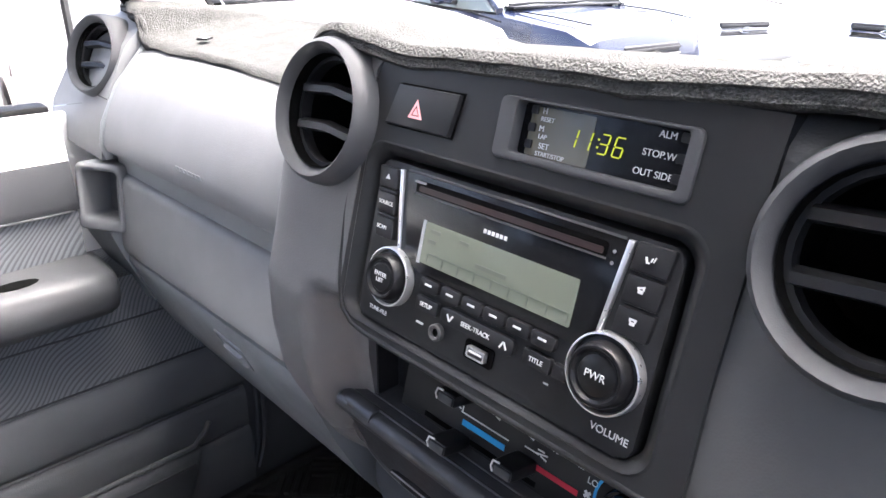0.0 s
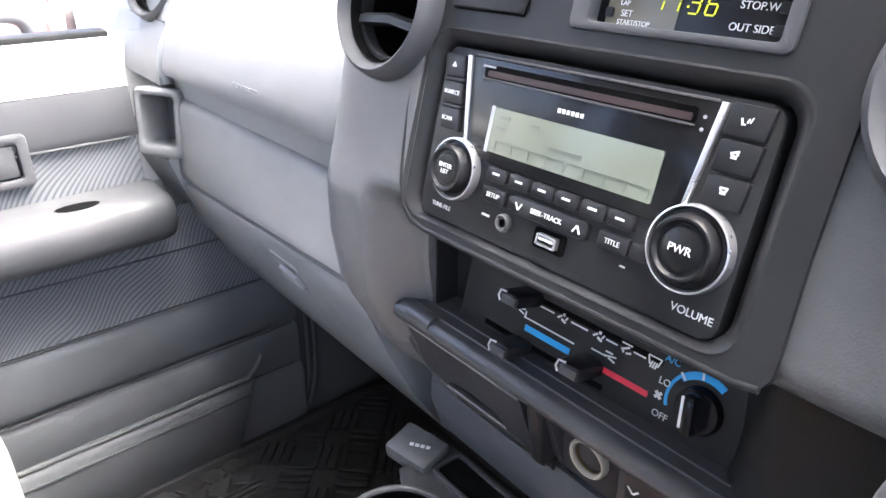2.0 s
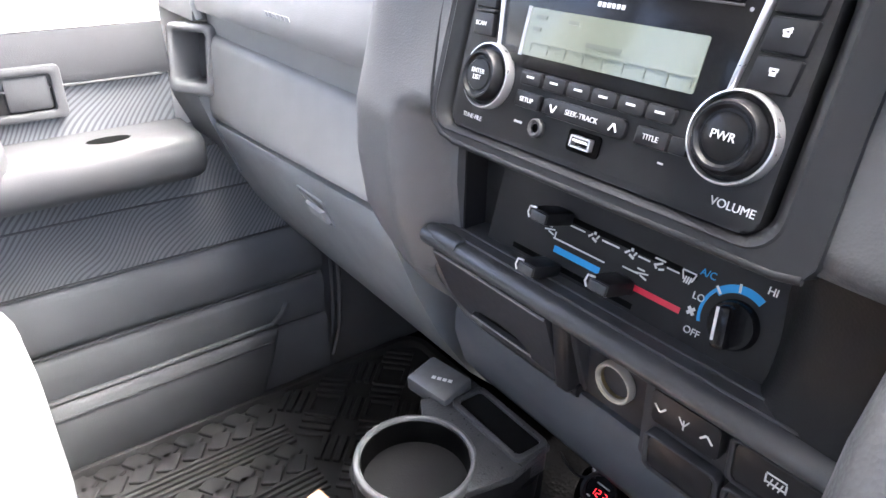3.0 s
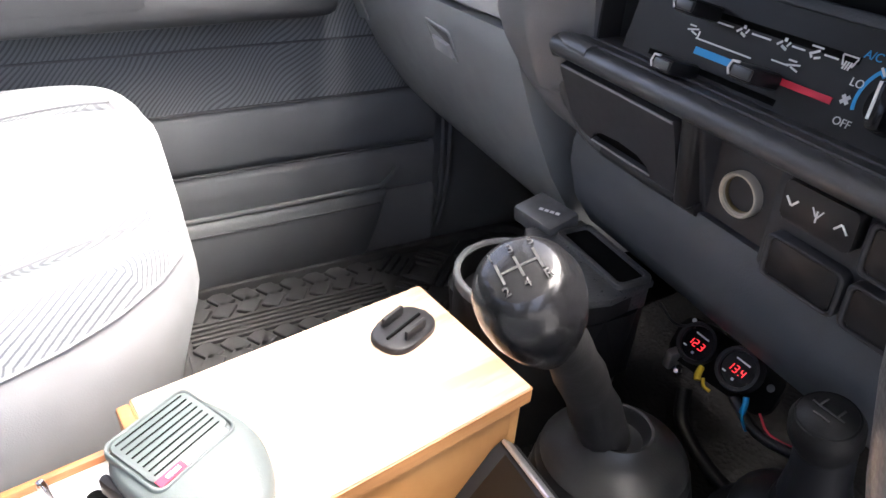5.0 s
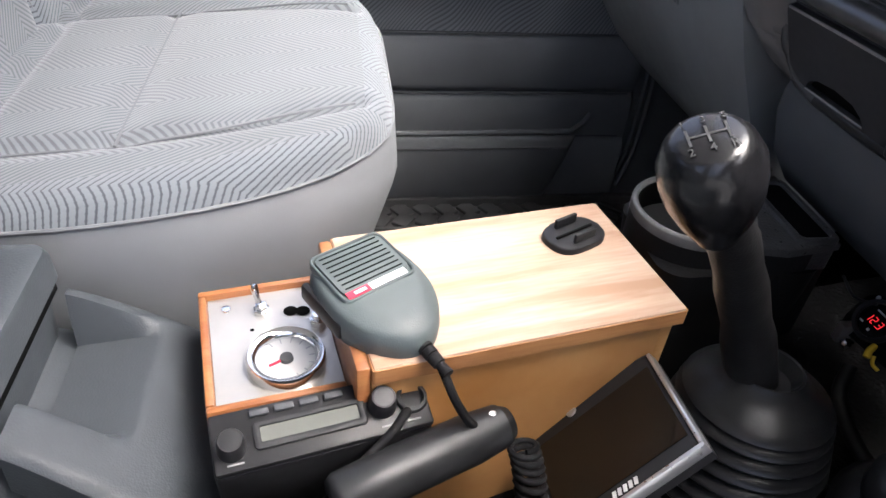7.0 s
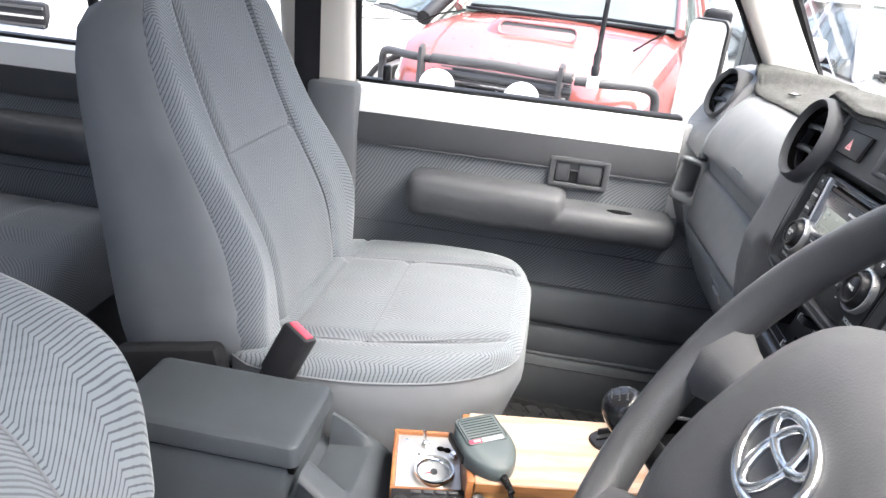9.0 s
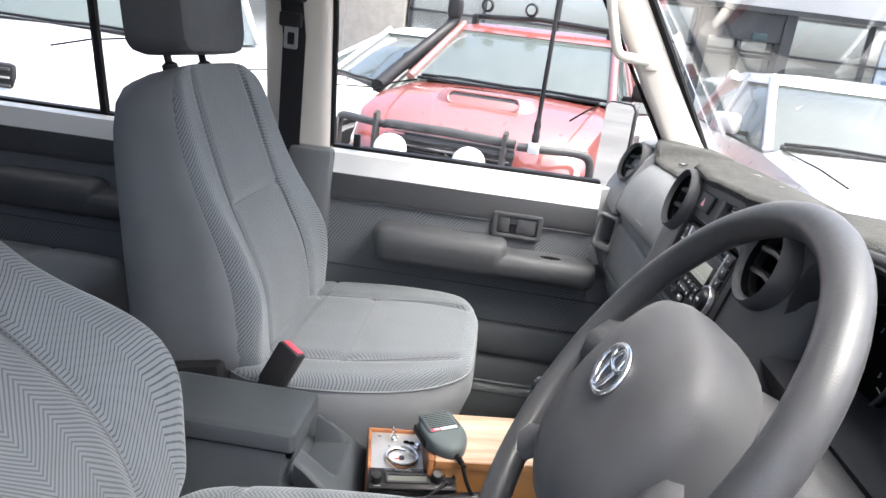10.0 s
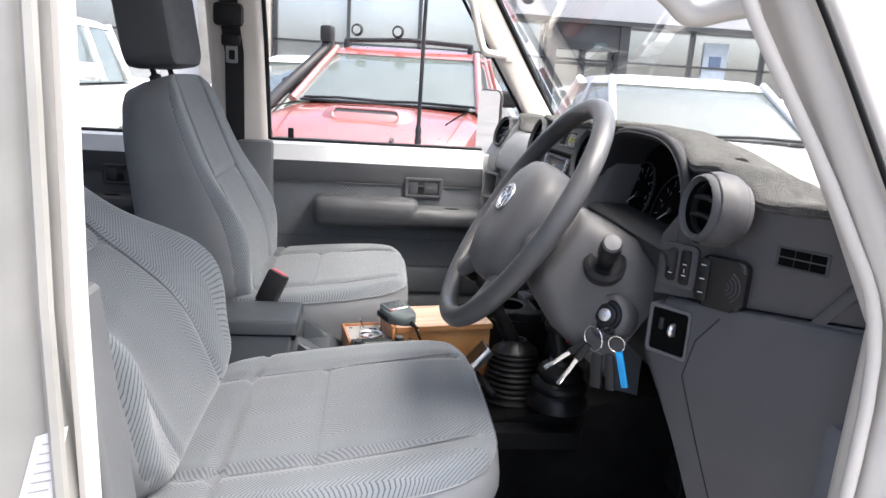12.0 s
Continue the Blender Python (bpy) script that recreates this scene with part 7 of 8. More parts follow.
# ---- cup holder ----
DECKGREY = material("push_button_grey", (0.085, 0.087, 0.09), 0.4, vary=0.15, vary_size=0.01)
CUPGREY = material("cup_holder_plastic", (0.04, 0.041, 0.043), 0.3, grain=0.5, grain_size=0.0018, vary=0.2, vary_size=0.02)
cup = thing("cup_holder", "black plastic cup holder with a card pocket on the tunnel", "cup holder")
oc = [(-0.084 + 0.0465 * math.cos(2 * math.pi * i / 48), -0.06 + 0.0465 * math.sin(2 * math.pi * i / 48)) for i in range(48)]
ic = [(-0.084 + 0.0415 * math.cos(2 * math.pi * i / 48), -0.06 + 0.0415 * math.sin(2 * math.pi * i / 48)) for i in range(48)]
part("cup_rim", ring(oc, ic, 0.946, 0.9545, 0.002), DECKGREY, cup, "round cup ring with a worn pale edge", smooth=50)
# same plastic as the rim, but near-black: shade on the wall as colour
part("cup_wall", ring([(-0.084 + (x + 0.084) * 0.985, -0.06 + (y + 0.06) * 0.985) for x, y in oc], ic, 0.86, 0.946), RUBBER, cup, smooth=50)
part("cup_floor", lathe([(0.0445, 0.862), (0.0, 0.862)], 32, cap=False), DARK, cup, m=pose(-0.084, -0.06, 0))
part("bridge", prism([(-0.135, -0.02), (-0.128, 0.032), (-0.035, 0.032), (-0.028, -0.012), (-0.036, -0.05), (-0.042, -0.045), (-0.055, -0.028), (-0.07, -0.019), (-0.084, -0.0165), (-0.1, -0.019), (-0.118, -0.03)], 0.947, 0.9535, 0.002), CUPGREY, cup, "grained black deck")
# deck's sides darker than its top, the shade below painted in
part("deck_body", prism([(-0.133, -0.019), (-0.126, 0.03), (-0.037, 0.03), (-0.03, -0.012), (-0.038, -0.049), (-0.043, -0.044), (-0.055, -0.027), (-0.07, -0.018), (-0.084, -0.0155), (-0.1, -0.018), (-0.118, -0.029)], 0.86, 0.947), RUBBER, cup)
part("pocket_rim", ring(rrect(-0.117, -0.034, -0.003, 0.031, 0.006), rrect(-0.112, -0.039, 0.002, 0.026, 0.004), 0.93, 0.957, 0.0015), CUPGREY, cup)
# thin black sheet on the solid deck, painted as the pocket's shade
part("pocket_shade", prism(rrect(-0.112, -0.039, 0.002, 0.026, 0.004), 0.9536, 0.9542), DARK, cup)
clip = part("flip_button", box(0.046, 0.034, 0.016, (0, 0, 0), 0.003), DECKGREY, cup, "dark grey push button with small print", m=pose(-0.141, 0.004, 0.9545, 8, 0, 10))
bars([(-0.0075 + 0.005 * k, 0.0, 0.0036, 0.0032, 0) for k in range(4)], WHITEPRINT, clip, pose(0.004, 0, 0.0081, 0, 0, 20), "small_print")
# black sleeve inside the ring: the cup's inner shade as colour
part("cup_shade", ring([(-0.084 + (x + 0.084) * 0.998, -0.06 + (y + 0.06) * 0.998) for x, y in ic], [(-0.084 + (x + 0.084) * 0.975, -0.06 + (y + 0.06) * 0.975) for x, y in ic], 0.861, 0.9515), DARK, cup, "black sleeve painted as the shade in the cup well")
part("skirt", loft([[(x, y, z) for x, y in rrect(-0.13 + k, -0.03 - k, -0.1 + k, 0.03, 0.02)] for z, k in ((0.8, 0.01), (0.93, 0.0))]), RUBBER, cup)

# ---- voltmeters with loose wiring under the dashboard ----
for x, y, z, txt in ((-0.01, 0.071, 0.8976, "12.3"), (0.0303, 0.0695, 0.906, "13.4")):
    vm = thing("voltmeter", "small round black voltmeter with red digits", "voltmeter", "voltmeters", m=pose(x, y, z, 56, 0, 4) @ Matrix.Diagonal((1.0, 1.0, 1.0, 1)))
    part("bezel", lathe([(0.0175, -0.02), (0.0175, 0.0), (0.0165, 0.0035), (0.014, 0.003), (0.0135, 0.0)], 28, cap=False), BLACK, vm, smooth=50)
    part("face", lathe([(0.0138, 0.0), (0.0, 0.0)], 24, cap=False), GLOSS, vm)
    segments(txt, -0.0062, -0.001, 0.0056, RDIGIT, vm, 0.0006)
    bars([(0, 0.0065, 0.012, 0.0012, 0), (-0.008, -0.007, 0.003, 0.0012, 0), (0.001, -0.0085, 0.002, 0.002, 0)], WHITEPRINT, vm, pose(0, 0, 0.0004), "small_print")
vp = thing("meter_plate", "black mounting plate for the two voltmeters", "bracket", m=pose(0.013, 0.0715, 0.898, 56, -6, 4))
part("plate", prism(rrect(-0.045, 0.05, -0.019, 0.019, 0.012), -0.006, -0.001), DARK, vp)
part("bolt", lathe([(0.003, 0), (0.0, 0.001)], 12), BARGREY, vp, m=pose(0.042, 0.004, 0))
part("bolt", lathe([(0.002, 0), (0.0, 0.001)], 12), SILVER, vp, m=pose(-0.036, 0.016, 0))
wires = thing("loose_wires", "loose coloured wires and connectors below the voltmeters", "wires")
for pts, mt, r in (
    ([(0.004, 0.066, 0.886), (0.006, 0.061, 0.883), (0.009, 0.058, 0.88)], YELLOW, 0.0028),
    ([(0.012, 0.06, 0.884), (0.016, 0.058, 0.88), (0.021, 0.06, 0.878)], YELLOW, 0.0014),
    ([(0.029, 0.074, 0.883), (0.0325, 0.072, 0.88), (0.036, 0.07, 0.878)], YELLOW, 0.0022),
    ([(0.053, 0.054, 0.905), (0.0555, 0.052, 0.901), (0.057, 0.05, 0.894)], BLUEPLASTIC, 0.0022),
    ([(0.057, 0.05, 0.894), (0.06, 0.05, 0.888), (0.062, 0.054, 0.88)], BLUEPLASTIC, 0.0011),
    ([(0.06, 0.066, 0.89), (0.075, 0.06, 0.887), (0.095, 0.065, 0.889)], REDPRINT, 0.0009),
    ([(-0.02, 0.075, 0.905), (-0.035, 0.068, 0.9), (-0.06, 0.075, 0.9)], BLACK, 0.0012),
    ([(0.04, 0.062, 0.888), (0.07, 0.055, 0.884), (0.1, 0.06, 0.89)], BLACK, 0.004),
    ([(0.0, 0.06, 0.86), (0.02, 0.045, 0.845), (0.06, 0.045, 0.83), (0.1, 0.05, 0.83)], BLACK, 0.006),
):
    part("wire", tube(smooth_path(pts, 4), r, 7), mt, wires, smooth=60)
part("terminal", box(0.008, 0.012, 0.017, (-0.019, 0.058, 0.879), 0.002), ALLOY, wires, "dull silver terminal", m=pose(0, 0, 0))
part("nut", lathe([(0.0045, 0), (0.0045, 0.006), (0.002, 0.0085), (0.0, 0.0085)], 6), CHROME, wires, m=pose(-0.008, 0.056, 0.876, 60, 0, 20))

# ---- belts, buckles, handles, mirror ----
belt = thing("seat_belt", "black seat belt hanging on the door post", "seat belt")
part("strap", sheet([[(-0.612, -0.778, z), (-0.612, -0.728, z + 0.004)] for z in (0.85, 1.0, 1.2, 1.4, 1.47)] + [[(-0.612, -0.79, 1.56), (-0.606, -0.74, 1.57)], [(-0.6, -0.795, 1.7), (-0.596, -0.745, 1.7)]], 0.0015, (1, 0, 0)), BLACK, belt, "black webbing")
part("pillar_loop", box(0.03, 0.08, 0.06, (-0.6, -0.765, 1.57), 0.012), BLACK, belt)
part("tongue", ring(rrect(-0.016, 0.016, -0.03, 0.022, 0.005), rrect(-0.009, 0.009, -0.021, 0.004, 0.003), 0, 0.003), SILVER, belt, "metal tongue", m=pose(-0.606, -0.758, 1.475, 90, 0, 80))
part("tongue_cap", box(0.012, 0.05, 0.03, (-0.603, -0.76, 1.505), 0.005), BLACK, belt)
for x, y, z, ry, rx in ((-0.082, -0.572, 0.985, -8, -24),):
    bk = thing("belt_buckle", "black seat belt buckle with a red press button", "buckle", "buckles", m=pose(x, y, z) @ pose(0, 0, 0, rx, ry, 0) @ pose(0, 0, 0, 0, 0, 68))
    part("housing", box(0.044, 0.026, 0.075, (0, 0, -0.01), 0.005), BLACK, bk)
    part("stalk_cover", box(0.04, 0.02, 0.08, (0, 0, -0.08), 0.004), BLACK, bk)
    part("press_button", box(0.034, 0.014, 0.004, (0, 0.0, 0.0275), 0.0015), REDPLASTIC, bk, "red press button")


def grab(pts, label):
    g = thing("grab_handle", label, "grab handle")
    part("bar", tube(smooth_path(pts, 5), 0.0105, 12), CREAM, g, smooth=60)
    for p in (pts[0], pts[-1]):
        part("mounting_foot", box(0.03, 0.03, 0.04, p, 0.008), CREAM, g)


grab([(-0.632, 0.006, 1.515), (-0.605, -0.034, 1.515), (-0.6, -0.066, 1.519), (-0.6, -0.081, 1.545), (-0.598, -0.098, 1.6), (-0.59, -0.118, 1.66), (-0.585, -0.15, 1.72), (-0.605, -0.165, 1.745)], "pale grey grab handle on the windscreen pillar")
grab([(0.728, 0.0, 1.522), (0.703, -0.04, 1.514), (0.7, -0.076, 1.506), (0.7, -0.097, 1.52), (0.696, -0.122, 1.544), (0.686, -0.16, 1.62), (0.672, -0.19, 1.7), (0.678, -0.19, 1.735)], "pale grey grab handle on the driver's pillar")
rv = thing("rear_view_mirror", "black interior mirror on the windscreen", "mirror")
part("stem", tube([(0.05, -0.06, 1.76), (0.05, -0.075, 1.7), (0.05, -0.085, 1.64)], 0.008, 8), BLACK, rv)
part("shell", box(0.26, 0.028, 0.076, (0, 0, 0), 0.012, 3), BLACK, rv, "black mirror shell", m=pose(0.05, -0.1, 1.63, 0, 0, -14))
om = thing("door_mirror", "dark-framed door mirror outside the passenger window", "mirror", m=pose(-0.8, -0.008, 1.3, 0, 0, 34))
part("housing", loft([[(x, y, z) for x, z in rrect(-0.052 + k, 0.052 - k, -0.117 + k, 0.117 - k, 0.02 - 0.3 * k)] for y, k in ((-0.003, 0.001), (0.003, 0.0), (0.01, 0.006), (0.02, 0.018), (0.026, 0.034))]), BARGREY, om, "dark grey mirror housing", smooth=50)
part("mirror_glass", moved(prism(rrect(-0.048, 0.048, -0.1125, 0.1125, 0.017), 0.0, 0.003), pose(0, -0.0035, 0, 90, 0, 0)), material("mirror_glass", (0.9, 0.9, 0.9), 0.02, metal=1.0, vary=0.0), om, "silvered mirror glass")
part("arm", tube([(0.0, 0.025, -0.105), (0.03, 0.02, -0.14), (0.09, -0.02, -0.15)], 0.012, 8), BLACK, om)

# ---- floor mats ----
fm = thing("floor_mat", "black rubber floor mat with chevron and herringbone ribs", "floor mat")
part("sheet", prism(rrect(-0.61, -0.14, -0.3, 0.3, 0.04), 0.6, 0.607), MAT, fm)
part("rim", ring(rrect(-0.61, -0.14, -0.3, 0.3, 0.04), rrect(-0.597, -0.153, -0.287, 0.287, 0.03), 0.605, 0.622, 0.003), MAT, fm)
ribs = []
for cx in (-0.57, -0.465, -0.36, -0.255):
    for j in range(8):
        for s_ in (-1, 1):
            ribs.append(box(0.034, 0.026, 0.006, (0, 0, 0), 0.002, m=pose(cx + s_ * 0.0135, -0.262 + j * 0.036, 0.6095, 0, 0, -s_ * 34)))
    for k in range(5):
        ribs.append(span(cx + 0.033 + 0.0098 * k, cx + 0.0385 + 0.0098 * k, -0.28, 0.01, 0.607, 0.613, 0.001))
for i in range(7):
    for j in range(4):
        for k in range(4):
            turn = 45 if (i + j) % 2 else -45
            off = (k - 1.5) * 0.014
            ribs.append(box(0.05, 0.0095, 0.006, (0, off, 0), 0.0015, m=pose(-0.57 + 0.062 * i, 0.05 + 0.062 * j, 0.6095, 0, 0, turn)))
mesh_ribs = part("ribs", join(*ribs), MAT, fm, "raised chevron ribs", smooth=0)
mesh_ribs["kind"] = "stuff"
fd = thing("floor_mat", "plain black rubber mat in the driver's footwell", "floor mat")
part("sheet", prism(rrect(0.19, 0.69, -0.3, 0.28, 0.04), 0.6, 0.608), MAT, fd)
part("rim", ring(rrect(0.19, 0.69, -0.3, 0.28, 0.04), rrect(0.203, 0.677, -0.287, 0.267, 0.03), 0.606, 0.62, 0.003), MAT, fd)
for x, w in ((0.3, 0.06), (0.41, 0.07), (0.53, 0.05)):
    pd = thing("foot_pedal", "black rubber-faced foot pedal", "pedal", "pedals")
    part("pad", box(w, 0.014, 0.06, (x, 0.2, 0.76), 0.004, m=None), RUBBER, pd)
    part("arm", tube([(x, 0.21, 0.77), (x, 0.26, 0.9), (x, 0.24, 1.05)], 0.008, 8), BLACK, pd)


# ---- outside: a row of parked cars and a glazed showroom ----
structure("ground", sheet([[(x, y, 0) for x in (-400, -20, 0, 20, 400)] for y in (-400, -20, 0, 20, 400)], 0.1, (0, 0, 1)), ASPHALT, "grey asphalt of the car park", "ground", smooth=0)
for k in range(7):
    structure("bay_line", span(-7.0, -2.2, -6.35 + 2.6 * k, -6.25 + 2.6 * k, 0.0, 0.004), WHITEPRINT, "painted white parking bay line", "road marking", smooth=0)


def car(label, paint, m, L=4.5, W=1.76, hood=1.0, belt=1.0, roof=1.47, cowl=-1.0, rf=-1.75, rr=-3.5, tail=-4.1, bed=False, mirror=None, name="parked_car", nose=0.95, gz=0.7, gw=0.42):
    """A parked car, nose towards local +x, standing on z = 0."""
    c = thing(name, label, "car", "parked cars", m=m)
    h = W / 2
    rows = []
    for x, top, w, low in ((0.0, hood * (nose - 0.23), 0.78, 0.42), (-0.06, hood * (nose - 0.09), 0.88, 0.3), (-0.25, hood * nose, 0.96, 0.22), (-0.6, hood * (0.3 * nose + 0.7), 1.0, 0.22), (cowl, hood + 0.02, 1.0, 0.22), (cowl - 0.6, belt, 1.0, 0.22), (-L + 0.5, belt, 1.0, 0.22), (-L + 0.1, belt - 0.02, 0.97, 0.3), (-L, belt - 0.15, 0.9, 0.4)):
        ww = h * w
        rows.append([(x, -ww * 0.96, low), (x, -ww, low + 0.12), (x, -ww, top * 0.6), (x, -ww * 0.985, top * 0.82), (x, -ww * 0.93, top * 0.95), (x, -ww * 0.8, top * 0.985), (x, -ww * 0.4, top), (x, 0, top + 0.01), (x, ww * 0.4, top), (x, ww * 0.8, top * 0.985), (x, ww * 0.93, top * 0.95), (x, ww * 0.985, top * 0.82), (x, ww, top * 0.6), (x, ww, low + 0.12), (x, ww * 0.96, low)])
    part("body", loft(rows), paint, c, smooth=40)
    def house(z, k):
        t = (z - belt) / (roof - belt)
        xa, xb, w = cowl - 0.02 + (rf - cowl) * t, tail + (rr - tail) * t, h * (0.93 - 0.17 * t)
        return [(x + 0, y, z) for x, y in rrect(xb + k, xa - k, -w + k, w - k, 0.08, 4)]
    part("windows", loft([house(belt - 0.03, 0.0), house((belt + roof) / 2, 0.0), house(roof - 0.01, 0.0)]), CARGLASS, c, "dark reflecting windows", smooth=60)
    part("roof", loft([house(roof - 0.05, -0.012), house(roof - 0.01, -0.005), [(x, y, roof + 0.03) for x, y, z in house(roof, 0.08)], [(x, y, roof + 0.045) for x, y, z in house(roof, 0.3)]]), paint, c, smooth=60)
    wb, wr = h * 0.9, h * 0.745
    for s in (-1, 1):
        part("pillar", tube([(cowl + 0.03, s * wb, belt - 0.02), (rf, s * wr, roof)], 0.035, 8), paint, c, smooth=60)
        mid = (rf + rr) / 2
        part("pillar", tube([(mid, s * (h * 0.935), belt - 0.02), (mid, s * (wr + 0.01), roof)], 0.03, 8), paint, c, smooth=60)
        part("pillar", tube([(tail + 0.02, s * wb, belt - 0.02), (rr, s * wr, roof)], 0.045, 8), paint, c, smooth=60)
        mr = part("door_mirror", box(0.12, 0.2, 0.15, (cowl - 0.5, s * (h + 0.1), belt + 0.08), 0.04, 3), mirror or paint, c, smooth=60)
        part("mirror_stalk", box(0.05, 0.1, 0.04, (cowl - 0.5, s * h * 0.98, belt + 0.02), 0.01), BLACK, mr)
        part("headlight", box(0.14, 0.36, 0.17, (-0.12, s * h * 0.68, hood * (nose - 0.23)), 0.05, 3), LAMPGLASS, c, "clear headlight", smooth=60)
        for x in (-0.85, -L + 0.95):
            wheel_ = part("wheel", lathe([(0.2, -0.11), (0.32, -0.11), (0.345, -0.08), (0.345, 0.08), (0.32, 0.11), (0.2, 0.11)], 28, cap=False), TYRE, c, "black tyre", m=pose(x, s * (h - 0.1), 0.345, 90, 0, 0), smooth=50)
            part("rim", lathe([(0.2, -0.1), (0.2, 0.1), (0.1, 0.06), (0.0, 0.06)], 20), SILVERPAINT, wheel_, "silver wheel rim")
            part("arch", tube([(x + 0.4 * math.cos(radians(a)), s * (h + 0.002), 0.345 + 0.4 * math.sin(radians(a))) for a in range(0, 181, 15)], 0.025, 6), BLACK, c)
    g = part("grille", box(0.06, W * gw, 0.17, (-0.03, 0, hood * gz), 0.03), BLACK, c, "black grille")
    part("emblem", tube([(0.005, 0.075 * math.cos(2 * math.pi * i / 24), hood * gz + 0.032 * math.sin(2 * math.pi * i / 24)) for i in range(24)], 0.008, 6, closed=True), CHROME, g)
    for z in (-0.05, 0.0, 0.05):
        part("grille_bar", box(0.02, W * (gw - 0.02), 0.015, (0.002, 0, hood * gz + z)), CHROME if z == 0 else BARGREY, g)
    part("bumper", box(0.22, W * 0.94, 0.22, (-0.06, 0, 0.44), 0.08, 3), paint, c, smooth=60)
    part("bonnet_seam", tube([(-0.12, 0.62 * h * 1.2, hood * 0.955), (-0.5, 0.78 * h, hood * 0.99), (cowl + 0.1, 0.8 * h, hood * 1.005)], 0.006, 6), DARK, c)
    part("bonnet_seam", tube([(-0.12, -0.62 * h * 1.2, hood * 0.955), (-0.5, -0.78 * h, hood * 0.99), (cowl + 0.1, -0.8 * h, hood * 1.005)], 0.006, 6), DARK, c)
    for s in (-0.45, 0.3):
        part("wiper", tube([(cowl + 0.02, s * h + 0.5, hood + 0.045), (cowl + 0.02, s * h, hood + 0.055), (cowl + 0.03, s * h - 0.3, hood + 0.045)], 0.012, 6), BLACK, c)
        part("washer_jet", box(0.02, 0.025, 0.012, (cowl + 0.2, s * h, hood + 0.03), 0.004), BLACK, c)
    part("cowl_strip", box(0.12, W * 0.8, 0.02, (cowl + 0.04, 0, hood + 0.026), 0.006), BLACK, c)
    return c


RED = pose(-3.45, -0.55, 0, 0, 0, -14)
ute = car("red utility with a black bull bar and bonnet scoop", REDPAINT, RED, L=4.9, W=1.8, hood=1.19, belt=1.23, roof=1.68, cowl=-1.12, rf=-1.9, rr=-3.0, tail=-3.2, mirror=BLACK, name="red_utility", nose=0.88)


def scoop_loop(z, k, back):
    return [(x, y, z) for x, y in rrect(-0.92 + back, -0.5 - k, -0.33 + k, 0.33 - k, 0.13, 6)]


scoop = part("bonnet_scoop", loft([scoop_loop(1.06, -0.08, -0.1), scoop_loop(1.15, -0.03, -0.05), scoop_loop(1.185, 0.0, 0.0), scoop_loop(1.2, 0.03, 0.04)]), REDPAINT, ute, "raised red bonnet scoop", smooth=60)
MOUTH = pose(-0.475, 0, 1.148, 0, 62, 0)
part("scoop_lip", ring(rrect(-0.055, 0.055, -0.27, 0.27, 0.05, 5), rrect(-0.038, 0.038, -0.25, 0.25, 0.036, 5), -0.04, 0.012, 0.004), REDPAINT, scoop, m=MOUTH, smooth=50)
# plain dark plate closes the mouth and stands for its shade
part("scoop_mouth", prism(rrect(-0.04, 0.04, -0.252, 0.252, 0.036, 5), -0.03, 0.002), BARGREY, scoop, "grey plate painted as the shade in the scoop opening", m=MOUTH)
bull = thing("bull_bar", "black tubular bull bar on the red utility", "bull bar", m=RED)
part("top_tube", tube([(0.18, -0.42, 0.975), (0.2, 0.0, 0.985), (0.18, 0.42, 0.975)], 0.03, 10), BARGREY, bull, smooth=60)
part("middle_tube", tube([(0.17, -0.42, 0.9), (0.19, 0.0, 0.905), (0.17, 0.42, 0.9)], 0.02, 10), BARGREY, bull, smooth=60)
for s in (-1, 1):
    part("wing_hoop", tube(smooth_path([(0.17, s * 0.43, 0.965), (0.14, s * 0.6, 0.968), (0.05, s * 0.78, 0.965), (0.0, s * 0.84, 0.93), (-0.02, s * 0.855, 0.84), (-0.02, s * 0.85, 0.66), (0.02, s * 0.8, 0.6)], 4), 0.026, 10), BARGREY, bull, smooth=60)
    part("upright", prism([(-0.04, -0.24), (0.045, -0.24), (0.03, 0.17), (0.0, 0.19), (-0.03, 0.17)], -0.012, 0.012, 0.003), BARGREY, bull, m=pose(0.2, s * 0.42 - 0.06, 0.86, 90, 0, 0))
part("lower_beam", box(0.2, 1.7, 0.26, (0.14, 0, 0.54), 0.06, 3), BARGREY, bull, smooth=60)
for k in range(9):
    part("grille_slat", box(0.012, 0.8, 0.008, (0.09, 0, 0.75 + 0.022 * k)), BARGREY, bull)
for y in (-0.33, 0.18):
    dl = thing("driving_light", "round driving light with a white cover", "lamp", "driving lights", m=RED @ pose(0.3, y, 0.835, 0, 90, 0))
    part("cover", lathe([(0.09, -0.06), (0.1, 0.0), (0.096, 0.03), (0.06, 0.045), (0.0, 0.05)], 28), LAMPGLASS, dl, "white cover", smooth=60)
    part("bracket", box(0.06, 0.04, 0.05, (0.1, 0, -0.04), 0.01), BLACK, dl)
aer = thing("whip_aerial", "long black whip aerial on the bull bar", "aerial", m=RED @ pose(0.16, 0.53, 0.98))
part("clamp", box(0.06, 0.07, 0.07, (0, 0, -0.01), 0.012), SILVERPAINT, aer, "silver clamp")
part("spring_base", lathe([(0.02, 0.02), (0.024, 0.07), (0.018, 0.08), (0.022, 0.13), (0.014, 0.16)], 14), BLACK, aer)
part("mast", tube([(0, 0, 0.15), (0, 0.005, 0.8), (0.02, 0.03, 1.7)], [0.014, 0.013, 0.007], 8), BLACK, aer)
rack = thing("roof_rack", "black roof bar with round work lamps on the red utility", "roof rack", m=RED)
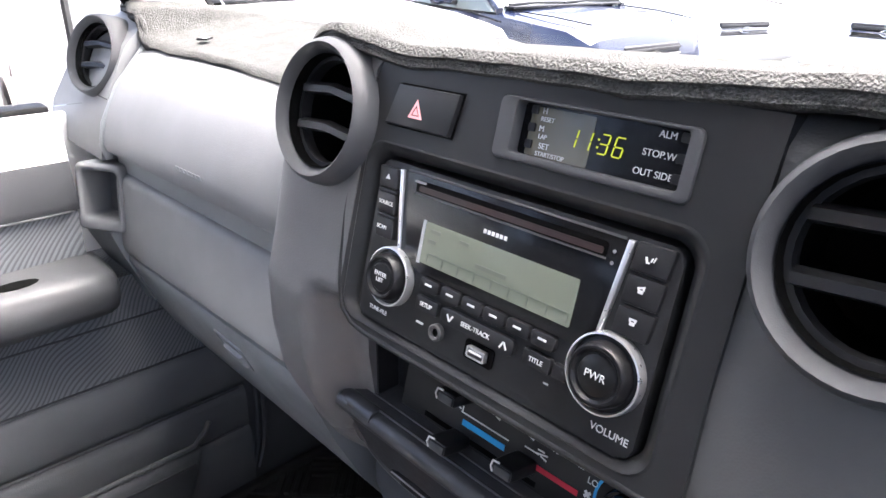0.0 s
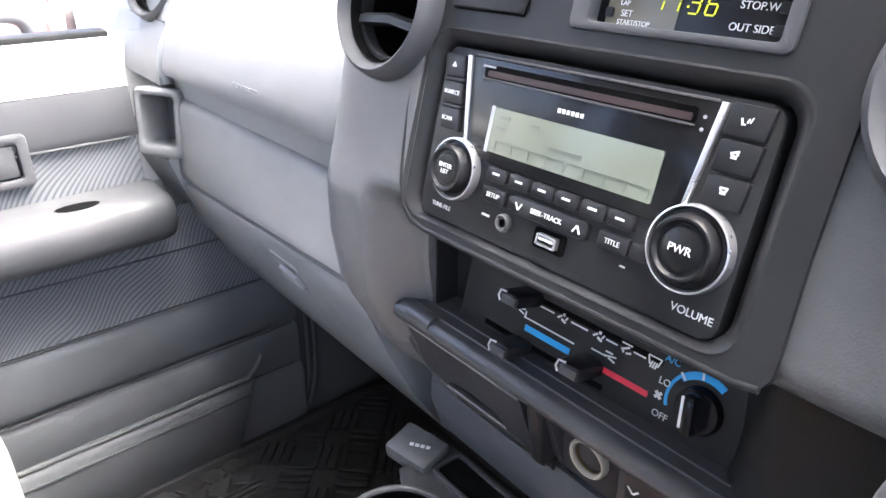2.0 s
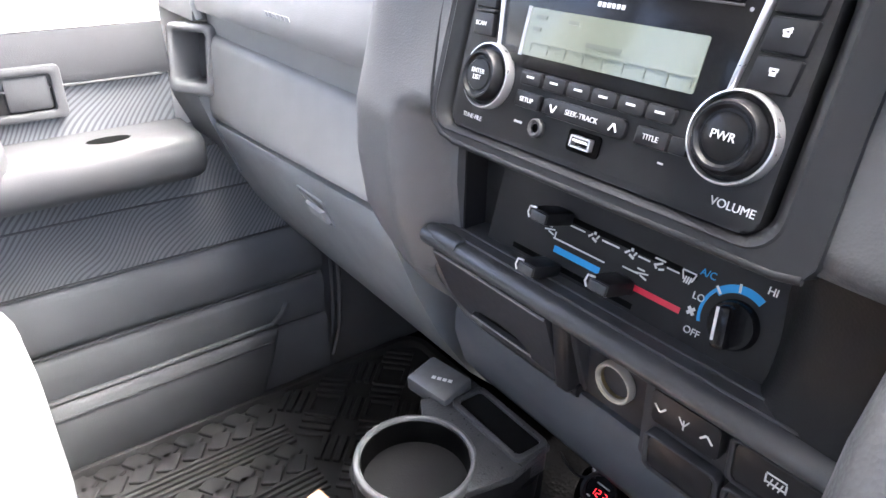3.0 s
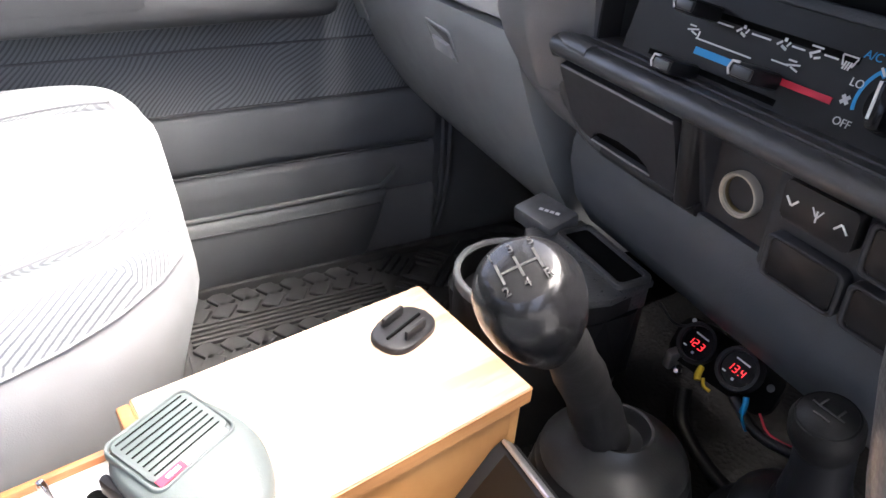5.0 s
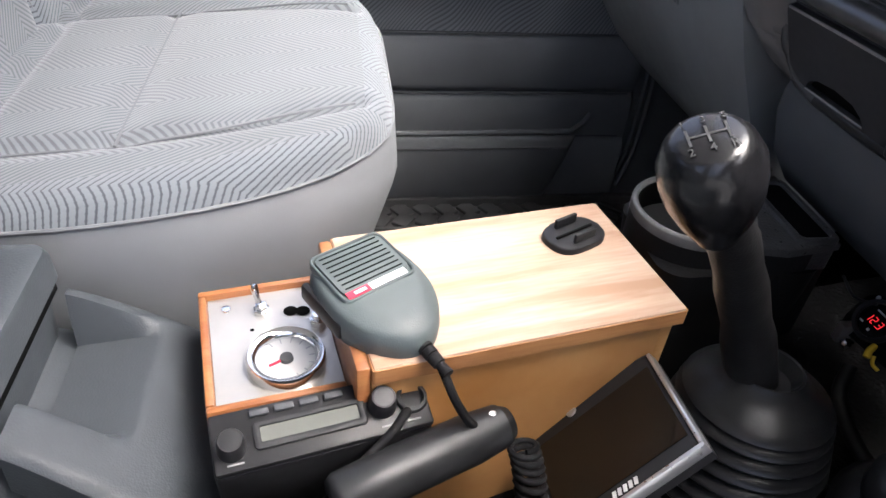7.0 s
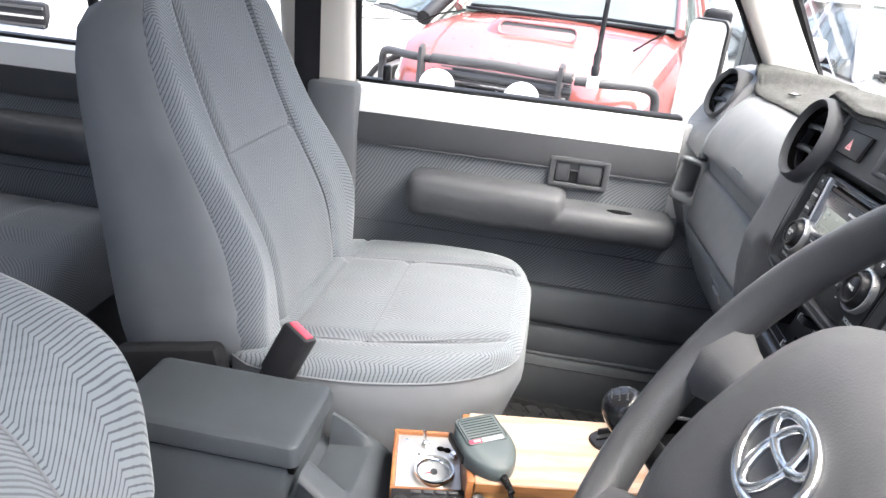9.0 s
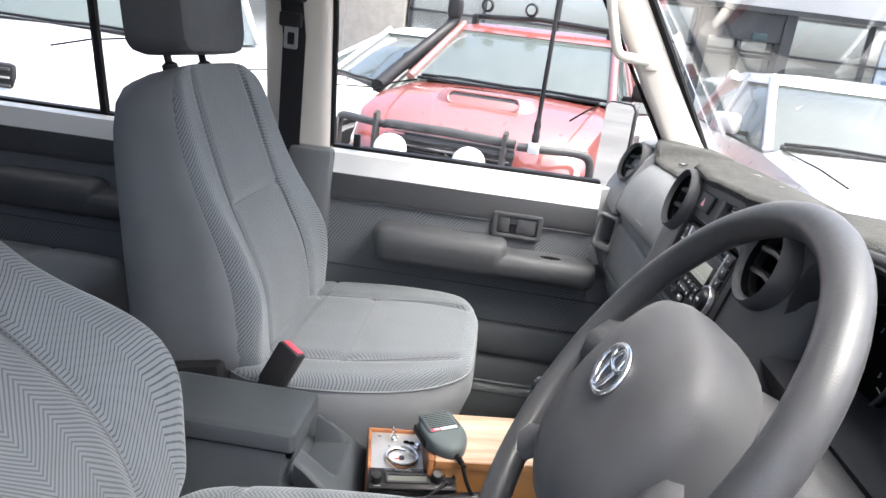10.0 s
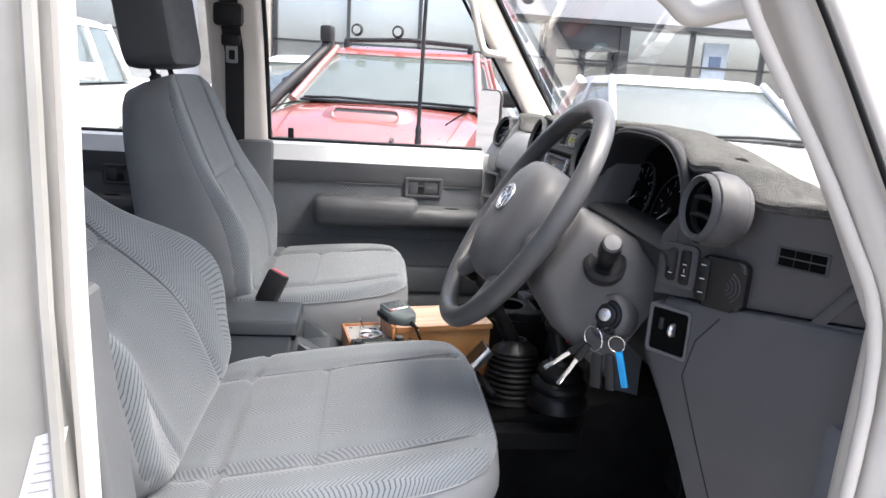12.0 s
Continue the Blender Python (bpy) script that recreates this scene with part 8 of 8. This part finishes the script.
part("cross_bar", tube([(-2.0, -0.62, 1.76), (-2.0, 0, 1.79), (-2.0, 0.62, 1.76)], 0.022, 8), BLACK, rack)
for y in (-0.5, -0.1):
    part("work_lamp", lathe([(0.05, -0.03), (0.06, 0.0), (0.05, 0.02), (0.038, 0.02)], 20, cap=False), BLACK, rack, m=pose(-1.98, y, 1.86, 0, 90, 0))
for y in (-0.6, 0.6):
    part("foot", box(0.08, 0.05, 0.1, (-2.0, y, 1.72), 0.01), BLACK, rack)
snork = thing("snorkel", "black air snorkel up the windscreen pillar of the red utility", "snorkel", m=RED)
part("duct", tube([(-0.75, -0.93, 1.12), (-1.1, -0.93, 1.25), (-1.85, -0.78, 1.64), (-1.9, -0.76, 1.74)], 0.055, 10), BLACK, snork, smooth=60)
part("ram_head", box(0.14, 0.12, 0.16, (-1.88, -0.76, 1.8), 0.03), BLACK, snork)

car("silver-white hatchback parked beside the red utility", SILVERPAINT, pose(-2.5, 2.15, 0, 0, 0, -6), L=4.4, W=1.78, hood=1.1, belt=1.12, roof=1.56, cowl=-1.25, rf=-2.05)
car("silver-white utility with a broad chrome-barred grille parked in the row", SILVERPAINT, pose(-3.1, -3.8, 0, 0, 0, 2), L=5.3, W=1.86, hood=1.24, belt=1.25, roof=1.79, cowl=-1.3, rf=-2.0, rr=-3.4, tail=-3.6, gz=0.78, gw=0.56)
car("white wagon with roof rails parked across the lot", WHITEPAINT, pose(-5.6, -2.75, 0, 0, 0, -58), L=4.6, W=1.8, hood=1.02, belt=1.04, roof=1.58, cowl=-1.1, rf=-1.7, rr=-4.0, tail=-4.4)
car("dark blue sedan parked in the row ahead", BLUEPAINT, pose(-2.7, 4.85, 0, 0, 0, -4), L=4.6, W=1.8, hood=0.98, belt=1.0, roof=1.45)
car("white van-like car parked further along the row", WHITEPAINT, pose(-1.9, 8.0, 0, 0, 0, -90), L=4.6, W=1.8, hood=1.05, belt=1.06, roof=1.6, cowl=-1.0, rf=-1.5)
car("white sedan parked beyond the blue car", WHITEPAINT, pose(-3.2, 7.6, 0, 0, 0, -20), L=4.5, W=1.78, hood=0.98, belt=1.0, roof=1.45)
car("silver wagon parked further back in the row", SILVERPAINT, pose(-2.8, -6.0, 0, 0, 0, 0), L=4.7, W=1.8, hood=1.02, belt=1.04, roof=1.6)
car("silver sedan parked in front of the showroom", SILVERPAINT, pose(-9.6, 3.6, 0, 0, 0, -70), L=4.5, W=1.78, hood=0.98, belt=1.0, roof=1.45)
car("white sedan parked in front of the showroom", WHITEPAINT, pose(-9.5, -4.0, 0, 0, 0, -85), L=4.5, W=1.78, hood=0.98, belt=1.0, roof=1.45)

show = thing("showroom", "glazed car showroom with pale cladding above dark frames", "building", m=pose(-14.5, 0, 0))
part("wall", span(-6, -0.5, -14, 18, 0.0, 5.6), CONCRETE, show)
part("cladding", span(-0.5, 0.25, 2.7, 18, 3.0, 6.0, 0.01), CONCRETE, show, "pale metal cladding band")
part("canopy_soffit", span(-0.5, 0.25, 2.7, 18, 2.9, 2.998), DARKFRAME, show)
part("pillar", span(-0.4, 0.1, -4.2, -2.7, 0.0, 6.0, 0.01), material("tan_cladding", (0.33, 0.31, 0.28), 0.6), show, "grey-brown cladding pier")
ys = [-13.5, -11.4, -9.3, -7.2, -5.1, -2.6, -1.0, 0.6, 2.2, 3.6, 5.3, 7.1, 8.9, 10.7, 12.5, 14.3, 16.1]
for a, b in zip(ys, ys[1:]):
    if a == -5.1:
        continue
    top = 2.9 if b > 2.3 else 5.4
    for z0, z1 in ((0.1, 2.1), (2.15, top)) if top < 3 else ((0.1, 2.1), (2.15, 3.7), (3.75, top)):
        w = part("window", span(-0.3, -0.26, a + 0.04, b - 0.04, z0, z1), SHOPGLASS, show, "tall reflecting shop window", smooth=0)
        part("frame", join(span(-0.3, -0.18, a - 0.04, a + 0.04, z0 - 0.05, z1 + 0.05), span(-0.3, -0.18, a + 0.04, b - 0.04, z1, z1 + 0.05)), DARKFRAME, w, smooth=0)
ent = part("entrance_frame", join(span(-0.2, 0.15, 3.5, 3.72, 0, 2.9), span(-0.2, 0.15, 5.2, 5.42, 0, 2.9), span(-0.18, 0.1, 3.72, 5.2, 2.35, 2.9), span(-0.2, -0.1, 4.42, 4.5, 0, 2.35), span(-0.2, -0.1, 3.72, 5.2, 2.0, 2.07)), DARKFRAME, show, "dark glazed entrance")
part("exit_sign", box(0.04, 0.3, 0.16, (0.12, 4.75, 2.42), 0.01), material("sign_dark", (0.03, 0.06, 0.065), 0.4), show, "small dark hanging sign")
sg = thing("hanging_banner", "pale blue vertical banner in the showroom window", "banner", m=pose(-14.72, 7.7, 0))
part("cloth", span(-0.01, 0.01, -0.3, 0.3, 1.3, 2.7), material("banner_blue", (0.45, 0.53, 0.6), 0.7), sg)
part("letter_mark", box(0.02, 0.3, 0.3, (0.015, 0, 2.25), 0.02), material("banner_dark_blue", (0.1, 0.16, 0.28), 0.6), sg)
part("letter_mark", box(0.02, 0.3, 0.25, (0.015, 0, 1.75), 0.02), bpy.data.materials["banner_dark_blue"], sg)
